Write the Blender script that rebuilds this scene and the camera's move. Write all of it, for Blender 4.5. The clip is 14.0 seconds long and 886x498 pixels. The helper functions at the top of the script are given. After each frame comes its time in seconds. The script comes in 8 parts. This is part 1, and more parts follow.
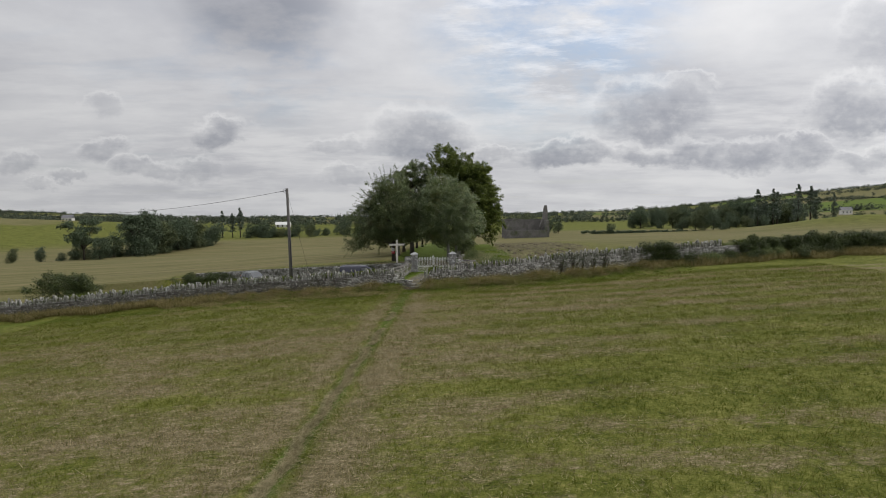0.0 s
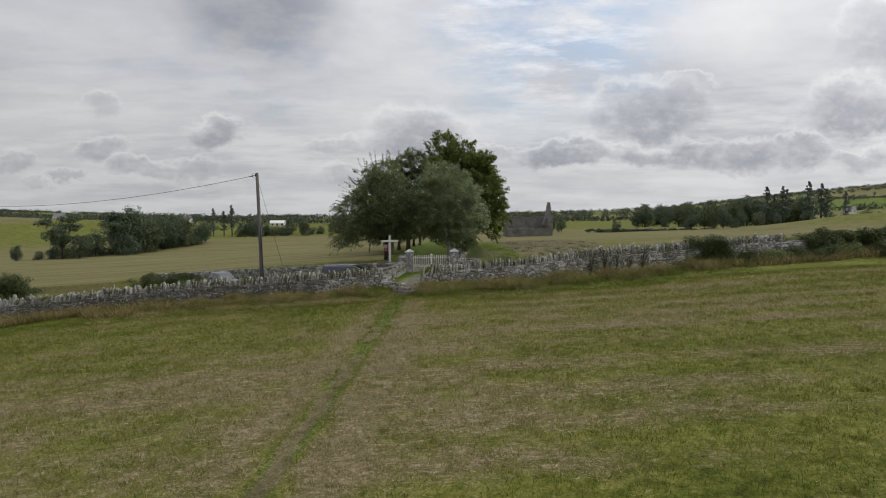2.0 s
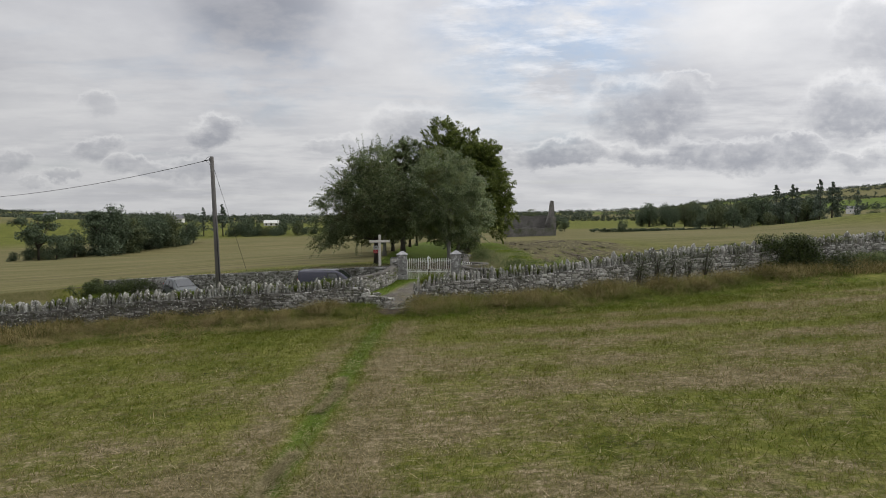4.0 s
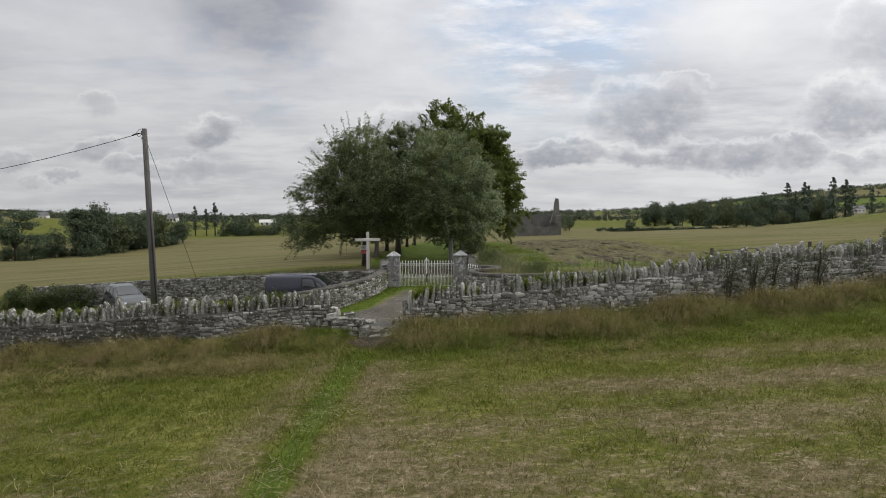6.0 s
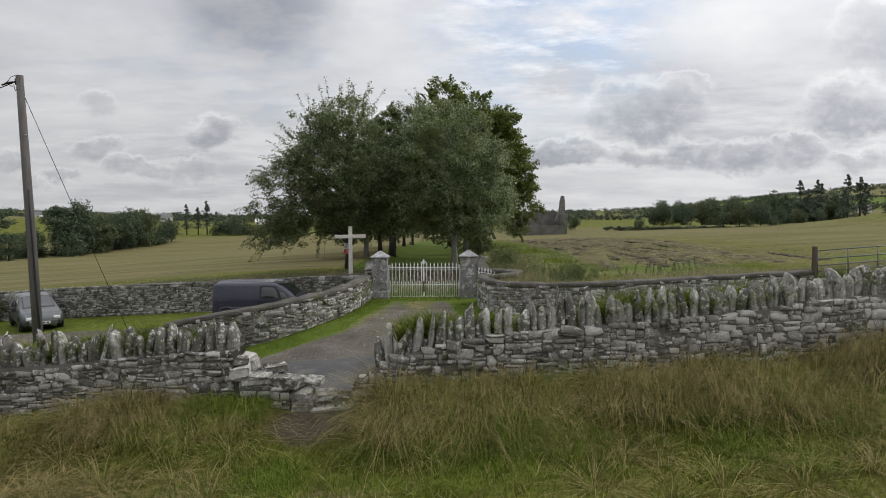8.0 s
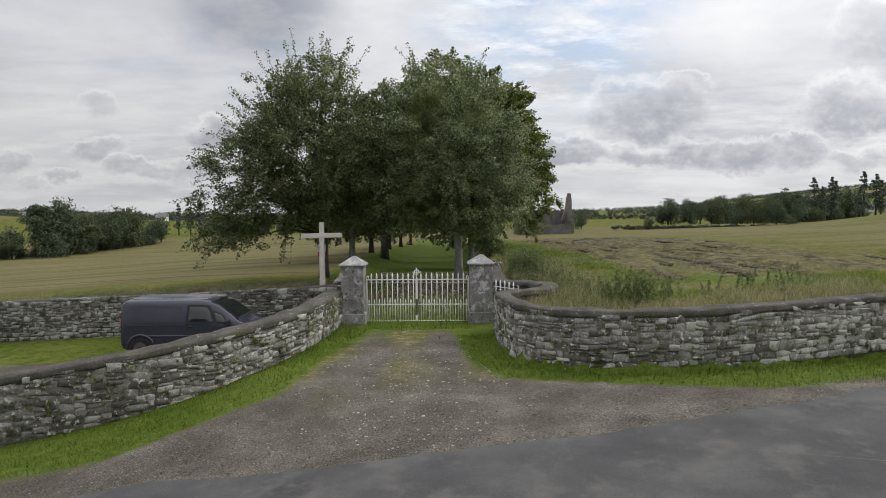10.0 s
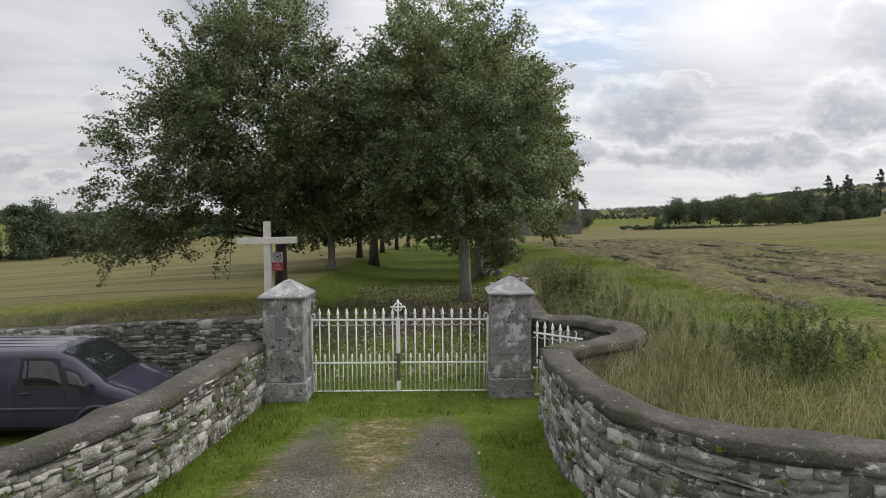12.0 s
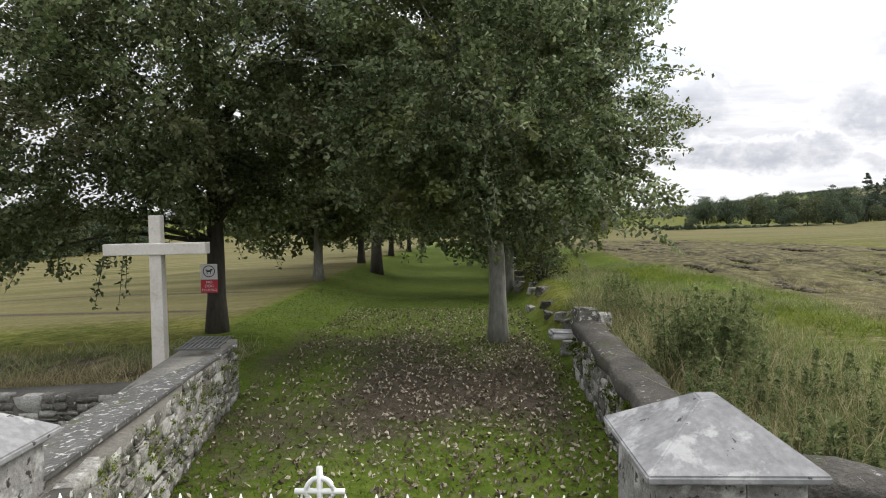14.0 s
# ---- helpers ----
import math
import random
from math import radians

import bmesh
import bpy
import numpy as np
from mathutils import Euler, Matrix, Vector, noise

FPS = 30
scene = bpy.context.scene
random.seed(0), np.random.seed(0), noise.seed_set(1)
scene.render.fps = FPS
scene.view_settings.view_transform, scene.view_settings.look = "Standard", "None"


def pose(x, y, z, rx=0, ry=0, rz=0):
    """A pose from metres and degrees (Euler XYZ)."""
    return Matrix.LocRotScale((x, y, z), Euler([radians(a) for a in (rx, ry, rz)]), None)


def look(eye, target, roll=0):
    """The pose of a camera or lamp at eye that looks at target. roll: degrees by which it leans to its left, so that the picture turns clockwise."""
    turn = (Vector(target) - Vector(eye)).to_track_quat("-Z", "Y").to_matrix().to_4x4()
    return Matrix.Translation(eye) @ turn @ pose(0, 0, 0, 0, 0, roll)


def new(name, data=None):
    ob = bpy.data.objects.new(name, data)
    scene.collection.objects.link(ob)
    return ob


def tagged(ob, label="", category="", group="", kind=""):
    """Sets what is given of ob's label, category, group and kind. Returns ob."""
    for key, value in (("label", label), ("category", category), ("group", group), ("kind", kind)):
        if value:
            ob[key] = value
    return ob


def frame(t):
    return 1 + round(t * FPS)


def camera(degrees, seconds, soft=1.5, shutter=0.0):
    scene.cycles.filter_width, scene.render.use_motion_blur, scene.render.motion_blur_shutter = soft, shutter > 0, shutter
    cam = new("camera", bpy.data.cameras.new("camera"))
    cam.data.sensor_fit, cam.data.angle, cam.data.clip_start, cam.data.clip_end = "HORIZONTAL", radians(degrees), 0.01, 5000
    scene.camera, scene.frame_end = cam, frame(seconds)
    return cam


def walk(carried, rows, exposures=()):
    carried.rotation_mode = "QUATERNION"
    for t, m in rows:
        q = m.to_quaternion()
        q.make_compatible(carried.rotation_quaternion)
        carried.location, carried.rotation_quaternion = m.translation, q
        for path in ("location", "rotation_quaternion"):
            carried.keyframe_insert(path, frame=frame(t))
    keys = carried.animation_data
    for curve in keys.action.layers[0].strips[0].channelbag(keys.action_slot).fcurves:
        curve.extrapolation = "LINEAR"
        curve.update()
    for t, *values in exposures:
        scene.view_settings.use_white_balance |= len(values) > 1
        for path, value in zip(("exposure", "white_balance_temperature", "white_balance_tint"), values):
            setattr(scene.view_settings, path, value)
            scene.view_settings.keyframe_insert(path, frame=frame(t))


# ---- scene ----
cam = camera(71.8, 14.0, soft=1.0)
METRES, EYE, TILT, LEAN, TURN = 56.0, 6.0, 0.0, 0.0, 0.0
ROWS = [
    (0.0, 0.0, 0.0, 0.0, -0.02, -3.58, 0.29),
    (0.5, -0.0008, 0.0382, -0.0034, -0.04, -3.59, 0.27),
    (1.0, -0.0016, 0.0766, -0.0072, -0.17, -3.59, 0.25),
    (1.5, -0.002, 0.1128, -0.011, -0.19, -3.6, 0.24),
    (2.0, -0.0026, 0.1516, -0.0139, -0.19, -3.61, 0.23),
    (2.5, -0.0032, 0.1909, -0.0159, -0.21, -3.62, 0.21),
    (3.0, -0.0037, 0.23, -0.0176, -0.28, -3.61, 0.22),
    (5.5, -0.0051, 0.4133, -0.0282, -0.45, -3.59, 0.2),
    (6.0, -0.0054, 0.4501, -0.0306, -0.45, -3.59, 0.21),
    (6.5, -0.0058, 0.4871, -0.0329, -0.46, -3.59, 0.19),
    (7.0, -0.0061, 0.5242, -0.0353, -0.46, -3.59, 0.17),
    (7.5, -0.0064, 0.5589, -0.0382, -0.47, -3.59, 0.19),
    (8.0, -0.0063, 0.5961, -0.0406, -0.48, -3.59, 0.19),
    (10.5, -0.0053, 0.7682, -0.0482, -0.42, -3.61, 0.28),
    (11.0, -0.0051, 0.8029, -0.0492, -0.41, -3.61, 0.28),
    (11.5, -0.0048, 0.8351, -0.0497, -0.41, -3.6, 0.31),
    (12.0, -0.0046, 0.8689, -0.0503, -0.39, -3.58, 0.34),
    (12.5, -0.0046, 0.9023, -0.0509, -0.35, -3.56, 0.38),
    (13.0, -0.0045, 0.9351, -0.0514, -0.12, -3.59, 0.35),
    (13.5, -0.0044, 0.9659, -0.0521, 0.24, -3.57, 0.33),
    (14.0, -0.0048, 0.9982, -0.0541, 1.22, -3.59, 0.31),
]
walk(cam, [(t, pose(0, 0, EYE, TILT, LEAN, TURN) @ pose(METRES * x, METRES * y, METRES * z, 90 + pitch, roll, yaw)) for t, x, y, z, yaw, pitch, roll in ROWS],
     exposures=[(0.0, -0.10), (7.5, 0.03), (10.5, 0.12), (12.5, 0.24), (13.2, 0.38), (14.0, 0.60)])

# ---- world, sun ----
SUN_ELEVATION, SUN_AZIMUTH = radians(42), radians(68)   # azimuth from +y towards +x
world = bpy.data.worlds.new("overcast_sky")
scene.world = world
world.use_nodes = True


def build_sky():
    nt = world.node_tree
    nt.nodes.clear()
    N, L = nt.nodes.new, nt.links.new

    def math_node(op, a, b=None, clamp=False):
        n = N("ShaderNodeMath")
        n.operation, n.use_clamp = op, clamp
        for k, v in enumerate((a, b)):
            if v is None:
                continue
            if isinstance(v, (int, float)):
                n.inputs[k].default_value = v
            else:
                L(v, n.inputs[k])
        return n.outputs[0]

    def ramp(fac, *stops):
        n = N("ShaderNodeValToRGB")
        while len(n.color_ramp.elements) < len(stops):
            n.color_ramp.elements.new(0.5)
        for e, (p, c) in zip(n.color_ramp.elements, stops):
            e.position, e.color = p, (*c, 1)
        L(fac, n.inputs[0])
        return n.outputs[0]

    def cloud_noise(vec, scale, detail, rough, offset, squash=1.0, distort=0.0):
        m = N("ShaderNodeMapping")
        m.inputs["Location"].default_value = offset
        m.inputs["Scale"].default_value = (1.0, squash, 1.0)
        L(vec, m.inputs[0])
        n = N("ShaderNodeTexNoise")
        n.inputs["Scale"].default_value = scale
        n.inputs["Detail"].default_value = detail
        n.inputs["Roughness"].default_value = rough
        n.inputs["Distortion"].default_value = distort
        L(m.outputs[0], n.inputs[0])
        return n.outputs[0]

    coord = N("ShaderNodeTexCoord").outputs["Generated"]
    sep = N("ShaderNodeSeparateXYZ")
    L(coord, sep.inputs[0])
    up = math_node("MAXIMUM", sep.outputs[2], 0.0)
    den = math_node("ADD", up, 0.07)
    comb = N("ShaderNodeCombineXYZ")
    L(math_node("DIVIDE", sep.outputs[0], den), comb.inputs[0])
    L(math_node("DIVIDE", sep.outputs[1], den), comb.inputs[1])
    plane = comb.outputs[0]

    sky = N("ShaderNodeTexSky")
    sky.sky_type, sky.sun_disc = "NISHITA", False
    sky.sun_elevation, sky.sun_rotation = SUN_ELEVATION, SUN_AZIMUTH
    sky_scaled = N("ShaderNodeVectorMath")
    sky_scaled.operation = "SCALE"
    L(sky.outputs[0], sky_scaled.inputs[0])
    sky_scaled.inputs[3].default_value = 0.10

    # a high even deck with some blue, and grey-bellied cumulus under it
    def shifted(dz, scale, detail, rough, offset, flat):
        sc = N("ShaderNodeVectorMath")
        sc.operation = "MULTIPLY_ADD"
        L(coord, sc.inputs[0])
        sc.inputs[1].default_value = (1.0, 1.0, flat)
        sc.inputs[2].default_value = (offset[0], offset[1], offset[2] + dz)
        n = N("ShaderNodeTexNoise")
        n.inputs["Scale"].default_value, n.inputs["Detail"].default_value = scale, detail
        n.inputs["Roughness"].default_value = rough
        L(sc.outputs[0], n.inputs[0])
        return n.outputs[0]

    def mix(fac, a, b):
        n = N("ShaderNodeMix")
        n.data_type = "RGBA"
        L(fac, n.inputs["Factor"])
        L(a, n.inputs["A"])
        L(b, n.inputs["B"])
        return n.outputs["Result"]

    deck = cloud_noise(plane, 0.50, 8, 0.55, (3.1, 1.2, 0.0), 1.0, 0.4)
    deck2 = shifted(0.0, 3.6, 8, 0.55, (4.0, 1.0, 2.0), 2.2)
    both = math_node("ADD", math_node("MULTIPLY", deck, 0.45), math_node("MULTIPLY", deck2, 0.55))
    deck_col = ramp(both, (0.34, (0.43, 0.44, 0.475)), (0.46, (0.495, 0.50, 0.528)), (0.54, (0.565, 0.57, 0.592)), (0.66, (0.66, 0.66, 0.672)))

    def around(direction, inner, outer):
        """1 near a direction of the sky, fading to 0."""
        n = N("ShaderNodeVectorMath")
        n.operation = "DOT_PRODUCT"
        L(coord, n.inputs[0])
        n.inputs[1].default_value = Vector(direction).normalized()
        return ramp(n.outputs["Value"], (outer, (0, 0, 0)), (inner, (1, 1, 1)))

    # the northern sky as seen from the ground: across and height over distance
    north = math_node("MAXIMUM", sep.outputs[1], 0.15)
    flat = N("ShaderNodeCombineXYZ")
    L(math_node("DIVIDE", sep.outputs[0], north), flat.inputs[0])
    L(math_node("DIVIDE", sep.outputs[2], north), flat.inputs[1])
    front = ramp(sep.outputs[1], (0.35, (0, 0, 0)), (0.6, (1, 1, 1)))

    def sky_noise(scale, detail, rough, stretch, turn=0.0, colour=False):
        m = N("ShaderNodeMapping")
        m.inputs["Scale"].default_value = (*stretch, 1.0)
        m.inputs["Rotation"].default_value = (0, 0, radians(turn))
        L(flat.outputs[0], m.inputs[0])
        n = N("ShaderNodeTexNoise")
        n.inputs["Scale"].default_value, n.inputs["Detail"].default_value, n.inputs["Roughness"].default_value = scale, detail, rough
        L(m.outputs[0], n.inputs[0])
        return n.outputs["Color"] if colour else n.outputs[0]

    streaks = cloud_noise(plane, 0.42, 9, 0.62, (0.35, 9.1, 0.0), 2.2, 0.5)
    gap_mask = ramp(streaks, (0.56, (0, 0, 0)), (0.68, (0.5, 0.5, 0.5)))
    rents = sky_noise(9.0, 6, 0.6, (1.0, 2.2), -12)
    opening = math_node("MULTIPLY", around((0.165, 0.95, 0.285), 0.9965, 0.975), ramp(rents, (0.36, (0.05, 0.05, 0.05)), (0.62, (0.62, 0.62, 0.62))))
    hint = math_node("MULTIPLY", around((-0.26, 0.93, 0.235), 0.999, 0.992), ramp(rents, (0.45, (0, 0, 0)), (0.6, (0.35, 0.35, 0.35))))
    col = mix(math_node("MAXIMUM", math_node("MULTIPLY", gap_mask, 0.4), math_node("MAXIMUM", opening, hint)), deck_col, sky_scaled.outputs[0])
    wisp = sky_noise(6.5, 9, 0.66, (1.0, 4.5), -14)
    wisp_mask = math_node("MULTIPLY", around((0.165, 0.95, 0.275), 0.997, 0.978), ramp(wisp, (0.50, (0, 0, 0)), (0.70, (0.7, 0.7, 0.7))))
    white = N("ShaderNodeRGB")
    white.outputs[0].default_value = (0.80, 0.81, 0.84, 1)
    col = mix(wisp_mask, col, white.outputs[0])
    # pale and grey layers low over the hills
    layer = sky_noise(5.0, 7, 0.6, (1.0, 6.5), 2)
    low_band = ramp(up, (0.0, (1, 1, 1)), (0.10, (0.8, 0.8, 0.8)), (0.24, (0, 0, 0)))
    pale = N("ShaderNodeRGB")
    pale.outputs[0].default_value = (0.71, 0.71, 0.715, 1)
    col = mix(math_node("MULTIPLY", low_band, ramp(layer, (0.44, (0, 0, 0)), (0.60, (0.85, 0.85, 0.85)))), col, pale.outputs[0])

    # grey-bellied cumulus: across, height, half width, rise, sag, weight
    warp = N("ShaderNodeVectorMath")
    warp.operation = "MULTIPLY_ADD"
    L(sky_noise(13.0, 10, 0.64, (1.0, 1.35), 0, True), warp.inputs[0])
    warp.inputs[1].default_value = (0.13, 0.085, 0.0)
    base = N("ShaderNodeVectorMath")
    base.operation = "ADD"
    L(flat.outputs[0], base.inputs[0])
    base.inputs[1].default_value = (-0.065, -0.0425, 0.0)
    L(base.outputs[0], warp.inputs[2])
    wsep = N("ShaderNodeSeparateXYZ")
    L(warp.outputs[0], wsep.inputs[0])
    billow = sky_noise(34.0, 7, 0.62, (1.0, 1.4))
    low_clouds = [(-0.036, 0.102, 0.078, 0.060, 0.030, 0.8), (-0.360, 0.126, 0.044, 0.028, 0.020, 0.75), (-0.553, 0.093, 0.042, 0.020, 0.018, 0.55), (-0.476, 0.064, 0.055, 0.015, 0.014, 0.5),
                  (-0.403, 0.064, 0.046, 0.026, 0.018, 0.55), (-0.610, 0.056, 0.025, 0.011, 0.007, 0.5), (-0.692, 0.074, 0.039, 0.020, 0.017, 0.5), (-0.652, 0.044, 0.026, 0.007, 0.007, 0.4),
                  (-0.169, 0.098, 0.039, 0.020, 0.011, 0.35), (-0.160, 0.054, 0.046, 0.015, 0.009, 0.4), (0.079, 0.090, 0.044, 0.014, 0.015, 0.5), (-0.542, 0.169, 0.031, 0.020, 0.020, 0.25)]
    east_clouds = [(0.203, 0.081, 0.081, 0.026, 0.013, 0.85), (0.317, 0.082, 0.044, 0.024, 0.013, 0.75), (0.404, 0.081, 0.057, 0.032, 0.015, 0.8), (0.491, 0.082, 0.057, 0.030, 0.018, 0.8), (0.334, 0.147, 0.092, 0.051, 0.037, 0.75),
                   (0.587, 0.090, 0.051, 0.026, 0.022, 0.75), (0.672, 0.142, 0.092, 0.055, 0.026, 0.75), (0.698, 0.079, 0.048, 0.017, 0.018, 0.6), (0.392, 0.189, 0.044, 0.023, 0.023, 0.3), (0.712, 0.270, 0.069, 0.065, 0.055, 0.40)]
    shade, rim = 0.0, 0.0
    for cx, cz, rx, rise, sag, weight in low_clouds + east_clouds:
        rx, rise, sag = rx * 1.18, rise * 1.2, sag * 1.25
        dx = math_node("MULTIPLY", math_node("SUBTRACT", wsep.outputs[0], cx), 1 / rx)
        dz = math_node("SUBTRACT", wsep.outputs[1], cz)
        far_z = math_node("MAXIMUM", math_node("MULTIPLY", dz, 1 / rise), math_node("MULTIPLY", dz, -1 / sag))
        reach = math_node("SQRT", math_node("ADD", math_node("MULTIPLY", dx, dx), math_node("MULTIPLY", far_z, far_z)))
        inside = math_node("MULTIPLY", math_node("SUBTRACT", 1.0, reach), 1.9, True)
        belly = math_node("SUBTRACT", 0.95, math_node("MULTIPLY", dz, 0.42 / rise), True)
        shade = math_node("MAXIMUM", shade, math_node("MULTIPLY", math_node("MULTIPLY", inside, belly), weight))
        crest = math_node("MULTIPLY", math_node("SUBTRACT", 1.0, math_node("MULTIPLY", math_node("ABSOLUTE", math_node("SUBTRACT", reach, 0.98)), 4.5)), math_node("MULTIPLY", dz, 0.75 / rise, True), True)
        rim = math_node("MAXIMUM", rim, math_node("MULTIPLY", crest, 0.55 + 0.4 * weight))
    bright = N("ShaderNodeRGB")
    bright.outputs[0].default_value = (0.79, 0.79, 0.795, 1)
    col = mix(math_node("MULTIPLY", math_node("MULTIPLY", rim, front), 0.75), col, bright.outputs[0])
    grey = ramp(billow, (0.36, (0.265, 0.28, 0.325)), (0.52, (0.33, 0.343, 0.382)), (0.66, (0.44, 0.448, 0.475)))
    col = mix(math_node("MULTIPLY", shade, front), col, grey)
    # a heavy cloud base overhead
    heavy = N("ShaderNodeRGB")
    heavy.outputs[0].default_value = (0.22, 0.23, 0.265, 1)
    col = mix(math_node("MULTIPLY", around((-0.262, 0.90, 0.340), 0.9985, 0.9905), ramp(rents, (0.30, (0.55, 0.55, 0.55)), (0.6, (0.9, 0.9, 0.9)))), col, heavy.outputs[0])
    # the same kind of cloud over the rest of the sky
    off = (7.9, 2.2, 5.3)
    body = shifted(0.0, 6.2, 7, 0.46, off, 1.7)
    above = shifted(0.035, 6.2, 4, 0.50, off, 1.7)
    low = ramp(up, (0.0, (1, 1, 1)), (0.14, (1, 1, 1)), (0.24, (0.04, 0.04, 0.04)))
    mask = math_node("MULTIPLY", ramp(body, (0.515, (0, 0, 0)), (0.56, (0.95, 0.95, 0.95))), math_node("MULTIPLY", low, math_node("SUBTRACT", 1.0, front)))
    tone = math_node("ADD", math_node("ADD", math_node("MULTIPLY", math_node("SUBTRACT", body, above), 2.4), math_node("MULTIPLY", math_node("SUBTRACT", body, 0.515), -3.4)), 0.72)
    col = mix(mask, col, ramp(tone, (0.18, (0.385, 0.395, 0.43)), (0.38, (0.445, 0.455, 0.485)), (0.58, (0.55, 0.555, 0.575)), (0.78, (0.69, 0.695, 0.71))))
    # pale haze low over the land
    haze = ramp(up, (0.0, (1, 1, 1)), (0.09, (0.0, 0.0, 0.0)))
    hz = N("ShaderNodeRGB")
    hz.outputs[0].default_value = (0.60, 0.605, 0.62, 1)
    col = mix(math_node("MULTIPLY", haze, 0.4), col, hz.outputs[0])
    # thinner cloud on the side of the sun
    dot = N("ShaderNodeVectorMath")
    dot.operation = "DOT_PRODUCT"
    L(coord, dot.inputs[0])
    dot.inputs[1].default_value = (math.sin(SUN_AZIMUTH), math.cos(SUN_AZIMUTH), 0.0)
    glow = math_node("ADD", math_node("MULTIPLY", math_node("MAXIMUM", dot.outputs["Value"], -0.6), 0.20), 0.93)
    # an overcast sky brightens towards the zenith
    lift = math_node("ADD", math_node("MULTIPLY", math_node("POWER", up, 1.5), 2.2), 1.0)
    out = N("ShaderNodeVectorMath")
    out.operation = "SCALE"
    L(col, out.inputs[0])
    L(math_node("MULTIPLY", lift, glow), out.inputs[3])
    bg = N("ShaderNodeBackground")
    L(out.outputs[0], bg.inputs[0])
    bg.inputs[1].default_value = 1.0
    w = N("ShaderNodeOutputWorld")
    L(bg.outputs[0], w.inputs[0])


build_sky()
sun_data = bpy.data.lights.new("sun", "SUN")
sun_data.energy, sun_data.angle, sun_data.color = 1.5, radians(28), (1.0, 0.95, 0.86)
sun = new("sun", sun_data)
sd = Vector((math.sin(SUN_AZIMUTH) * math.cos(SUN_ELEVATION), math.cos(SUN_AZIMUTH) * math.cos(SUN_ELEVATION), math.sin(SUN_ELEVATION)))
sun.matrix_world = look(sd * 80 + Vector((0, 50, 0)), (0, 50, 0))


# ---- materials ----
def material(name, stops, rough=0.85, scale=1.0, detail_scale=12.0, bump=0.3, bump_dist=0.02, metal=0.0, per_object=0.0,
             per_island=0.0, stains=None, stain_scale=0.6, stain_at=(0.55, 0.7), lichen=None, lichen_scale=1.0, lichen_at=(0.62, 0.68), tone=0.0, stretch=(1, 1, 1), translucent=0.0, spec=0.4):
    """Noise at two scales through a colour ramp, with optional stains, variation from piece to piece and fine relief."""
    m = bpy.data.materials.new(name)
    m.use_nodes = True
    nt = m.node_tree
    nt.nodes.clear()
    N, L = nt.nodes.new, nt.links.new
    pos = N("ShaderNodeNewGeometry").outputs["Position"]
    mp = N("ShaderNodeMapping")
    mp.inputs["Scale"].default_value = stretch
    L(pos, mp.inputs[0])

    def tex(sc, det=4, ro=0.6):
        n = N("ShaderNodeTexNoise")
        n.inputs["Scale"].default_value, n.inputs["Detail"].default_value, n.inputs["Roughness"].default_value = sc, det, ro
        L(mp.outputs[0], n.inputs[0])
        return n.outputs[0]

    def calc(op, a, b):
        n = N("ShaderNodeMath")
        n.operation = op
        for k, v in enumerate((a, b)):
            if isinstance(v, (int, float)):
                n.inputs[k].default_value = v
            else:
                L(v, n.inputs[k])
        return n.outputs[0]

    coarse, fine = tex(scale), tex(detail_scale, 5)
    fac = calc("ADD", calc("MULTIPLY", coarse, 0.55), calc("MULTIPLY", fine, 0.45))
    if per_object:
        rnd = N("ShaderNodeObjectInfo").outputs["Random"]
        fac = calc("ADD", fac, calc("MULTIPLY", calc("SUBTRACT", rnd, 0.5), per_object))
    if per_island:
        rnd = N("ShaderNodeNewGeometry").outputs["Random Per Island"]
        fac = calc("ADD", fac, calc("MULTIPLY", calc("SUBTRACT", rnd, 0.5), per_island))
    if tone:
        at = N("ShaderNodeAttribute")
        at.attribute_name = "tone"
        fac = calc("ADD", calc("MULTIPLY", fac, 1 - tone), calc("MULTIPLY", at.outputs["Fac"], tone))
    ramp = N("ShaderNodeValToRGB")
    while len(ramp.color_ramp.elements) < len(stops):
        ramp.color_ramp.elements.new(0.5)
    for e, (p, c) in zip(ramp.color_ramp.elements, stops):
        e.position, e.color = p, (*c, 1)
    L(fac, ramp.inputs[0])
    col = ramp.outputs[0]
    for shade, sc, at in ((lichen, lichen_scale, lichen_at), (stains, stain_scale, stain_at)):
        if not shade:
            continue
        st = N("ShaderNodeValToRGB")
        st.color_ramp.elements[0].position, st.color_ramp.elements[1].position = at
        L(tex(sc * 6, 6, 0.65), st.inputs[0])
        mx = N("ShaderNodeMix")
        mx.data_type = "RGBA"
        L(st.outputs[0], mx.inputs["Factor"])
        L(col, mx.inputs["A"])
        mx.inputs["B"].default_value = (*shade, 1)
        col = mx.outputs["Result"]
    p = N("ShaderNodeBsdfPrincipled")
    L(col, p.inputs["Base Color"])
    p.inputs["Roughness"].default_value, p.inputs["Metallic"].default_value = rough, metal
    p.inputs["Specular IOR Level"].default_value = spec
    if bump:
        b = N("ShaderNodeBump")
        b.inputs["Strength"].default_value, b.inputs["Distance"].default_value = bump, bump_dist
        L(fine, b.inputs["Height"])
        L(b.outputs[0], p.inputs["Normal"])
    shader = p.outputs[0]
    if translucent:
        t = N("ShaderNodeBsdfTranslucent")
        L(col, t.inputs[0])
        ms = N("ShaderNodeMixShader")
        ms.inputs[0].default_value = translucent
        L(shader, ms.inputs[1])
        L(t.outputs[0], ms.inputs[2])
        shader = ms.outputs[0]
    o = N("ShaderNodeOutputMaterial")
    L(shader, o.inputs[0])
    return m


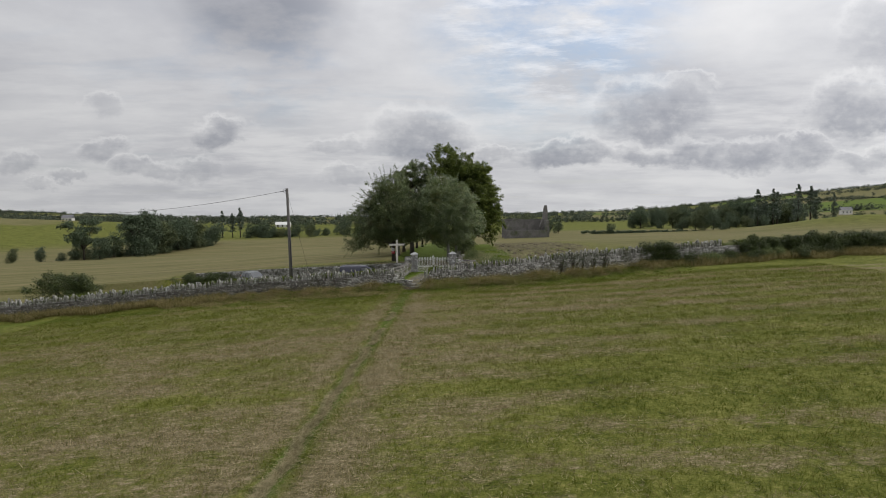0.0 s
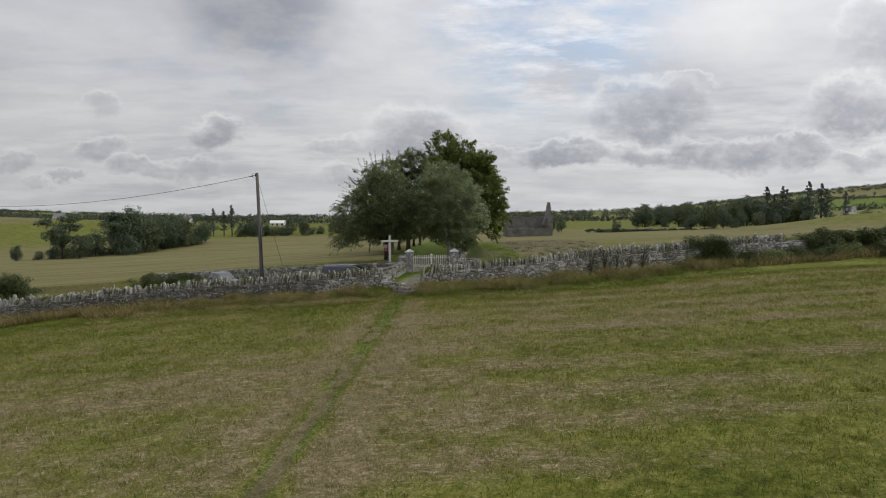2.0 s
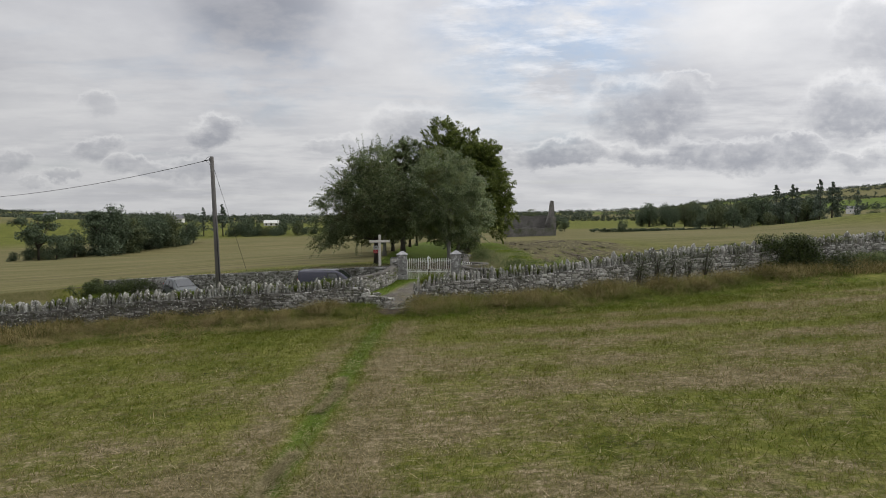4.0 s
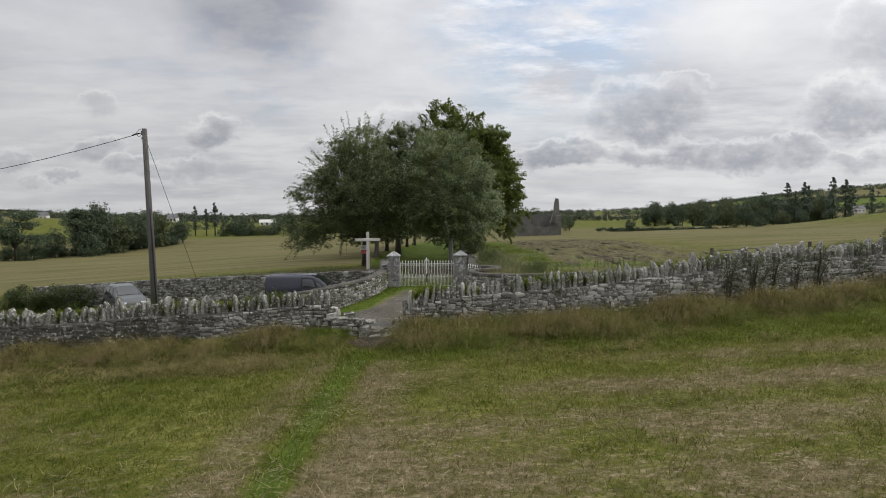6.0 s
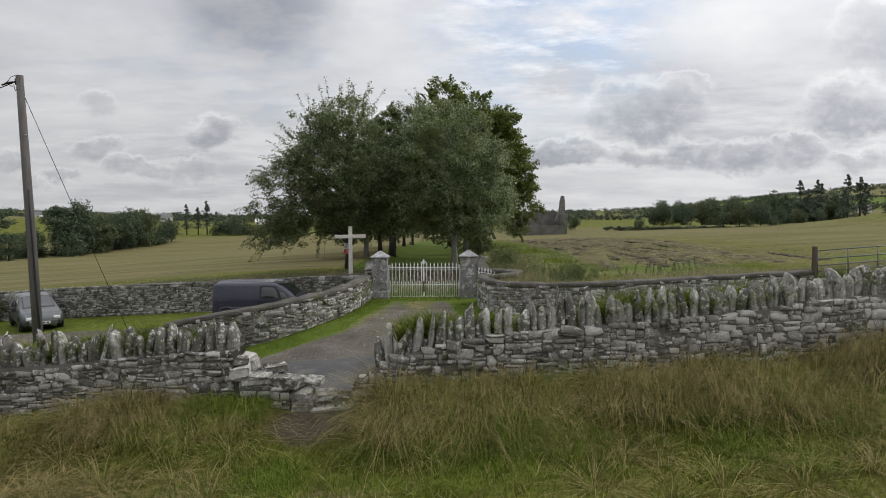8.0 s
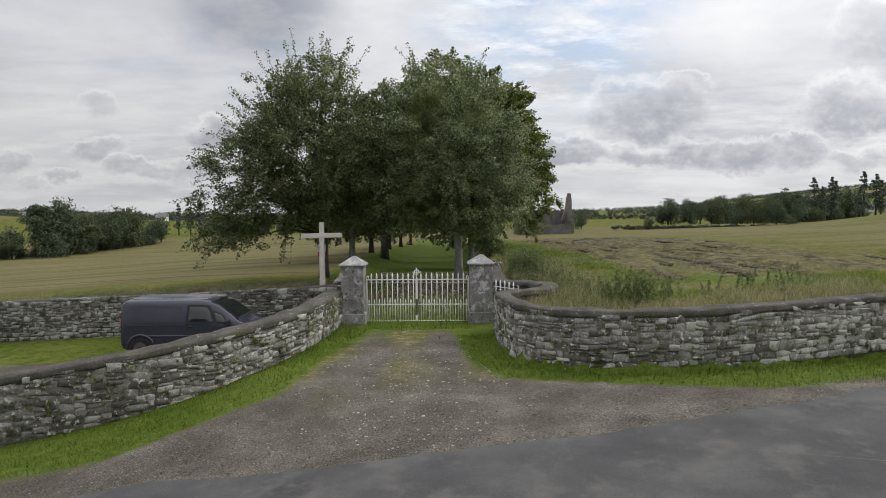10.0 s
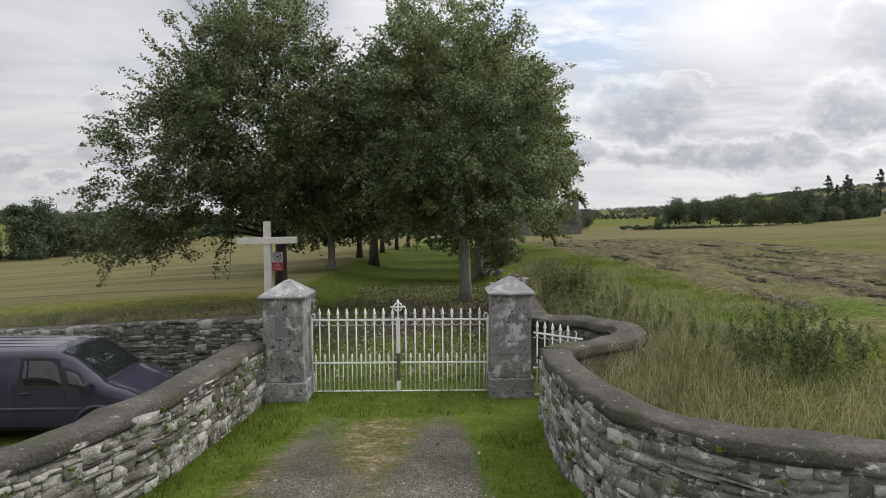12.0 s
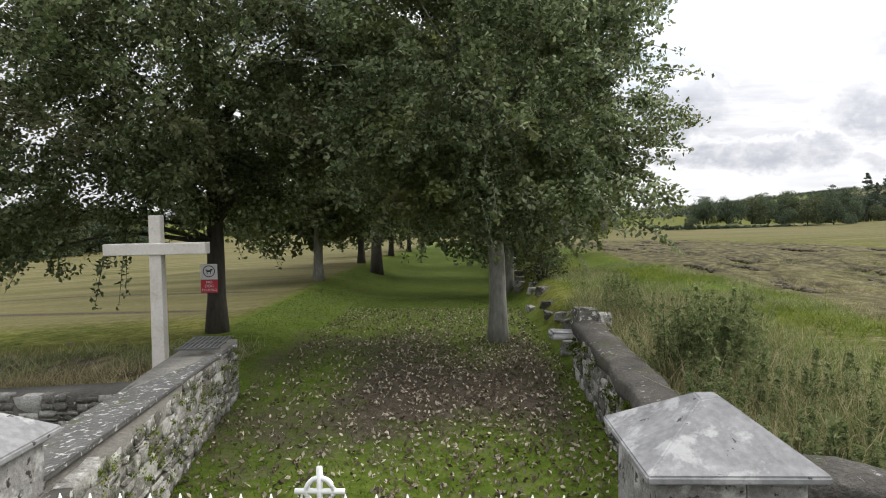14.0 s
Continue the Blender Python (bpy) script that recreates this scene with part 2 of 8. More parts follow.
STONE = material("limestone_rubble", [(0.20, (0.080, 0.075, 0.064)), (0.40, (0.154, 0.146, 0.128)), (0.56, (0.257, 0.249, 0.225)), (0.80, (0.502, 0.490, 0.456))], 0.92, 6.0, 34, 1.0, 0.03,
                 per_object=0.46, per_island=0.46, stains=(0.062, 0.064, 0.032), stain_scale=0.5, stain_at=(0.55, 0.66), lichen=(0.54, 0.54, 0.50), lichen_scale=1.8, lichen_at=(0.565, 0.62))
# darker version of STONE for the recess, yard wall and loose stones
STONE_DARK = material("darker_limestone_rubble", [(0.20, (0.057, 0.054, 0.047)), (0.40, (0.111, 0.105, 0.092)), (0.56, (0.192, 0.185, 0.166)), (0.80, (0.383, 0.376, 0.348))], 0.92, 6.0, 34, 1.0, 0.03,
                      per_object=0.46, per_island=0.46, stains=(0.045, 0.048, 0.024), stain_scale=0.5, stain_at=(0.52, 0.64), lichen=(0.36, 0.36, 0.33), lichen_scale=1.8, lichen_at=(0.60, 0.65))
CAPSTONE = material("lichened_capstone", [(0.20, (0.050, 0.047, 0.040)), (0.40, (0.120, 0.115, 0.100)), (0.56, (0.225, 0.218, 0.196)), (0.80, (0.42, 0.41, 0.38))], 0.92, 6.5, 34, 1.0, 0.03,
                    per_object=0.35, per_island=0.35, stains=(0.070, 0.074, 0.032), stain_scale=0.8, stain_at=(0.55, 0.64), lichen=(0.56, 0.56, 0.52), lichen_scale=2.1, lichen_at=(0.54, 0.60))
MORTAR = material("dark_wall_core", [(0.3, (0.048, 0.045, 0.037)), (0.55, (0.098, 0.093, 0.080)), (0.8, (0.17, 0.163, 0.145))], 0.95, 1.3, 18, 0.9, 0.04,
                  stains=(0.05, 0.062, 0.022), stain_scale=0.3)
POINTING = material("weathered_lime_pointing", [(0.3, (0.115, 0.108, 0.092)), (0.55, (0.209, 0.200, 0.176)), (0.8, (0.365, 0.351, 0.317))], 0.95, 2.2, 24, 0.9, 0.04,
                    stains=(0.06, 0.066, 0.03), stain_scale=0.5)
COPING = material("weathered_cement_coping", [(0.3, (0.037, 0.034, 0.030)), (0.5, (0.076, 0.070, 0.061)), (0.72, (0.166, 0.151, 0.129))], 0.95, 2.4, 30, 1.0, 0.04,
                  stains=(0.066, 0.072, 0.028), stain_scale=0.45, stain_at=(0.55, 0.68), lichen=(0.34, 0.34, 0.32), lichen_scale=1.4, lichen_at=(0.63, 0.67))
ASHLAR = material("dressed_limestone", [(0.3, (0.115, 0.110, 0.105)), (0.5, (0.215, 0.208, 0.200)), (0.72, (0.37, 0.36, 0.35))], 0.9, 2.6, 34, 0.9, 0.016,
                  per_object=0.12, stains=(0.040, 0.038, 0.036), stain_scale=2.6, stain_at=(0.575, 0.63), lichen=(0.46, 0.455, 0.44), lichen_scale=0.8, lichen_at=(0.53, 0.62))
CAPMAT = material("lichened_pyramid_cap", [(0.3, (0.138, 0.138, 0.138)), (0.5, (0.230, 0.230, 0.232)), (0.7, (0.340, 0.340, 0.340))], 0.85, 3.0, 26, 0.4, 0.01,
                  stains=(0.045, 0.045, 0.05), stain_scale=1.7, stain_at=(0.655, 0.675), lichen=(0.37, 0.37, 0.365), lichen_scale=0.8, lichen_at=(0.515, 0.585))
WHITE_IRON = material("flaking_white_paint", [(0.2, (0.45, 0.46, 0.43)), (0.5, (0.74, 0.75, 0.73)), (0.8, (0.84, 0.84, 0.83))], 0.55, 3, 30, 0.3, 0.003,
                      stains=(0.22, 0.15, 0.10), stain_scale=2.6, stain_at=(0.66, 0.72))
CROSSMAT = material("whitewashed_cross", [(0.3, (0.42, 0.39, 0.34)), (0.5, (0.55, 0.52, 0.47)), (0.75, (0.66, 0.64, 0.60))], 0.8, 2.0, 26, 0.25, 0.006,
                    stains=(0.30, 0.27, 0.22), stain_scale=0.9, stain_at=(0.6, 0.75))
BARK_GREY = material("smooth_grey_bark", [(0.3, (0.10, 0.098, 0.085)), (0.5, (0.22, 0.215, 0.19)), (0.75, (0.40, 0.39, 0.36))], 0.95, 2.0, 14, 0.7, 0.02, stretch=(1, 1, 0.35),
                     stains=(0.07, 0.08, 0.04), stain_scale=0.5)
BARK_DARK = material("dark_bark", [(0.3, (0.025, 0.022, 0.018)), (0.55, (0.06, 0.052, 0.042)), (0.8, (0.12, 0.11, 0.09))], 0.95, 2.0, 14, 0.8, 0.02, stretch=(1, 1, 0.3))
POLEWOOD = material("weathered_pole_wood", [(0.3, (0.058, 0.054, 0.050)), (0.5, (0.108, 0.101, 0.094)), (0.75, (0.20, 0.19, 0.178))], 0.9, 2.0, 20, 0.5, 0.01, stretch=(1, 1, 0.08))
ASPHALT = material("worn_asphalt", [(0.3, (0.038, 0.038, 0.040)), (0.5, (0.070, 0.070, 0.071)), (0.75, (0.13, 0.129, 0.127))], 0.92, 0.7, 60, 0.5, 0.01,
                   stains=(0.105, 0.102, 0.096), stain_scale=0.25, stain_at=(0.5, 0.66), spec=0.15)


def leaf_material(name, dark, mid, light, translucent=0.35, rough=0.5, spec=0.3, turning=None, olive=None):
    return material(name, [(0.15, dark), (0.5, mid), (0.85, light)], rough, 0.5, 3.0, 0, per_island=0.8, translucent=translucent, spec=spec,
                    stains=turning, stain_scale=0.13, stain_at=(0.53, 0.72), lichen=olive, lichen_scale=0.09, lichen_at=(0.50, 0.66))


def grass_material(name, dark, mid, light, translucent=0.4):
    return material(name, [(0.32, dark), (0.50, mid), (0.70, light)], 0.7, 1.3, 6.0, 0, per_island=0.42, translucent=translucent, spec=0.06)


LEAF_DARK = leaf_material("leaf_dark_green", (0.051, 0.071, 0.030), (0.123, 0.163, 0.068), (0.292, 0.338, 0.177), 0.60, 0.40, 0.45, (0.146, 0.124, 0.061), (0.105, 0.133, 0.040))
LEAF_GREY = leaf_material("leaf_grey_green", (0.063, 0.091, 0.040), (0.154, 0.200, 0.090), (0.375, 0.431, 0.254), 0.60, 0.40, 0.45, (0.187, 0.175, 0.063), (0.143, 0.175, 0.051))
LEAF_BRIGHT = leaf_material("leaf_bright_green", (0.054, 0.078, 0.016), (0.116, 0.152, 0.029), (0.200, 0.233, 0.059), 0.55)
# far and distant greens have the haze of distance mixed in: paler, bluer, flatter
LEAF_FAR = leaf_material("leaf_far_hazed", (0.054, 0.072, 0.046), (0.089, 0.119, 0.074), (0.136, 0.171, 0.100), 0.25, 0.7, 0.1)
LEAF_FAR_OLIVE = leaf_material("leaf_far_hazed_olive", (0.058, 0.074, 0.040), (0.099, 0.120, 0.060), (0.151, 0.169, 0.086), 0.25, 0.7, 0.1)
LEAF_DISTANT = material("leaf_distant_hazed", [(0.3, (0.060, 0.074, 0.054)), (0.5, (0.076, 0.092, 0.064)), (0.7, (0.096, 0.112, 0.076))], 0.8, 0.02, 0.3, 0, per_island=0.15, translucent=0.25, spec=0.05)
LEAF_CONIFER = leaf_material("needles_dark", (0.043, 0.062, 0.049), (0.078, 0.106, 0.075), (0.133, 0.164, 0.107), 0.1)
IVY = leaf_material("ivy_green", (0.022, 0.033, 0.010), (0.048, 0.068, 0.018), (0.095, 0.12, 0.035), 0.25)
GRASS_LONG = grass_material("long_dry_grass", (0.125, 0.112, 0.052), (0.262, 0.228, 0.125), (0.45, 0.39, 0.24))
GRASS_TAN = grass_material("tangled_tan_grass", (0.084, 0.083, 0.025), (0.214, 0.179, 0.071), (0.398, 0.330, 0.162))
GRASS_GREEN = grass_material("long_green_grass", (0.058, 0.092, 0.010), (0.130, 0.182, 0.024), (0.26, 0.275, 0.070))
GRASS_PALE = grass_material("pale_rank_grass", (0.090, 0.118, 0.040), (0.190, 0.218, 0.094), (0.40, 0.375, 0.22))
GRASS_SHORT = material("short_field_grass", [(0.14, (0.074, 0.096, 0.011)), (0.36, (0.130, 0.142, 0.024)), (0.52, (0.160, 0.150, 0.044)), (0.68, (0.205, 0.168, 0.082)), (0.90, (0.36, 0.30, 0.18))], 0.7, 3.0, 9.0, 0, per_island=0.40, translucent=0.3, spec=0.05, tone=0.75)
GRASS_LUSH = grass_material("lush_green_grass", (0.035, 0.056, 0.007), (0.073, 0.106, 0.013), (0.131, 0.157, 0.031))
# mossy lawn green, its colour darkened further for the shade under the avenue trees
GRASS_SHADE = grass_material("shaded_mossy_lawn", (0.026, 0.040, 0.009), (0.054, 0.074, 0.017), (0.100, 0.112, 0.034))
WEEDS = leaf_material("tall_weeds", (0.078, 0.105, 0.041), (0.153, 0.193, 0.079), (0.273, 0.296, 0.147), 0.45, 0.7, 0.06)
DRYLEAF = leaf_material("fallen_leaves", (0.050, 0.036, 0.022), (0.125, 0.100, 0.065), (0.400, 0.356, 0.275), 0.1, 0.8)
SOIL = material("dark_turned_soil", [(0.3, (0.038, 0.031, 0.020)), (0.5, (0.075, 0.061, 0.043)), (0.75, (0.111, 0.092, 0.066))], 0.95, 2, 20, 0.6, 0.02, per_island=0.4)
PEBBLE = material("pale_pebbles", [(0.2, (0.09, 0.085, 0.08)), (0.5, (0.17, 0.165, 0.155)), (0.85, (0.38, 0.37, 0.35))], 0.9, 3, 20, 0.3, per_island=0.9)


# ---- mesh tools ----
def mesh_np(name, verts, faces, mat, smooth=False):
    """A mesh from numpy arrays: verts (n, 3), faces (m, 3 or 4)."""
    me = bpy.data.meshes.new(name)
    verts, faces = np.asarray(verts, dtype=np.float32), np.asarray(faces, dtype=np.int32)
    m, k = faces.shape
    me.vertices.add(len(verts))
    me.vertices.foreach_set("co", verts.ravel())
    me.loops.add(m * k)
    me.loops.foreach_set("vertex_index", faces.ravel())
    me.polygons.add(m)
    me.polygons.foreach_set("loop_start", np.arange(0, m * k, k, dtype=np.int32))
    me.polygons.foreach_set("loop_total", np.full(m, k, dtype=np.int32))
    if smooth:
        me.polygons.foreach_set("use_smooth", np.ones(m, dtype=bool))
    me.update(calc_edges=True)
    me.materials.append(mat)
    return me


def bm_mesh(name, bm, mat, smooth=False):
    me = bpy.data.meshes.new(name)
    if smooth:
        for f in bm.faces:
            f.smooth = True
    bm.to_mesh(me)
    bm.free()
    me.materials.append(mat)
    return me


def part(name, me, parent, label=""):
    """Links a mesh as one part under a thing or part, in the parent's own space."""
    ob = new(name, me)
    ob.parent = parent
    return tagged(ob, label) if label else ob


def thing(name, me, label, category, group="", kind="", at=None):
    ob = new(name, me)
    if at is not None:
        ob.matrix_world = at
    return tagged(ob, label, category, group, kind)


def add_box(bm, c, size, bevel=0.0, rot=None, taper=1.0):
    r = bmesh.ops.create_cube(bm, size=1.0)
    vs = r["verts"]
    for v in vs:
        k = taper if v.co.z > 0 else 1.0
        v.co = Vector((v.co.x * size[0] * k, v.co.y * size[1] * k, v.co.z * size[2]))
        if rot is not None:
            v.co = rot @ v.co
        v.co += Vector(c)
    if bevel:
        es = {e for v in vs for e in v.link_edges}
        bmesh.ops.bevel(bm, geom=list(es), offset=bevel, segments=2, affect="EDGES", profile=0.6)
    return vs


def tube_arrays(points, radii, sides=8):
    """Vertices and quads of a tube through points, with a radius at each."""
    P = [Vector(p) for p in points]
    V, Fq = [], []
    for i, p in enumerate(P):
        d = (P[min(i + 1, len(P) - 1)] - P[max(i - 1, 0)]).normalized()
        a = d.orthogonal().normalized() if abs(d.z) < 0.9 else d.cross(Vector((0, 1, 0))).normalized()
        if abs(d.z) < 0.9:
            a = d.cross(Vector((0, 0, 1))).normalized()
        b = d.cross(a)
        for k in range(sides):
            t = 2 * math.pi * k / sides
            V.append(p + radii[i] * (math.cos(t) * a + math.sin(t) * b))
    for i in range(len(P) - 1):
        for k in range(sides):
            k2 = (k + 1) % sides
            Fq.append((i * sides + k, i * sides + k2, (i + 1) * sides + k2, (i + 1) * sides + k))
    # pole at the end
    n = len(V)
    V.append(P[-1])
    V.append(P[0])
    for k in range(0, sides):
        k2 = (k + 1) % sides
        Fq.append(((len(P) - 1) * sides + k, (len(P) - 1) * sides + k2, n, n))
        Fq.append((k2, k, n + 1, n + 1))
    return V, Fq


class Pile:
    """Gathers vertices and faces of many pieces for one mesh."""

    def __init__(self):
        self.v, self.f = [], []

    def add(self, V, Fq):
        o = len(self.v)
        self.v.extend([tuple(p) for p in V])
        self.f.extend([tuple(i + o for i in f) for f in Fq])

    def tube(self, points, radii, sides=8):
        self.add(*tube_arrays(points, radii if isinstance(radii, (list, tuple)) else [radii] * len(points), sides))

    def mesh(self, name, mat, smooth=False):
        me = bpy.data.meshes.new(name)
        clean = [tuple(dict.fromkeys(f)) for f in self.f]
        me.from_pydata(self.v, [], clean)
        if smooth:
            me.polygons.foreach_set("use_smooth", np.ones(len(clean), dtype=bool))
        me.update()
        me.materials.append(mat)
        return me


def value_noise(x, y, seed=0):
    """Smooth 2-D noise in 0..1 on numpy arrays."""
    xi, yi = np.floor(x), np.floor(y)
    u, v = x - xi, y - yi
    u, v = u * u * (3 - 2 * u), v * v * (3 - 2 * v)

    def h(a, b):
        q = np.sin(a * 127.1 + b * 311.7 + seed * 74.7) * 43758.5453
        return q - np.floor(q)

    return (h(xi, yi) * (1 - u) + h(xi + 1, yi) * u) * (1 - v) + (h(xi, yi + 1) * (1 - u) + h(xi + 1, yi + 1) * u) * v


def sstep(a, b, v):
    t = np.clip((v - a) / (b - a), 0, 1)
    return t * t * (3 - 2 * t)


# ---- the plan ----
def table(xs, zs):
    return lambda v: np.interp(v, xs, zs)


wall_y = table([-80, -20, -4, 0, 5, 7.6, 10.8, 13.5, 21, 35, 80], [41.8, 42.6, 42.75, 42.8, 43.1, 43.5, 44.5, 45.3, 46.3, 47.5, 51])
wall_h = table([-80, -1, 1, 4.7, 8.7, 12.2, 24, 80], [0.92, 0.94, 0.99, 1.09, 1.30, 1.23, 1.15, 1.1])
field_z = table([-80, -30, -22, -15, -5, 0, 5.7, 10, 20, 35, 90], [-4.0, -1.55, -0.85, -0.15, 0.5, 0.72, 1.02, 1.25, 1.95, 2.6, 4.0])
road_z = table([-80, -20, -9, -6.4, -4, 0, 5, 15, 30, 80], [-3.6, -1.7, -0.95, -0.55, -0.1, 0.1, 0.26, 0.7, 1.4, 3.0])
yard_z = table([-80, -20, -10, -5, -3.4], [-4.0, -1.65, -1.25, -1.05, -0.85])
left_z = table([-120, -60, -40, -14, -6, -3], [-5.5, -3.0, -1.9, -0.05, 0.3, 0.35])
right_z = table([1, 3, 7, 13, 30, 90], [0.6, 0.8, 0.95, 1.1, 1.9, 3.2])
gate_z = table([40, 52, 58, 62, 66, 70, 80.7, 92.4, 108, 195, 400], [0.1, 0.1, 0.13, 0.18, 0.3, 0.2, -0.36, -0.76, -1.2, -3.2, -3.2])
wing_left_x = table([51.8, 52.25, 52.6, 53.1, 53.9, 54.8, 55.8, 57, 58.3, 61, 64.6], [-9.5, -6.8, -5.8, -5.0, -4.4, -3.9, -3.6, -3.45, -3.3, -3.35, -3.8])
wing_right_y = table([1.25, 1.35, 1.6, 2.1, 2.9, 3.8, 5, 6.2, 8.6, 11, 13, 30, 80], [57, 55, 54.08, 53.56, 53.22, 53.12, 53.3, 53.6, 54.35, 54.8, 55.1, 57.5, 63])
wing_right_x = table([50, 57.3, 57.8, 58.1, 58.6, 59.2, 59.85, 60.25, 60.5, 66, 80], [0, 1.3, 1.95, 2.5, 2.95, 3.0, 2.75, 2.3, 1.76, 1.88, 2.1])
skyline = table([-3, -1.2, -0.72, -0.55, -0.4, 0.0, 0.2, 0.32, 0.42, 0.55, 0.73, 1.2, 3], [0.01, 0.012, 0.002, -0.003, -0.010, -0.008, -0.004, 0.0, 0.008, 0.020, 0.032, 0.055, 0.05])


def ground_z(x, y):
    """Height of the land, on arrays or single numbers."""
    x, y = np.asarray(x, dtype=float), np.asarray(y, dtype=float)
    yw = wall_y(x)
    zf = field_z(x) + 0.005 * np.clip(yw - y, -5, 60)
    zf = zf + 0.26 * sstep(yw - 2.2, yw - 0.3, y) * (1 - 0.8 * np.exp(-((x + 2.1) / 0.9) ** 2))
    zr = road_z(x)
    z = zf + (zr - zf) * sstep(yw + 0.1, yw + 0.7, y)
    # gate corridor, then yard, left field, right field
    zg = gate_z(y) + 0.17 * np.clip(x + 3.3, -8, 0) * (1 - sstep(56, 60, y))
    z = z + (zg - z) * sstep(51.0, 54.0, y)
    far = -3.5 + 0.027 * np.clip(x, -160, 160)
    k = sstep(66, 195, y)
    zl = left_z(x) * (1 - k) + far * k - 1.2 * sstep(120, 180, y) * sstep(0, -60, x) * (1 - sstep(180, 240, y))
    zr2 = right_z(x) * (1 - k) + far * k
    zv = yard_z(x) + (zl - yard_z(x)) * sstep(64.25, 64.6, y)
    side = wing_left_x(y)
    soft = 0.2 + 2.0 * sstep(64.6, 75, y)
    wl = 1 - sstep(side - soft, side + soft * 0.5, x)
    wl = wl * sstep(51.6, 52.0, y)
    z = z + (zv - z) * wl
    soft2 = 0.25 + 0.6 * sstep(66, 80, y)
    wr = np.minimum(sstep(-0.2, 0.2, y - wing_right_y(x)), sstep(-soft2, soft2, x - wing_right_x(y)))
    z = z + (zr2 - z) * wr
    # distant land
    d = np.hypot(x, y)
    u = x / np.maximum(y, 1.0)
    zh = -5 + (5 + 5 + d * skyline(np.where(y > 50, u, 3))) * sstep(250, 1700, d)
    zh = zh + 9.0 * np.exp(-(((x + 330) / 150) ** 2 + ((y - 330) / 150) ** 2))
    z = z + (zh - z) * sstep(200, 420, d)
    # rough bank east of the far field
    z = z + 4.4 * np.exp(-((x - 133) / 27) ** 2 - ((y - 190) / 26) ** 2)
    z = z + (value_noise(x * 0.35, y * 0.35, 3) - 0.5) * 0.07 * sstep(42.0, 41.0, np.where(y > 43, 43.0, y) + 0 * x)
    return z


def gz(x, y):
    return float(ground_z(x, y))


# ---- ground: one sheet to the horizon ----
def path_x(y):
    return np.interp(y, [0, 11.5, 21, 31, 41, 43], [-3.75, -3.40, -2.97, -2.62, -2.35, -2.2])


def ground_material():
    m = bpy.data.materials.new("farmland")
    m.use_nodes = True
    nt = m.node_tree
    nt.nodes.clear()
    N, L = nt.nodes.new, nt.links.new
    pos = N("ShaderNodeNewGeometry").outputs["Position"]

    def tex(sc, det=5, ro=0.6, stretch=(1, 1, 1), turn=0.0):
        mp = N("ShaderNodeMapping")
        mp.inputs["Scale"].default_value = stretch
        mp.inputs["Rotation"].default_value = (0, 0, radians(turn))
        L(pos, mp.inputs[0])
        n = N("ShaderNodeTexNoise")
        n.inputs["Scale"].default_value, n.inputs["Detail"].default_value, n.inputs["Roughness"].default_value = sc, det, ro
        L(mp.outputs[0], n.inputs[0])
        return n.outputs[0]

    def furrow(sc, stretch, turn):
        mp = N("ShaderNodeMapping")
        mp.vector_type = "TEXTURE"
        mp.inputs["Scale"].default_value = stretch
        mp.inputs["Rotation"].default_value = (0, 0, radians(turn))
        L(pos, mp.inputs[0])
        n = N("ShaderNodeTexNoise")
        n.inputs["Scale"].default_value, n.inputs["Detail"].default_value, n.inputs["Roughness"].default_value = sc, 7, 0.72
        L(mp.outputs[0], n.inputs[0])
        return n.outputs[0]

    def ramp(fac, *stops):
        n = N("ShaderNodeValToRGB")
        while len(n.color_ramp.elements) < len(stops):
            n.color_ramp.elements.new(0.5)
        for e, (p, c) in zip(n.color_ramp.elements, stops):
            e.position, e.color = p, ((*c, 1) if isinstance(c, tuple) else (c, c, c, 1))
        L(fac, n.inputs[0])
        return n.outputs[0]

    def calc(op, a, b):
        n = N("ShaderNodeMath")
        n.operation = op
        for k, v in enumerate((a, b)):
            if isinstance(v, (int, float)):
                n.inputs[k].default_value = v
            else:
                L(v, n.inputs[k])
        return n.outputs[0]

    def mix(fac, a, b):
        n = N("ShaderNodeMix")
        n.data_type = "RGBA"
        L(fac, n.inputs["Factor"])
        L(a, n.inputs["A"])
        L(b, n.inputs["B"])
        return n.outputs["Result"]

    def attr(name):
        n = N("ShaderNodeAttribute")
        n.attribute_name = name
        return n.outputs["Fac"]

    def broken(mask, noise, sharp=4.0):
        """A mask with ragged edges: mask plus noise, steepened."""
        n = N("ShaderNodeMath")
        n.operation, n.use_clamp = "MULTIPLY_ADD", True
        L(calc("ADD", mask, calc("SUBTRACT", noise, 0.5)), n.inputs[0])
        n.inputs[1].default_value, n.inputs[2].default_value = sharp, 0.5 - 0.5 * sharp
        return n.outputs[0]

    fine, mid, wide = tex(15, 8, 0.78), tex(3.4, 6, 0.68), tex(0.35, 4)
    streak = tex(5.0, 7, 0.75, (0.55, 1.2, 1), 4)
    clump = tex(7.0, 6, 0.75, (0.7, 1, 1), 20)
    far_line = tex(0.8, 4, 0.55, (0.05, 0.7, 1), -12)
    g = calc("ADD", calc("MULTIPLY", fine, 0.45), calc("ADD", calc("MULTIPLY", mid, 0.35), calc("MULTIPLY", wide, 0.2)))
    peb = calc("ADD", calc("MULTIPLY", tex(40, 6, 0.8), 0.72), calc("MULTIPLY", tex(0.9, 8, 0.66), 0.28))
    grass = ramp(g, (0.40, (0.027, 0.030, 0.006)), (0.46, (0.063, 0.075, 0.011)), (0.53, (0.115, 0.121, 0.026)), (0.62, (0.210, 0.192, 0.062)))
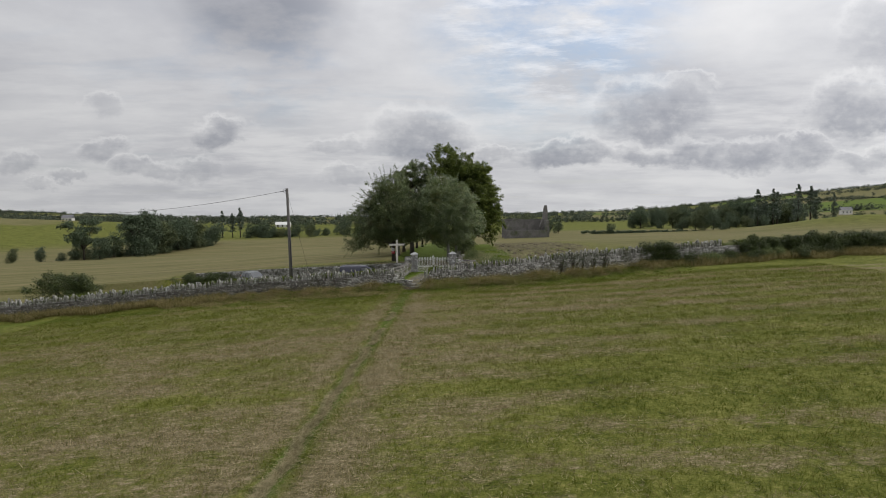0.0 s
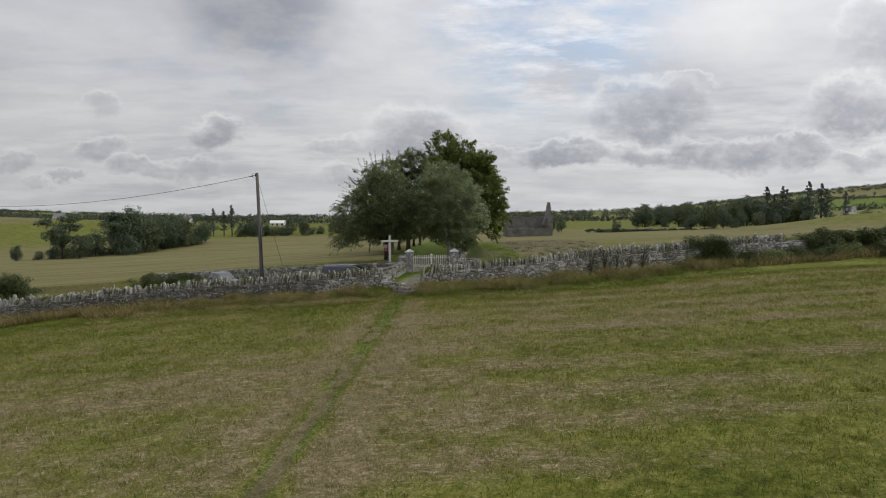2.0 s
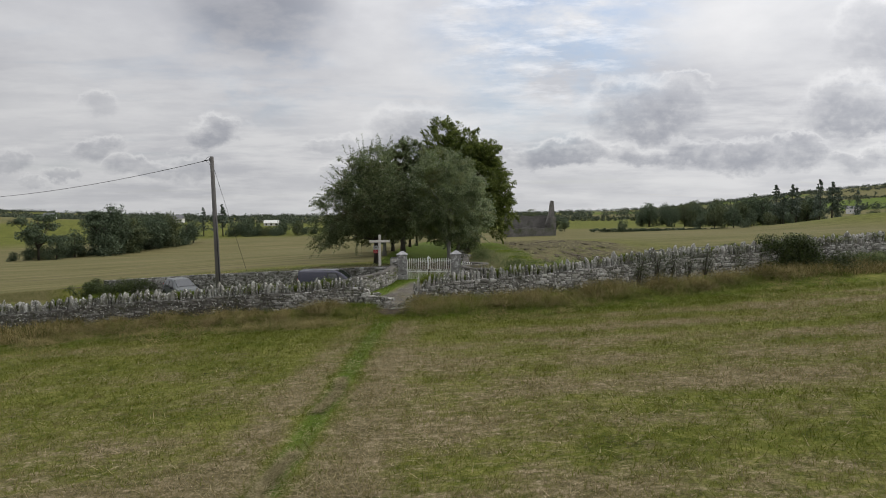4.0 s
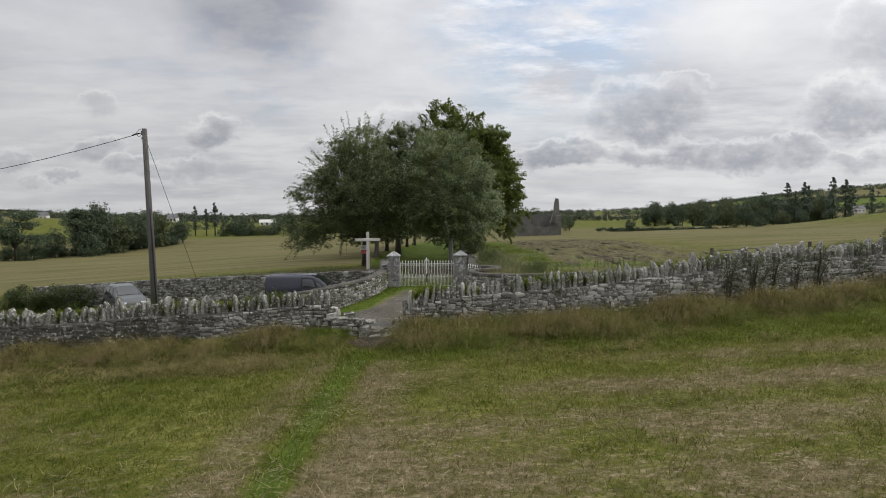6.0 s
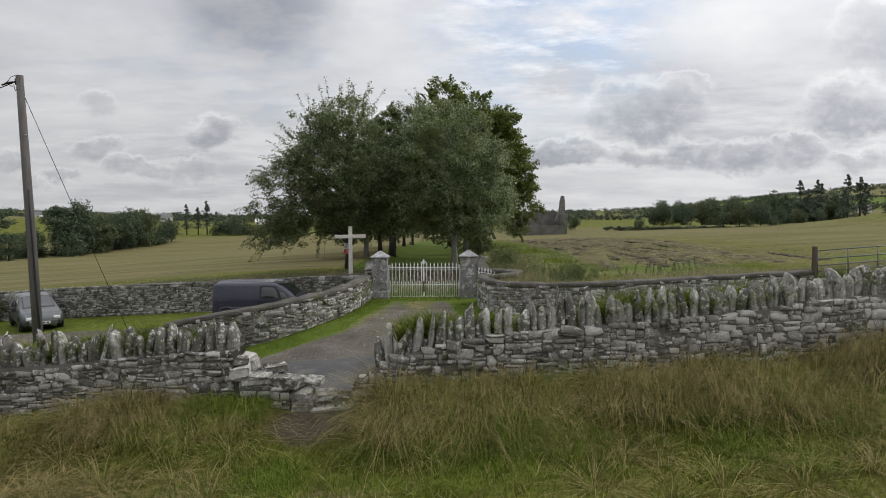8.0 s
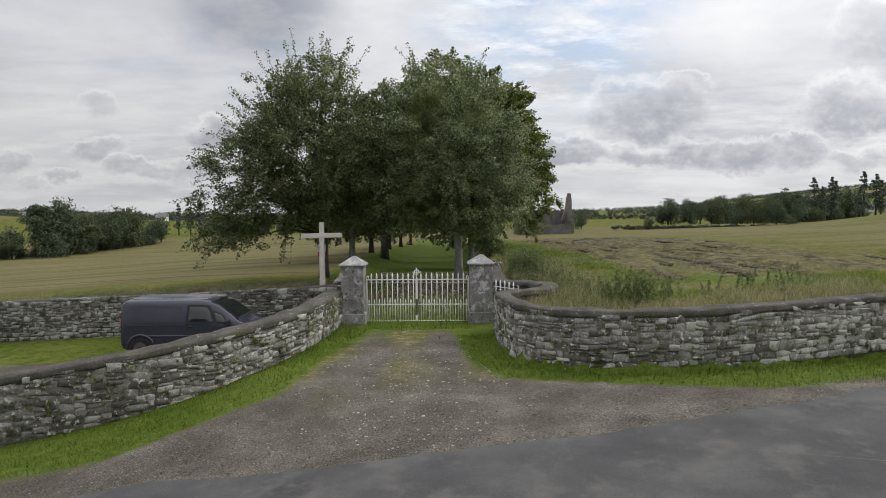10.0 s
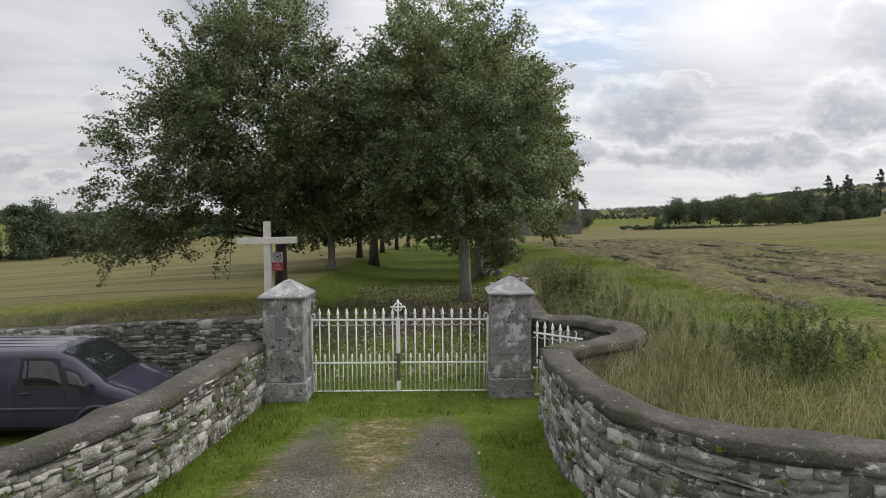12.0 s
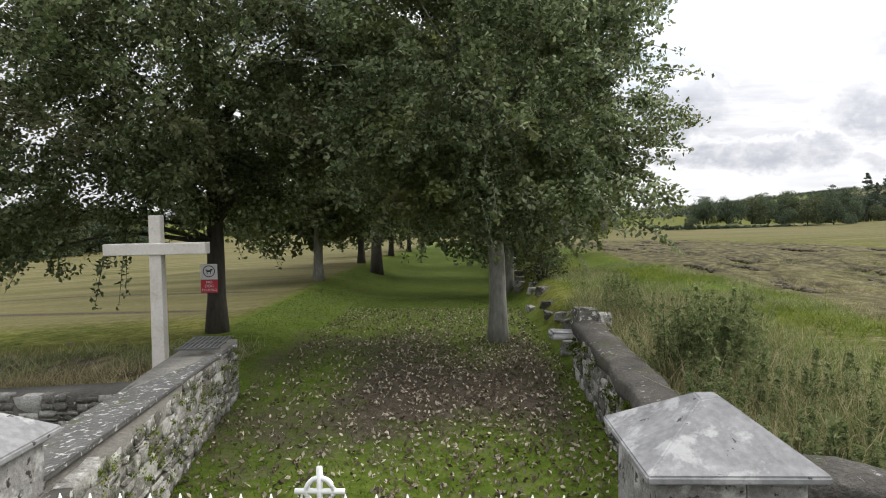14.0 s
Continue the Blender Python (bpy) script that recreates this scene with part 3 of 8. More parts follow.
    lush = ramp(g, (0.36, (0.026, 0.041, 0.006)), (0.47, (0.064, 0.097, 0.012)), (0.62, (0.122, 0.155, 0.032)))
    straw = ramp(calc("ADD", calc("MULTIPLY", fine, 0.55), calc("MULTIPLY", streak, 0.45)), (0.40, (0.043, 0.039, 0.016)), (0.465, (0.098, 0.083, 0.041)), (0.53, (0.164, 0.134, 0.076)), (0.62, (0.329, 0.271, 0.184)))
    gold = ramp(calc("ADD", calc("MULTIPLY", calc("ADD", fine, mid), 0.25), calc("MULTIPLY", far_line, 0.5)), (0.37, (0.066, 0.074, 0.023)), (0.47, (0.109, 0.101, 0.043)), (0.56, (0.145, 0.127, 0.060)), (0.66, (0.198, 0.170, 0.092)))
    dirt_and_shade = ramp(calc("ADD", calc("MULTIPLY", fine, 0.6), calc("MULTIPLY", mid, 0.4)), (0.33, (0.026, 0.021, 0.015)), (0.5, (0.060, 0.049, 0.037)), (0.68, (0.12, 0.104, 0.084)))
    gravel = ramp(peb, (0.40, (0.034, 0.031, 0.026)), (0.46, (0.073, 0.066, 0.055)), (0.54, (0.127, 0.114, 0.097)), (0.63, (0.306, 0.278, 0.239)))
    lit = mix(broken(attr("lush"), mid, 2.5), grass, lush)
    both = calc("ADD", calc("MULTIPLY", streak, 0.5), calc("MULTIPLY", clump, 0.5))
    lit = mix(broken(attr("straw"), calc("ADD", calc("MULTIPLY", calc("SUBTRACT", both, 0.5), 1.9), 0.5), 2.6), lit, straw)
    lit = mix(broken(attr("gold"), mid, 1.5), lit, gold)
    rows = furrow(3.2, (1, 2.6, 1), -2)
    churned = ramp(calc("ADD", calc("MULTIPLY", rows, 0.7), calc("MULTIPLY", fine, 0.3)), (0.38, (0.022, 0.019, 0.012)), (0.45, (0.052, 0.045, 0.027)), (0.51, (0.098, 0.088, 0.046)), (0.57, (0.155, 0.139, 0.072)), (0.66, (0.219, 0.200, 0.115)))
    lit = mix(broken(attr("churn"), calc("ADD", calc("MULTIPLY", mid, 0.4), calc("MULTIPLY", wide, 0.6)), 3), lit, churned)
    lit = mix(broken(attr("dirt_and_shade"), calc("ADD", calc("MULTIPLY", mid, 0.6), calc("MULTIPLY", streak, 0.4)), 4), lit, dirt_and_shade)
    lit = mix(broken(attr("gravel"), calc("ADD", calc("MULTIPLY", mid, 0.5), calc("MULTIPLY", clump, 0.5)), 2.4), lit, gravel)
    p = N("ShaderNodeBsdfPrincipled")
    L(lit, p.inputs["Base Color"])
    p.inputs["Roughness"].default_value, p.inputs["Specular IOR Level"].default_value = 0.95, 0.06
    b = N("ShaderNodeBump")
    b.inputs["Strength"].default_value, b.inputs["Distance"].default_value = 0.6, 0.035
    L(calc("ADD", fine, calc("ADD", mid, streak)), b.inputs["Height"])
    L(b.outputs[0], p.inputs["Normal"])
    o = N("ShaderNodeOutputMaterial")
    L(p.outputs[0], o.inputs[0])
    return m


GROUND = ground_material()


def graded(fine_a, fine_b, step, lo, hi, grow):
    """Grid lines: even between fine_a and fine_b, wider and wider outside."""
    mid = list(np.arange(fine_a, fine_b + 1e-6, step))
    out, v, s = [], fine_b, step
    while v < hi:
        s *= grow
        v += s
        out.append(v)
    pre, v, s = [], fine_a, step
    while v > lo:
        s *= grow
        v -= s
        pre.append(v)
    return np.array(pre[::-1] + mid + out)


def field_cover(X, Y):
    """How far straw and fresh grass cover the near field, 0 to 1."""
    yw, px = wall_y(X), path_x(Y)
    near = sstep(41.5, 40.0, np.where(Y > 42, 42.0, Y))
    swath = np.sin((Y + 0.05 * X + 0.5 * value_noise(X * 0.06, Y * 0.1, 5)) * 2 * math.pi / 2.3)
    n1, n2 = value_noise(X * 0.5, Y * 0.9, 11), 0.6 * value_noise(X * 1.6, Y * 1.9, 12) + 0.4 * value_noise(X * 4.1, Y * 4.6, 19)
    straw = 0.51 + (0.05 + 0.10 * sstep(0, 3, X)) * swath + 0.30 * (n1 - 0.5) + 0.42 * (n2 - 0.5) + 0.30 * (value_noise(X * 0.18, Y * 0.40, 13) - 0.5)
    straw -= 0.22 * sstep(-1, 8, X) * sstep(36, 22, Y)
    straw -= 0.38 * sstep(yw - 4.8 + 1.2 * (n1 - 0.5), yw - 3.2, Y) * sstep(0.6, 1.4, np.abs(X - px))
    straw += 0.34 * np.exp(-((X - px - 0.95) / 0.5) ** 2) * sstep(0.15, 0.5, value_noise(X * 0.3, Y * 0.45, 27)) + 0.20 * np.exp(-((X - px + 0.95) / 0.5) ** 2)
    straw += 0.05 * sstep(0.3, 1.2, X - px) * sstep(24, 28, Y) * (1 - sstep(35, 38.5, Y)) * (1 - sstep(6, 12, X))
    straw -= 0.12 * sstep(-0.8, -2.0, X - px) * sstep(24, 30, Y)
    straw -= 0.10 * sstep(30, 36, Y)
    groove = np.exp(-((X - px) / 0.27) ** 2)
    straw -= 1.0 * groove
    straw += 1.25 * np.exp(-((X - px - 0.06 * np.sin(Y * 2.1)) / 0.10) ** 2) * sstep(0.25, 0.42, value_noise(X * 0.2, Y * 0.9, 21)) * (1 - sstep(24, 33, Y))
    lush = 0.08 * sstep(-2, 8, X) + 0.5 * sstep(yw - 4.5, yw - 2.5, Y) + 1.0 * groove
    return near * straw, near * lush


def build_ground():
    xs = graded(-16, 16, 0.22, -3200, 3200, 1.06)
    ys = graded(8, 72, 0.22, -260, 3600, 1.035)
    X, Y = np.meshgrid(xs, ys)
    Z = ground_z(X, Y)
    # furrows and swaths give the fields relief
    rough_right = sstep(6.2, 7.8, X - 0.02 * (Y - 66)) * sstep(60, 64, Y) * (1 - sstep(120, 150, Y)) * sstep(24.0, 14.5, X - 0.03 * (Y - 66))
    Z = Z + rough_right * 0.30 * (value_noise((X - 0.03 * Y) * 1.2, Y * 0.35, 8) - 0.5)
    nx, ny = len(xs), len(ys)
    V = np.stack([X.ravel(), Y.ravel(), Z.ravel()], 1)
    i = np.arange(nx * ny).reshape(ny, nx)
    Fq = np.stack([i[:-1, :-1].ravel(), i[:-1, 1:].ravel(), i[1:, 1:].ravel(), i[1:, :-1].ravel()], 1)
    me = mesh_np("ground", V, Fq, GROUND, True)

    straw, lush = field_cover(X, Y)
    yw = wall_y(X)
    dirt_and_shade = 1.0 * np.exp(-(((X + 2.1) / 0.85) ** 2 + ((Y - 42.0) / 0.95) ** 2))
    # apron of the gate, its verges, the avenue lawn
    apron_l = np.interp(Y, [49, 50, 52.2, 55, 57, 58.6], [-6.5, -5.4, -3.3, -2.75, -2.3, -2.0])
    apron_r = np.interp(Y, [50.5, 52.2, 52.8, 54.5, 57, 58.6], [9, 3.0, 1.0, 0.3, 0.15, 0.1])
    inside = np.minimum(sstep(-0.35, 0.35, X - apron_l), sstep(-0.35, 0.35, apron_r - X)) * sstep(43.2, 44, Y - (yw - 42.8)) * (1 - sstep(57.0, 58.4, Y))
    tracks = np.exp(-((X + 1.9) / 0.5) ** 2) + np.exp(-((X + 0.15) / 0.5) ** 2)
    patchy = value_noise(X * 0.9, Y * 0.6, 33)
    gravel = inside * (1 - sstep(49.8, 56.5, Y) * 0.52 * (1 - np.clip(tracks, 0, 1)) - 0.30 * sstep(0.45, 0.75, patchy) * sstep(49.5, 51.5, Y) - sstep(56, 58, Y) * 0.4)
    straw = np.maximum(straw, inside * sstep(49.5, 51, Y) * (0.50 + 0.2 * patchy) * (1 - np.clip(tracks, 0, 1) * 0.4))
    roadside = sstep(yw + 0.6, yw + 1.2, Y) * (1 - sstep(49.6, 50.6, Y - 0.25 * np.clip(X, 0, 40))) * sstep(-36, -28, X)
    gravel = np.maximum(gravel, roadside * 0.8)
    yard = sstep(54.5, 55.5, Y) * (1 - sstep(59.6, 60.4, Y)) * sstep(-4.2, -5.2, X) * sstep(-27, -24, X)
    gravel = np.maximum(gravel, yard * 0.95)
    between = sstep(yw + 0.3, yw + 0.8, Y) * (1 - sstep(66, 70, Y)) * (0.35 + 0.65 * sstep(-29, -25, X)) * (1 - 0.5 * sstep(-4.6, -6, X) * sstep(53, 54, Y))
    right_side = np.minimum(sstep(0, 0.4, Y - wing_right_y(X)), sstep(0, 0.4, X - wing_right_x(Y)))
    lush = np.maximum(lush, between * (1 - sstep(64.4, 64.8, Y) * sstep(-3.6, -4.2, X)) * (1 - right_side * (0.75 - 0.6 * sstep(0.45, 0.75, value_noise(X * 0.2, Y * 0.3, 51)))))
    straw = np.maximum(straw, right_side * (1 - sstep(66, 70, Y)) * (0.20 + 0.34 * value_noise(X * 0.5, Y * 0.5, 52)))
    avenue = sstep(-6.4, -5.2, X + 0.0 * Y) * sstep(2.2 + 0.02 * (Y - 60), 1.2 + 0.02 * (Y - 60), X) * sstep(57, 59, Y) * (1 - sstep(150, 170, Y))
    lush = np.maximum(lush, avenue * 0.8)
    strip = 0.12 * np.exp(-((Y - 69.5 - 0.05 * X) / 2.2) ** 2) * sstep(-4, -7, X)
    lush = np.maximum(lush, strip)
    # shade of the avenue trees, painted on the lawn as broken earth-coloured spots
    dirt_and_shade = np.maximum(dirt_and_shade, avenue * 0.40 * sstep(66, 72, Y))
    litter = sstep(-4.6, -3.6, X) * sstep(1.9, 1.1, X) * sstep(58.4, 61.5, Y) * (1 - sstep(68, 74, Y)) * 0.70
    dirt_and_shade = np.maximum(dirt_and_shade, litter * (0.22 + 0.40 * value_noise(X * 0.8, Y * 0.6, 57) + 0.3 * sstep(61.5, 65, Y) + 0.25 * np.exp(-((X - 0.6) ** 2 + (Y - 65.5) ** 2) / 5.0)))
    far_field = np.maximum(sstep(66, 69, Y), sstep(52, 56, Y) * sstep(-27, -31, X)) * (1 - avenue)
    gold = far_field * np.where(X < -3, np.maximum(sstep(70, 74, Y - 0.1 * X), 0.8 * sstep(54, 58, Y) * sstep(-27, -31, X)), np.maximum(0.75 * sstep(14, 25, X - 0.03 * (Y - 66)), sstep(110, 135, Y))) * (1 - sstep(230, 300, np.hypot(X, Y)))
    east = sstep(0.3, 1.2, X - wing_right_x(np.minimum(Y, 80))) * sstep(9.5, 6.5, X - 0.03 * (Y - 66) + 2.4 * (value_noise(X * 0.3, Y * 0.12, 58) - 0.5)) * sstep(57, 62, Y) * (1 - sstep(120, 150, Y))
    lush = np.maximum(lush, east * (0.35 + 0.45 * value_noise(X * 0.5, Y * 0.3, 59)))
    churn = rough_right * (0.36 + 0.60 * value_noise((X - 0.03 * Y) * 0.8, Y * 0.12, 14))
    straw = np.maximum(straw, rough_right * (0.35 + 0.4 * value_noise(X * 1.1, Y * 0.3, 16)))
    left_churn = sstep(-3.5, -6, X) * sstep(-26, -18, X) * np.exp(-((Y - 66.4 - 0.12 * (X + 6)) / 1.6) ** 2) * sstep(0.35, 0.6, value_noise(X * 0.8, Y * 1.5, 17))
    dirt_and_shade = np.maximum(dirt_and_shade, left_churn * 0.6)
    bank = sstep(-3.6, -4.6, X) * sstep(-40, -26, X) * sstep(64.4, 64.7, Y) * (1 - sstep(66.8, 68.6, Y - 0.1 * (X + 6)))
    churn = np.maximum(churn, bank * (0.55 + 0.6 * value_noise(X * 0.8, Y * 1.2, 18)))
    lines = sum(np.exp(-((Y - y0 + 0.16 * X) / 0.42) ** 2) for y0 in (71.5, 76, 88, 112)) * sstep(-5, -8, X) * sstep(-70, -40, X)
    dirt_and_shade = np.maximum(dirt_and_shade, lines * 0.68)
    # patchwork of distant fields
    d = np.hypot(X, Y)
    cell = value_noise(np.floor(X / 170 + 0.3 * np.sin(Y / 300)), np.floor(Y / 240 + 0.4 * np.sin(X / 260)), 23)
    patch = sstep(240, 320, d)
    gold = np.where(patch > 0.5, 0.75 * (cell > 0.62), gold)
    gold = gold * (1 - np.exp(-((X - 133) / 33) ** 2 - ((Y - 190) / 30) ** 2))
    lush = np.where(patch > 0.5, (0.25 + 0.6 * sstep(150, 300, X)) * (cell < 0.42), lush)
    straw = np.where(patch > 0.5, 0.0, straw)
    for name, a in (("straw", straw), ("dirt_and_shade", dirt_and_shade), ("gravel", gravel), ("lush", lush), ("gold", gold), ("churn", np.where(patch > 0.5, 0.0, churn))):
        me.attributes.new(name, "FLOAT", "POINT").data.foreach_set("value", np.clip(a, 0, 1).astype(np.float32).ravel())
    thing("ground", me, "mown stubble fields, lawn, gravel apron and distant farmland", "ground", kind="structure")


build_ground()

# ---- road between the field wall and the gate ----
road_mid = table([-80, -20, -3, 2, 7, 13, 30, 80], [46.0, 46.3, 46.7, 47.5, 49.0, 50.6, 54.0, 64.0])


def build_road():
    V, Fq, n = [], [], 0
    xs = np.arange(-70, 70.1, 0.6)
    for x in xs:
        m, z = float(road_mid(x)), float(road_z(x))
        for k in range(7):
            off = -2.1 + 0.7 * k
            wob = 0.18 * (float(value_noise(x * 0.7, k * 9.1, 31)) - 0.5) if k in (0, 6) else 0.0
            V.append((x, m + off + wob, max(z, 0) * 0 + z + 0.018 + 0.03 * (1 - (off / 2.1) ** 2)))
    for i in range(len(xs) - 1):
        for k in range(6):
            a = i * 7 + k
            Fq.append((a, a + 7, a + 8, a + 1))
    me = mesh_np("road", V, np.array(Fq)[:, ::-1], ASPHALT, True)
    thing("road", me, "narrow worn grey asphalt country road", "road", kind="structure")


build_road()


# ---- stone walls ----
def resample(pts, step):
    """Even steps along a line of (x, y, base, top)."""
    P = np.array(pts, dtype=float)
    s = np.concatenate([[0], np.cumsum(np.hypot(np.diff(P[:, 0]), np.diff(P[:, 1])))])
    t = np.linspace(0, s[-1], max(2, int(s[-1] / step) + 1))
    # smooth the corners
    Q = np.stack([np.interp(t, s, P[:, k]) for k in range(P.shape[1])], 1)
    for _ in range(3):
        Q[1:-1] = 0.25 * Q[:-2] + 0.5 * Q[1:-1] + 0.25 * Q[2:]
    s2 = np.concatenate([[0], np.cumsum(np.hypot(np.diff(Q[:, 0]), np.diff(Q[:, 1])))])
    return Q, s2


def line_at(Q, s2, s):
    p = np.array([np.interp(s, s2, Q[:, k]) for k in range(Q.shape[1])])
    a = np.array([np.interp(s - 0.1, s2, Q[:, k]) for k in range(2)])
    b = np.array([np.interp(s + 0.1, s2, Q[:, k]) for k in range(2)])
    t = (b - a) / max(1e-6, np.linalg.norm(b - a))
    return p, t


def sweep(Q, profile, zcol=3, closed=True):
    """Sweeps a cross-section (offset across, height above the column's z) along the line."""
    V, Fq, k = [], [], len(profile)
    n = len(Q)
    for i in range(n):
        t = Q[min(i + 1, n - 1), :2] - Q[max(i - 1, 0), :2]
        t = t / np.linalg.norm(t)
        nx, ny = -t[1], t[0]
        for o, h in profile:
            V.append((Q[i, 0] + nx * o, Q[i, 1] + ny * o, Q[i, zcol] + h))
    for i in range(n - 1):
        for j in range(k if closed else k - 1):
            j2 = (j + 1) % k
            Fq.append((i * k + j, (i + 1) * k + j, (i + 1) * k + j2, i * k + j2))
    return V, Fq


def core_mesh(name, Q, thick, mat, drop=0.3):
    """The wall's inner body with a flat top and closed ends."""
    V, Fq = [], []
    n = len(Q)
    for i in range(n):
        t = Q[min(i + 1, n - 1), :2] - Q[max(i - 1, 0), :2]
        t = t / np.linalg.norm(t)
        nx, ny = -t[1] * thick / 2, t[0] * thick / 2
        for sgn, z in ((-1, Q[i, 2] - drop), (-1, Q[i, 3]), (1, Q[i, 3]), (1, Q[i, 2] - drop)):
            V.append((Q[i, 0] + sgn * nx, Q[i, 1] + sgn * ny, z))
    for i in range(n - 1):
        for j in range(4):
            j2 = (j + 1) % 4
            Fq.append((i * 4 + j, (i + 1) * 4 + j, (i + 1) * 4 + j2, i * 4 + j2))
    Fq.append((3, 2, 1, 0))
    m = (n - 1) * 4
    Fq.append((m, m + 1, m + 2, m + 3))
    return mesh_np(name, V, Fq, mat)


def stone_variants(count, seed, mat, sharp=0.93):
    rng = np.random.default_rng(seed)
    out = []
    n = 8
    square = np.array([(-1, -1), (0, -1), (1, -1), (1, 0), (1, 1), (0, 1), (-1, 1), (-1, 0)]) * 0.5
    for k in range(count):
        o = square * (1 + rng.uniform(-.13, .05, (n, 1))) + rng.uniform(-.055, .055, (n, 2))
        if rng.random() < 0.5:                       # a broken corner
            j = int(rng.choice([0, 2, 4, 6]))
            o[j] *= rng.uniform(0.62, 0.85)
        rings = []
        for y, f, jit in ((0.5, 1.0, 0.0), (-0.42, 1.0, 0.015), (-0.5, sharp, 0.03)):
            rings.append(np.stack([o[:, 0] * f + rng.uniform(-jit, jit, n), np.full(n, y) + rng.uniform(-jit, jit, n) * 3, o[:, 1] * f + rng.uniform(-jit, jit, n)], 1))
        V = np.concatenate(rings + [np.array([[rng.uniform(-.2, .2), -0.50 + rng.uniform(-.16, .08), rng.uniform(-.2, .2)]])])
        Fq = []
        for a in (0, n):
            for j in range(n):
                j2 = (j + 1) % n
                Fq.append((a + j, a + n + j, a + n + j2, a + j2))
        for j in range(0, n, 2):
            Fq.append((2 * n + j, 3 * n, 2 * n + (j + 2) % n, 2 * n + (j + 1) % n))
        out.append(mesh_np("stone", V, np.array(Fq)[:, ::-1], mat))
    return out


def mesh_arrays(me):
    V = np.empty(len(me.vertices) * 3)
    me.vertices.foreach_get("co", V)
    Fq = np.array([tuple(p.vertices) for p in me.polygons])
    return V.reshape(-1, 3), Fq


STONES = stone_variants(22, 5, STONE)
STONE_ARRAYS = [mesh_arrays(m) for m in STONES]
DARK_STONES = stone_variants(14, 6, STONE_DARK)
DARK_ARRAYS = [mesh_arrays(m) for m in DARK_STONES]


def rubble(Q, s2, side, thick, seed, top_gap=0.0, course=(0.07, 0.17), width=(0.13, 0.42), s_range=None, gap=0.008, whole=0.22, tight=1.04):
    """Stones of one face: matrices (as arrays) with the middle of each stone. side: -1 right of the line's way, 1 left."""
    rng = np.random.default_rng(seed)
    out = []
    s_a, s_b = s_range or (0.0, s2[-1])
    # bands of uneven height, each filled with single stones or small stacks
    level = -0.14
    while level < 2.2:
        h = rng.uniform(course[0] * 1.5, course[1] * 1.5)
        s = s_a + rng.uniform(0, 0.1)
        while s < s_b - 0.05:
            w = min(rng.uniform(*width) * (0.7 if rng.random() < 0.3 else 1.0), s_b - s)
            p, t = line_at(Q, s2, s + w / 2)
            room = p[3] - top_gap - p[2]
            wave = 0.05 * math.sin(s * 1.7 + seed) + 0.03 * math.sin(s * 4.1)
            lv0 = level + wave * min(1.0, max(0.0, level) * 4)
            if lv0 + 0.4 * h < room:
                hh = min(h, room - lv0 + 0.03)
                n = 1 if hh < course[1] * 0.9 or rng.random() < whole else (2 if rng.random() < 0.65 else 3)
                cuts = np.sort(rng.uniform(0.22, 0.78, n - 1)) if n > 1 else np.array([])
                edges = np.concatenate([[0], cuts, [1]]) * hh
                for z0, z1 in zip(edges[:-1], edges[1:]):
                    h1 = z1 - z0
                    halves = ((s, w),) if h1 > 0.5 * w or rng.random() < 0.45 + whole * 0.6 else ((s, w * 0.5), (s + w * 0.5, w * 0.5))
                    for sa, ww in halves:
                        p, t = line_at(Q, s2, sa + ww / 2)
                        nrm = np.array([-t[1], t[0]]) * side
                        d = 0.14
                        c = p[:2] + nrm * (thick / 2 - d / 2 + 0.010 + rng.uniform(-0.012, 0.026))
                        z = p[2] + lv0 + (z0 + z1) / 2 + rng.uniform(-0.012, 0.012)
                        tilt = rng.normal(0, 0.06)
                        tx = np.array([t[0] * math.cos(tilt), t[1] * math.cos(tilt), math.sin(tilt)]) * side * -1
                        up = np.array([-t[0] * math.sin(tilt), -t[1] * math.sin(tilt), math.cos(tilt)])
                        M = np.eye(4)
                        M[:3, 0] = tx * max(0.04, ww * tight - gap * rng.uniform(0.2, 1.6))
                        M[:3, 1] = np.array([-nrm[0], -nrm[1], 0]) * d
                        M[:3, 2] = up * max(0.025, h1 * tight - gap * rng.uniform(0.2, 1.6))
                        M[:3, 3] = (c[0], c[1], z)
                        out.append(M)
            s += w
        level += h
    return out


def place_stones(mats, parent, keep, seed, variants=None, arrays=None, mat=None, name="stone"):
    """The stones for which keep(x, y, z) holds, 300 at most, become parts; the rest one joined part."""
    rng = np.random.default_rng(seed)
    variants, arrays, mat = variants or STONES, arrays or STONE_ARRAYS, mat or STONE
    order = sorted(range(len(mats)), key=lambda i: keep(*mats[i][:3, 3]))
    single = set(order[:300])
    VV, FF, o = [], [], 0
    for i, M in enumerate(mats):
        k = int(rng.integers(len(variants)))
        if i in single:
            ob = new(name, variants[k])
            ob.parent = parent
            ob.matrix_basis = Matrix(M.tolist())
        else:
            V, Fq = arrays[k]
            VV.append(V @ M[:3, :3].T + M[:3, 3])
            FF.append(Fq + o)
            o += len(V)
    if VV:
        ob = new("stonework", mesh_np("stonework", np.concatenate(VV), np.concatenate(FF), mat))
        ob.parent = parent
        tagged(ob, kind="stuff")


LATER = []          # pieces of walls are built last


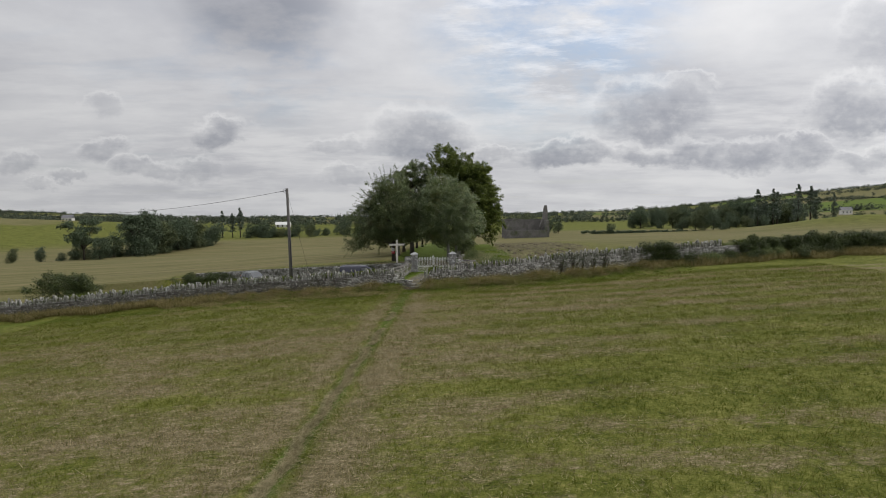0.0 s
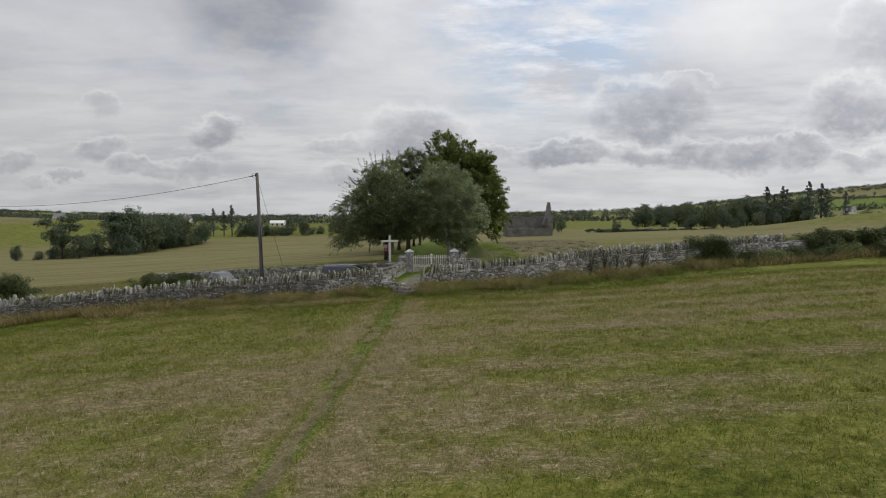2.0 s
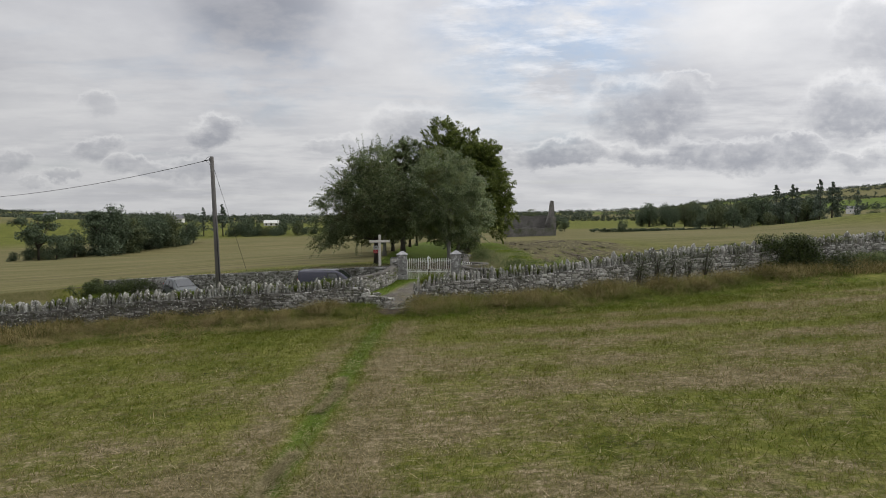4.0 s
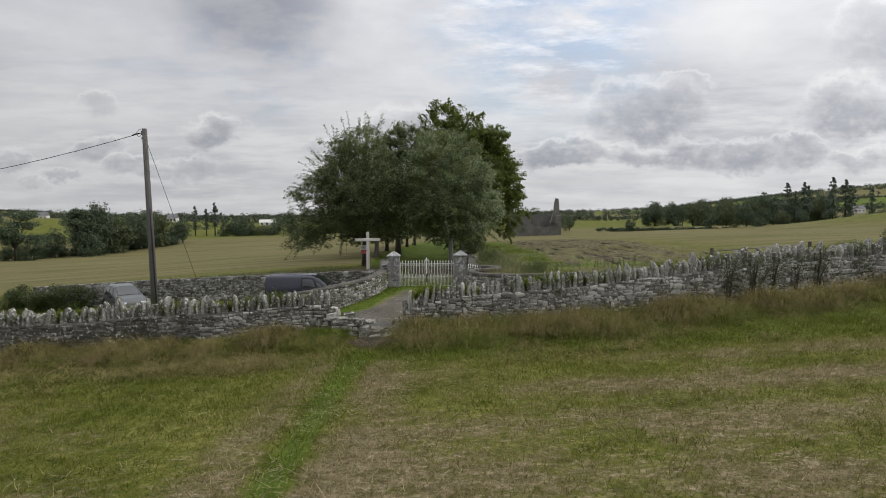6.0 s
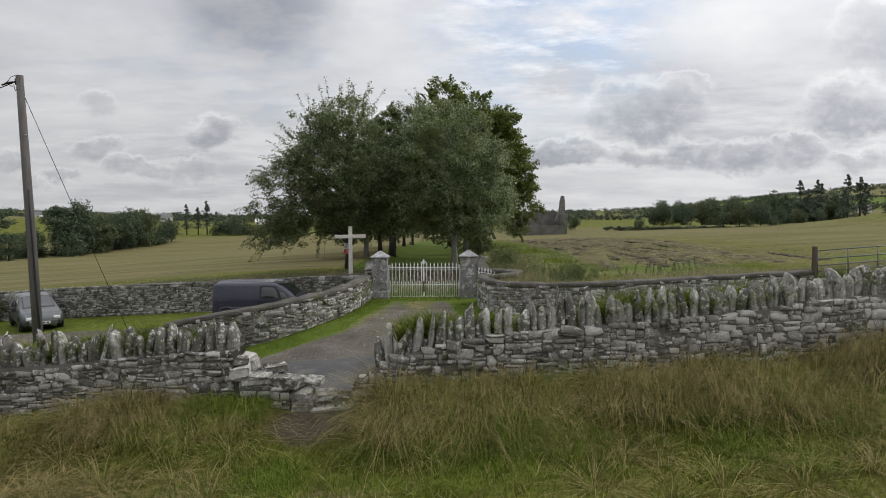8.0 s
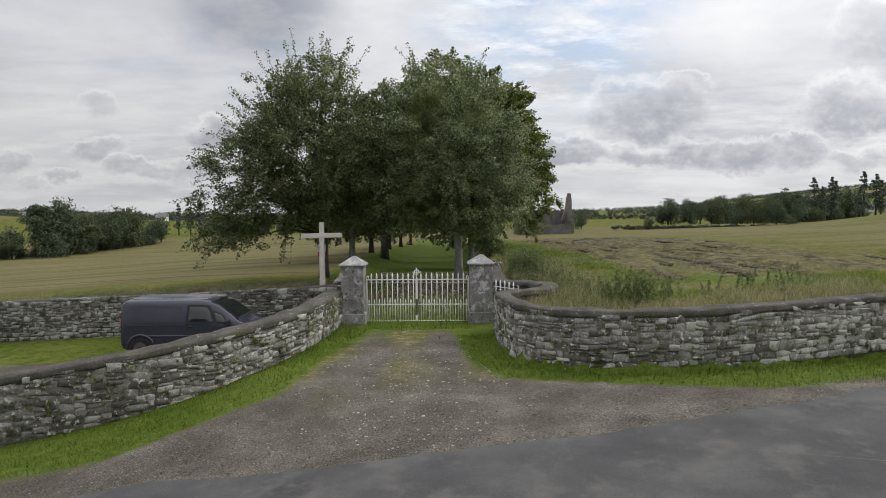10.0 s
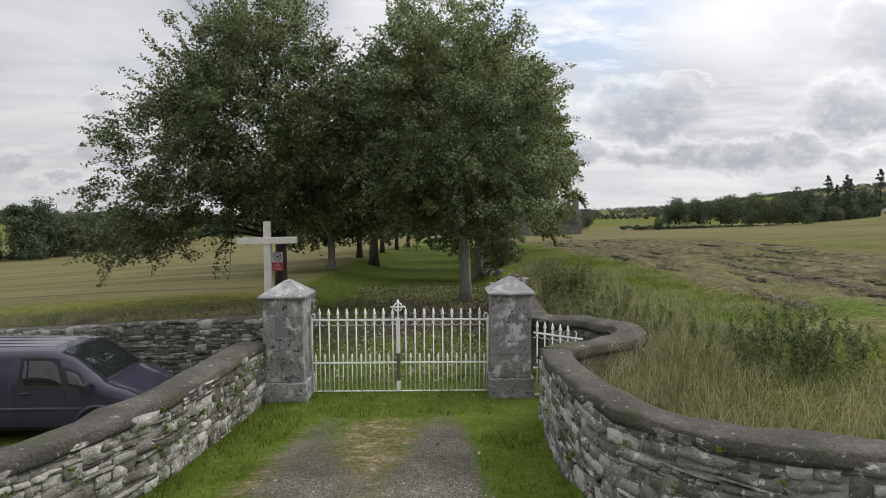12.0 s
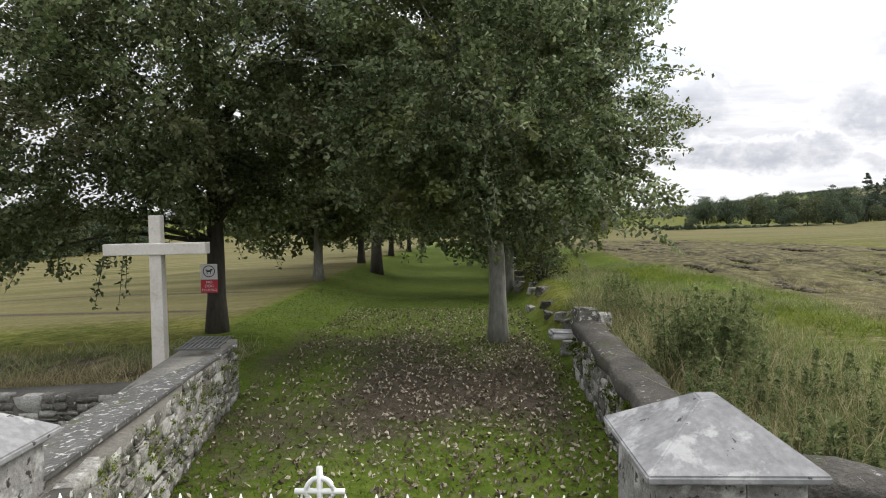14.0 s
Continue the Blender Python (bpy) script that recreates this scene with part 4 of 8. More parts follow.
def rubble_wall(name, pts, thick, label, faces, seed, top_gap=0.0, keep=None, step=0.3, core=None, dark=False, **kw):
    Q, s2 = resample(pts, step)
    ob = thing(name, core_mesh("core", Q, thick, core or MORTAR), label, "stone wall", kind="structure")

    def pieces():
        mats = []
        for j, f in enumerate(faces):
            mats += rubble(Q, s2, f, thick, seed + j, top_gap, **kw)
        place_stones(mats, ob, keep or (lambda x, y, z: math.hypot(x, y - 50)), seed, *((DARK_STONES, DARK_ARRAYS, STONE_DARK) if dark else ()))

    LATER.append(pieces)
    return ob, Q, s2


def rounded_coping(Q, width, rise, parent, seed):
    """A half-round cement coping along the wall's top, a little uneven."""
    k = 12
    prof = [(-width / 2, -0.05)] + [(-width / 2 * math.cos(math.pi * j / k), rise * math.sin(math.pi * j / k) ** 0.32) for j in range(k + 1)] + [(width / 2, -0.05)]
    V, Fq = sweep(Q, prof)
    V = np.array(V)
    V += (np.stack([value_noise(V[:, 0] * 3 + V[:, 2] * 5, V[:, 1] * 3, seed + q) + 0.4 * value_noise(V[:, 0] * 9, V[:, 1] * 9 + V[:, 2] * 7, seed + q) for q in range(3)], 1) - 0.7) * 0.055
    n, m = len(prof), len(Q)
    me = mesh_np("coping", V, Fq, COPING, True)
    bm = bmesh.new()
    bm.from_mesh(me)
    bm.verts.ensure_lookup_table()
    bm.faces.new([bm.verts[j] for j in range(n)][::-1])
    bm.faces.new([bm.verts[(m - 1) * n + j] for j in range(n)])
    bm.to_mesh(me)
    bm.free()
    part("coping", me, parent, "rounded dark weathered cement coping")


# field wall, in two runs with a stile gap between them
def field_run(name, x0, x1, label, seed):
    xs = np.linspace(x0, x1, max(8, int(abs(x1 - x0) / 1.5)))
    pts = [(x, float(wall_y(x)) + 0.08, float(field_z(x)) - 0.02, float(field_z(x)) + float(wall_h(x)) + 0.07 + 0.03 * math.sin(x * 1.3)) for x in xs]
    if x0 > -5:          # the end by the gap steps down
        pts = [(-1.65, pts[0][1], pts[0][2], pts[0][2] + 0.45), (-1.35, pts[0][1], pts[0][2], pts[0][2] + 0.62), (-1.2, pts[0][1], pts[0][2], pts[0][2] + 0.86)] + pts[1:]
    ob, Q, s2 = rubble_wall(name, pts, 0.62, label, (-1,), seed, 0.0, lambda x, y, z: abs(x - 0.5), course=(0.05, 0.125), width=(0.12, 0.38))
    return ob, Q, s2


fw_left = field_run("wall_field_west", -46, -3.45, "dry-stone field wall with a row of upright capstones", 41)
fw_right = field_run("wall_field_east", -1.2, 24, "dry-stone field wall with a row of upright capstones", 47)

stub_z = float(field_z(-2.8))
stub = rubble_wall("wall_stile_stub", [(-3.46, 42.76, stub_z - 0.15, stub_z + 0.66), (-3.0, 42.76, stub_z - 0.15, stub_z + 0.52), (-2.62, 42.78, stub_z - 0.15, stub_z + 0.46)], 0.46,
                   "low broken stone stub beside the stile", (-1,), 53, 0.0, lambda x, y, z: abs(x), course=(0.06, 0.14), width=(0.12, 0.34))

# capstones set on edge along both runs
def cap_variants(count, seed):
    rng = np.random.default_rng(seed)
    out = []
    for k in range(count):
        V, n = [], 6
        lean = rng.uniform(-.15, .15)
        slope, ridge = rng.uniform(-.55, .55), rng.uniform(-.25, .25)
        o = [(-.5, -.5), (.5, -.5), (.56, 0), (.5, .5), (-.5, .5), (-.56, 0)]
        for zz, sc in ((0, 1.0), (0.5, rng.uniform(.9, 1.08)), (0.82, rng.uniform(.75, 1.0)), (1.0, rng.uniform(.28, .72))):
            for x, y in o:
                px, py = x * sc + rng.uniform(-.10, .10) * (zz > 0), y * sc + rng.uniform(-.08, .08) * (zz > 0)
                V.append((px + lean * zz, py, zz + (slope * px + ridge * py) * (zz > 0.6) + rng.uniform(-.05, .05) * (zz > 0)))
        Fq = []
        for r in range(3):
            for j in range(n):
                j2 = (j + 1) % n
                Fq.append((r * n + j, r * n + j2, (r + 1) * n + j2, (r + 1) * n + j))
        Fq += [(18, 19, 20, 21), (18, 21, 22, 23)]
        out.append(mesh_np("capstone", V, Fq, CAPSTONE))
    return out


CAPS = cap_variants(18, 9)
CAP_ARRAYS = [mesh_arrays(m) for m in CAPS]


def capstones(run, s_a, s_b, seed):
    ob, Q, s2 = run
    rng = np.random.default_rng(seed)
    mats, s = [], s_a
    while s < min(s_b, s2[-1] - 0.08):
        w = rng.uniform(0.065, 0.155)
        p, t = line_at(Q, s2, s + w / 2)
        h = rng.uniform(0.32, 0.52) * (1.18 if rng.random() < 0.14 else 1.0)
        yaw, tilt, lean = rng.normal(0, 0.22), rng.normal(0, 0.11), rng.normal(0, 0.09)
        R = Euler((lean, tilt, math.atan2(t[1], t[0]) + yaw)).to_matrix()
        S = np.diag([w * 0.95, rng.uniform(0.17, 0.28), h])
        M = np.eye(4)
        M[:3, :3] = np.array(R) @ S
        M[:3, 3] = (p[0], p[1] - 0.13, p[3] - 0.03)
        mats.append(M)
        s += w + rng.uniform(0.004, 0.035) + (rng.uniform(0.03, 0.10) if rng.random() < 0.16 else 0.0)
    LATER.append(lambda: place_stones(mats, ob, lambda x, y, z: abs(x), seed, CAPS, CAP_ARRAYS, CAPSTONE, "capstone"))


TURF = material("mossy_turf", [(0.3, (0.030, 0.040, 0.010)), (0.5, (0.065, 0.080, 0.022)), (0.72, (0.14, 0.125, 0.055))], 0.95, 1.5, 16, 0.8, 0.03)


def turf_top(run, skip, seed):
    ob, Q, s2 = run
    Q2, _ = resample(Q[skip:], 0.35)
    hump = 0.12 + 0.24 * value_noise(Q2[:, 0] * 0.9, Q2[:, 1] * 0, seed)
    hump = hump * np.clip(np.minimum(np.arange(len(Q2)), len(Q2) - 1 - np.arange(len(Q2))) / 3.0, 0, 1)
    V, Fq = [], []
    n = len(Q2)
    for i in range(n):
        for o, k in ((-0.12, 0.0), (0.02, 0.95), (0.18, 1.0), (0.30, 0.0)):
            V.append((Q2[i, 0], Q2[i, 1] + o, Q2[i, 3] - 0.02 + hump[i] * k))
    for i in range(n - 1):
        for j in range(3):
            Fq.append((i * 4 + j, (i + 1) * 4 + j, (i + 1) * 4 + j + 1, i * 4 + j + 1))
    part("turf", mesh_np("turf", V, Fq, TURF, True), ob, "mossy turf on the wall top")


turf_top(fw_left, 1, 3)
turf_top(fw_right, 5, 4)
capstones(fw_left, 0.0, 60, 61)
capstones(fw_right, 0.35, 23.0, 62)

# wing walls, recess wall and inner walls at the gate
wing_left = rubble_wall("wall_wing_west", [(-3.28, 58.45, 0.1, 1.02), (-3.45, 57, 0.1, 0.98), (-3.6, 55.8, 0.05, 0.95), (-3.95, 54.8, 0.0, 0.91), (-4.45, 53.9, -0.2, 0.87), (-5.0, 53.15, -0.35, 0.80),
                                            (-5.8, 52.65, -0.55, 0.68), (-6.8, 52.3, -0.72, 0.55), (-8, 52.05, -0.88, 0.38), (-8.7, 51.95, -0.98, 0.22)], 0.44,
                        "curved rubble stone wing wall with rounded cement coping", (1,), 71, 0.0, lambda x, y, z: abs(x + 4) + abs(y - 54), core=POINTING, course=(0.07, 0.15), width=(0.14, 0.44), whole=0.35, tight=1.10)
rounded_coping(wing_left[1], 0.49, 0.105, wing_left[0], 3)
wing_right = rubble_wall("wall_wing_east", [(1.40, 57.42, 0.12, 1.10), (1.36, 56.6, 0.12, 1.14), (1.34, 55.8, 0.12, 1.18), (1.40, 55, 0.12, 1.22), (1.62, 54.12, 0.13, 1.24), (2.15, 53.58, 0.15, 1.25), (2.95, 53.27, 0.18, 1.26), (3.85, 53.2, 0.22, 1.26),
                                             (5, 53.38, 0.24, 1.27), (6.2, 53.66, 0.27, 1.29), (8.6, 54.35, 0.35, 1.33), (11, 54.85, 0.5, 1.4), (12.95, 55.1, 0.62, 1.45)], 0.38,
                         "curved rubble stone wing wall with rounded cement coping", (-1,), 75, 0.0, lambda x, y, z: abs(x - 3) + abs(y - 54), core=POINTING, course=(0.075, 0.16), width=(0.16, 0.48), whole=0.42, tight=1.10)
rounded_coping(wing_right[1], 0.43, 0.11, wing_right[0], 6)
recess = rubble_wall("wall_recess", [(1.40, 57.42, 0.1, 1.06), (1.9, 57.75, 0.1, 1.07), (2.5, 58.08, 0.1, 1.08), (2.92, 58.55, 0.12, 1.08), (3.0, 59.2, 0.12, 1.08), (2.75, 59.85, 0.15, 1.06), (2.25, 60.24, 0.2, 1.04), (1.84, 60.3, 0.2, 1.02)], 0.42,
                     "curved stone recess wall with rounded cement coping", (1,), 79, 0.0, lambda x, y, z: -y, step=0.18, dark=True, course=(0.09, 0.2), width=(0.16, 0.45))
rounded_coping(recess[1], 0.50, 0.12, recess[0], 9)
avenue_wall = rubble_wall("wall_avenue_east", [(1.66, 60.2, 0.2, 1.0), (1.76, 62.2, 0.22, 1.0), (1.82, 64, 0.28, 1.0), (1.88, 66.0, 0.35, 1.0)], 0.42,
                          "stone wall along the avenue with rounded cement coping", (1,), 80, 0.0, lambda x, y, z: y, course=(0.09, 0.2), width=(0.16, 0.45))
rounded_coping(avenue_wall[1], 0.50, 0.14, avenue_wall[0], 12)
inner_left = rubble_wall("wall_inner_west", [(-3.05, 59.3, 0.12, 1.12), (-3.3, 61, 0.15, 1.13), (-3.6, 63, 0.2, 1.12), (-3.78, 64.7, 0.25, 1.1)], 0.58,
                         "low mossy stone wall inside the gate", (-1,), 83, 0.0, lambda x, y, z: -y, core=POINTING, course=(0.07, 0.16), width=(0.14, 0.4))
back_wall = rubble_wall("wall_back", [(-4.0, 64.4, -0.95, 0.55), (-5.5, 64.4, -1.1, 0.46), (-10, 64.4, -1.25, 0.24), (-14, 64.35, -1.4, 0.1), (-19, 64.3, -1.65, -0.1), (-26, 64.2, -1.9, -0.5)], 0.5,
                        "rough dry-stone retaining wall behind the parking yard", (1,), 87, 0.0, lambda x, y, z: abs(x + 7), dark=True, course=(0.06, 0.15), width=(0.14, 0.45))


# ---- gate pillars ----
def gate_pillar(x, y, base, label):
    rng = random.Random(int(x * 10) + 7)
    root = thing("gate_pillar", None, label, "gate pillar", "gate pillars", at=Matrix.Translation((x, y, base)))
    bm = bmesh.new()
    add_box(bm, (0, 0, 0.14), (0.74, 0.74, 0.40), 0.025)
    part("plinth", bm_mesh("plinth", bm, ASHLAR), root)
    levels = [0.345, 0.72, 1.08, 1.40, 1.70]
    for k in range(4):
        z0, z1 = levels[k], levels[k + 1]
        cut = (-0.04, 0.10, -0.12, 0.06)[k]
        for a, b in ((-0.32, cut), (cut, 0.32)):
            bm = bmesh.new()
            add_box(bm, ((a + b) / 2, rng.uniform(-.004, .004), (z0 + z1) / 2), (b - a - 0.003, 0.64 + rng.uniform(-.006, .006), z1 - z0 - 0.004), 0.007)
            part("block", bm_mesh("block", bm, ASHLAR), root)
    bm = bmesh.new()
    lower = [bm.verts.new((sx * 0.385, sy * 0.385, 1.70)) for sx, sy in ((-1, -1), (1, -1), (1, 1), (-1, 1))]
    edge = [bm.verts.new((sx * 0.385, sy * 0.385, 1.735)) for sx, sy in ((-1, -1), (1, -1), (1, 1), (-1, 1))]
    peak = [bm.verts.new((sx * 0.045 + 0.01, sy * 0.045, 1.965 + rng.uniform(-.012, .012))) for sx, sy in ((-1, -1), (1, -1), (1, 1), (-1, 1))]
    for j in range(4):
        j2 = (j + 1) % 4
        bm.faces.new((lower[j], lower[j2], edge[j2], edge[j]))
        bm.faces.new((edge[j], edge[j2], peak[j2], peak[j]))
    bm.faces.new(peak)
    bm.faces.new(lower[::-1])
    bmesh.ops.bevel(bm, geom=list(bm.edges), offset=0.008, segments=2, affect="EDGES")
    part("cap", bm_mesh("cap", bm, CAPMAT), root, "pale lichened pyramid capstone")
    return root


gate_pillar(-2.76, 58.68, 0.10, "square dressed limestone gate pillar with pyramid cap")
gate_pillar(0.91, 58.79, 0.12, "square dressed limestone gate pillar with pyramid cap")


# ---- iron gate ----
def spear_arrays(x, z, size=1.0):
    """Flattened spear point on a bar at height z."""
    w, V = 0.022 * size, []
    ring = [(0.010, 0.0), (0.024 * size, 0.035 * size), (0.012, 0.065 * size), (0.030 * size, 0.10 * size), (0.003, 0.20 * size)]
    pts = [(x, 0, z + h) for r, h in ring]
    return tube_arrays(pts, [r for r, h in ring], 6)


def scroll_points(x, z, side, r=0.05):
    return [(x + side * (0.010 + r * (1 - math.cos(a))), 0, z - 0.02 - r * math.sin(a) * 1.5) for a in np.linspace(0, 1.9, 7)]


def rail_mesh(name, a, b, w, h, mat=WHITE_IRON):
    bm = bmesh.new()
    d = Vector(b) - Vector(a)
    rot = Matrix.Rotation(math.atan2(-d.z, d.x), 3, "Y")
    add_box(bm, (Vector(a) + Vector(b)) / 2, (d.length, w, h), 0.003, rot)
    return bm_mesh(name, bm, mat)


def gate_leaf(x_hinge, x_mid, y, base, label, finial):
    root = thing("iron_gate", None, label, "gate", "gate leaves", at=Matrix.Translation((0, y, base)))
    a, b = sorted((x_hinge, x_mid))
    top, low, foot = 1.25, 0.52, 0.03
    part("top_rail", rail_mesh("rail", (a, 0, top), (b, 0, top), 0.035, 0.028), root)
    part("middle_rail", rail_mesh("rail", (a, 0, low), (b, 0, low), 0.032, 0.026), root)
    part("bottom_rail", rail_mesh("rail", (a, 0, foot), (b, 0, foot), 0.035, 0.024), root)
    n = 9
    step = (b - a) / (n + 0.5)
    first = a + step * (0.9 if finial else 0.6)
    for k in range(n):
        x = first + step * k
        if x > b - 0.05:
            break
        p = Pile()
        p.tube([(x, 0, foot), (x, 0, top + 0.02)], 0.0105, 8)
        p.add(*spear_arrays(x, top + 0.01, 0.95))
        part("bar", p.mesh("bar", WHITE_IRON, True), root)
        p = Pile()
        for sgn in (-1, 1):
            p.tube(scroll_points(x, top, sgn), [0.006, 0.006, 0.006, 0.006, 0.005, 0.005, 0.004], 5)
        part("scroll", p.mesh("scroll", WHITE_IRON, True), root)
    for k in range(n + 1):
        x = first + step * (k - 0.5)
        if x > b - 0.04 or x < a + 0.04:
            continue
        p = Pile()
        p.tube([(x, 0, foot), (x, 0, low + 0.03)], 0.0085, 6)
        p.add(*spear_arrays(x, low + 0.02, 0.72))
        part("short_bar", p.mesh("short_bar", WHITE_IRON, True), root)
    # hinge stile with a curled top
    p = Pile()
    out = 1 if x_mid > x_hinge else -1
    curl = [(x_hinge, 0, 0.0), (x_hinge, 0, top + 0.02)] + [(x_hinge + out * 0.030 * (1 - math.cos(t)), 0, top + 0.06 + 0.045 * math.sin(t)) for t in np.linspace(0, 4.0, 9)]
    p.tube(curl, [0.022, 0.022] + [0.014] * 8 + [0.008], 8)
    part("stile", p.mesh("stile", WHITE_IRON, True), root)
    if finial:
        x = x_mid
        bm = bmesh.new()
        add_box(bm, (x, -0.005, 0.98), (0.062, 0.05, 0.60), 0.006)
        part("meeting_stile", bm_mesh("meeting_stile", bm, WHITE_IRON), root)
        bm = bmesh.new()
        add_box(bm, (x, -0.005, 0.10), (0.062, 0.05, 0.22), 0.006)
        part("stile_foot", bm_mesh("stile_foot", bm, WHITE_IRON), root)
        bm = bmesh.new()
        add_box(bm, (x, -0.003, 0.45), (0.05, 0.042, 0.52), 0.005)
        part("worn_stile", bm_mesh("worn_stile", bm, POLEWOOD), root, "bare rusty stretch of the stile")
        p = Pile()
        c = top + 0.215
        p.tube([(x, 0, top), (x, 0, c + 0.125)], [0.016, 0.016], 6)
        p.tube([(x - 0.125, 0, c), (x + 0.125, 0, c)], [0.015, 0.015], 6)
        ring = [(x + 0.068 * math.cos(t), 0, c + 0.068 * math.sin(t)) for t in np.linspace(0, 2 * math.pi, 25)]
        p.tube(ring, 0.014, 6)
        part("cross_finial", p.mesh("cross_finial", WHITE_IRON, True), root, "small white ringed cross finial")
        p = Pile()
        lk = [(x + 0.03, -0.05, 0.56), (x + 0.03, -0.05, 0.63), (x + 0.09, -0.05, 0.63), (x + 0.09, -0.05, 0.56)]
        p.tube(lk, 0.008, 6)
        part("padlock_shackle", p.mesh("shackle", POLEWOOD, True), root)
    return root


gate_leaf(-2.41, -0.955, 58.86, 0.11, "white painted iron gate leaf with spear-topped bars and cross finial", True)
gate_leaf(0.555, -0.92, 58.86, 0.11, "white painted iron gate leaf with spear-topped bars", False)


def side_railing():
    root = thing("side_railing", None, "white iron railing with spear tops beside the gate pillar", "railing", at=Matrix.Translation((1.27, 58.5, 0.12)))
    part("top_rail", rail_mesh("rail", (0, 0, 1.08), (0.80, 0, 0.96), 0.03, 0.026), root)
    part("middle_rail", rail_mesh("rail", (0, 0, 0.50), (0.80, 0, 0.42), 0.03, 0.024), root)
    part("bottom_rail", rail_mesh("rail", (0, 0, 0.05), (0.80, 0, 0.05), 0.03, 0.024), root)
    for k in range(6):
        x = 0.06 + 0.125 * k
        p = Pile()
        top = 1.08 - 0.15 * x
        p.tube([(x, 0, 0.04), (x, 0, top + 0.02)], 0.010, 8)
        p.add(*spear_arrays(x, top + 0.01, 0.95) if k < 5 else tube_arrays([(x, 0, top), (x + .02, 0, top + .09), (x - .02, 0, top + .12)], [.012, .012, .008], 6))
        part("bar", p.mesh("bar", WHITE_IRON, True), root)
        p = Pile()
        for sgn in (-1, 1):
            p.tube(scroll_points(x, top, sgn, 0.04), 0.005, 5)
        part("scroll", p.mesh("scroll", WHITE_IRON, True), root)
    for k in range(5):
        x = 0.12 + 0.125 * k
        p = Pile()
        p.tube([(x, 0, 0.04), (x, 0, 0.5)], 0.008, 6)
        p.add(*spear_arrays(x, 0.50, 0.7))
        part("short_bar", p.mesh("short_bar", WHITE_IRON, True), root)


side_railing()


# ---- tall cross and notice ----
def tall_cross():
    z = gz(-4.92, 65.3)
    root = thing("cross", None, "tall whitewashed concrete cross standing behind the wall", "cross", at=Matrix.Translation((-4.92, 65.3, z)))
    bm = bmesh.new()
    top = 2.92 - z
    add_box(bm, (0, 0, top / 2 - 0.1), (0.21, 0.17, top + 0.2), 0.015, None, 0.86)
    part("shaft", bm_mesh("shaft", bm, CROSSMAT), root)
    bm = bmesh.new()
    add_box(bm, (0, -0.01, 2.40 - z), (1.60, 0.19, 0.18), 0.015, Matrix.Rotation(radians(-1.0), 3, "Y"))
    part("arm", bm_mesh("arm", bm, CROSSMAT), root)


tall_cross()
SIGN_WHITE = material("sign_white", [(0.3, (0.68, 0.68, 0.68)), (0.6, (0.78, 0.78, 0.78))], 0.4, 2, 20, 0)
SIGN_RED = material("sign_red", [(0.3, (0.45, 0.03, 0.05)), (0.6, (0.58, 0.05, 0.07))], 0.4, 2, 20, 0)
SIGN_BLACK = material("sign_black", [(0.3, (0.02, 0.02, 0.02)), (0.6, (0.04, 0.04, 0.04))], 0.5, 2, 20, 0)


def text_mesh(body, size, mat):
    cu = bpy.data.curves.new("words", "FONT")
    cu.body, cu.size, cu.align_x, cu.align_y, cu.extrude = body, size, "CENTER", "CENTER", 0.001
    tmp = new("words", cu)
    dg = bpy.context.evaluated_depsgraph_get()
    me = bpy.data.meshes.new_from_object(tmp.evaluated_get(dg))
    bpy.data.objects.remove(tmp)
    me.materials.clear()
    me.materials.append(mat)
    return me


def notice(x, y, z):
    root = thing("notice_sign", None, "white and red no dog fouling notice on a tree trunk", "sign", at=pose(x, y, z, 90, 0, 4))
    bm = bmesh.new()
    add_box(bm, (0, 0.17, 0), (0.36, 0.34, 0.008), 0.002)
    part("upper_panel", bm_mesh("upper_panel", bm, SIGN_WHITE), root, "white panel")
    bm = bmesh.new()
    add_box(bm, (0, -0.145, 0), (0.36, 0.285, 0.008), 0.002)
    part("lower_panel", bm_mesh("lower_panel", bm, SIGN_RED), root, "red panel")
    p = Pile()
    p.tube([(0.12 * math.cos(t), 0.18 + 0.12 * math.sin(t), 0.008) for t in np.linspace(0, 2 * math.pi, 25)], 0.009, 5)
    part("ring", p.mesh("ring", SIGN_BLACK, True), root)
    bm = bmesh.new()
    add_box(bm, (0, 0.185, 0.007), (0.10, 0.035, 0.006))
    add_box(bm, (0.055, 0.215, 0.007), (0.045, 0.035, 0.006))
    for dx in (-0.04, 0.03):
        add_box(bm, (dx, 0.145, 0.007), (0.014, 0.06, 0.006))
    add_box(bm, (-0.06, 0.215, 0.007), (0.012, 0.05, 0.006))
    part("emblem", bm_mesh("emblem", bm, SIGN_BLACK), root)
    for row, word in enumerate(("NO", "DOG", "FOULING")):
        ob = part("words", text_mesh(word, 0.085 if row < 2 else 0.075, SIGN_WHITE), root)
        ob.matrix_basis = Matrix.Translation((0, -0.06 - 0.085 * row, 0.005))


notice(-5.65, 69.05, 1.50)


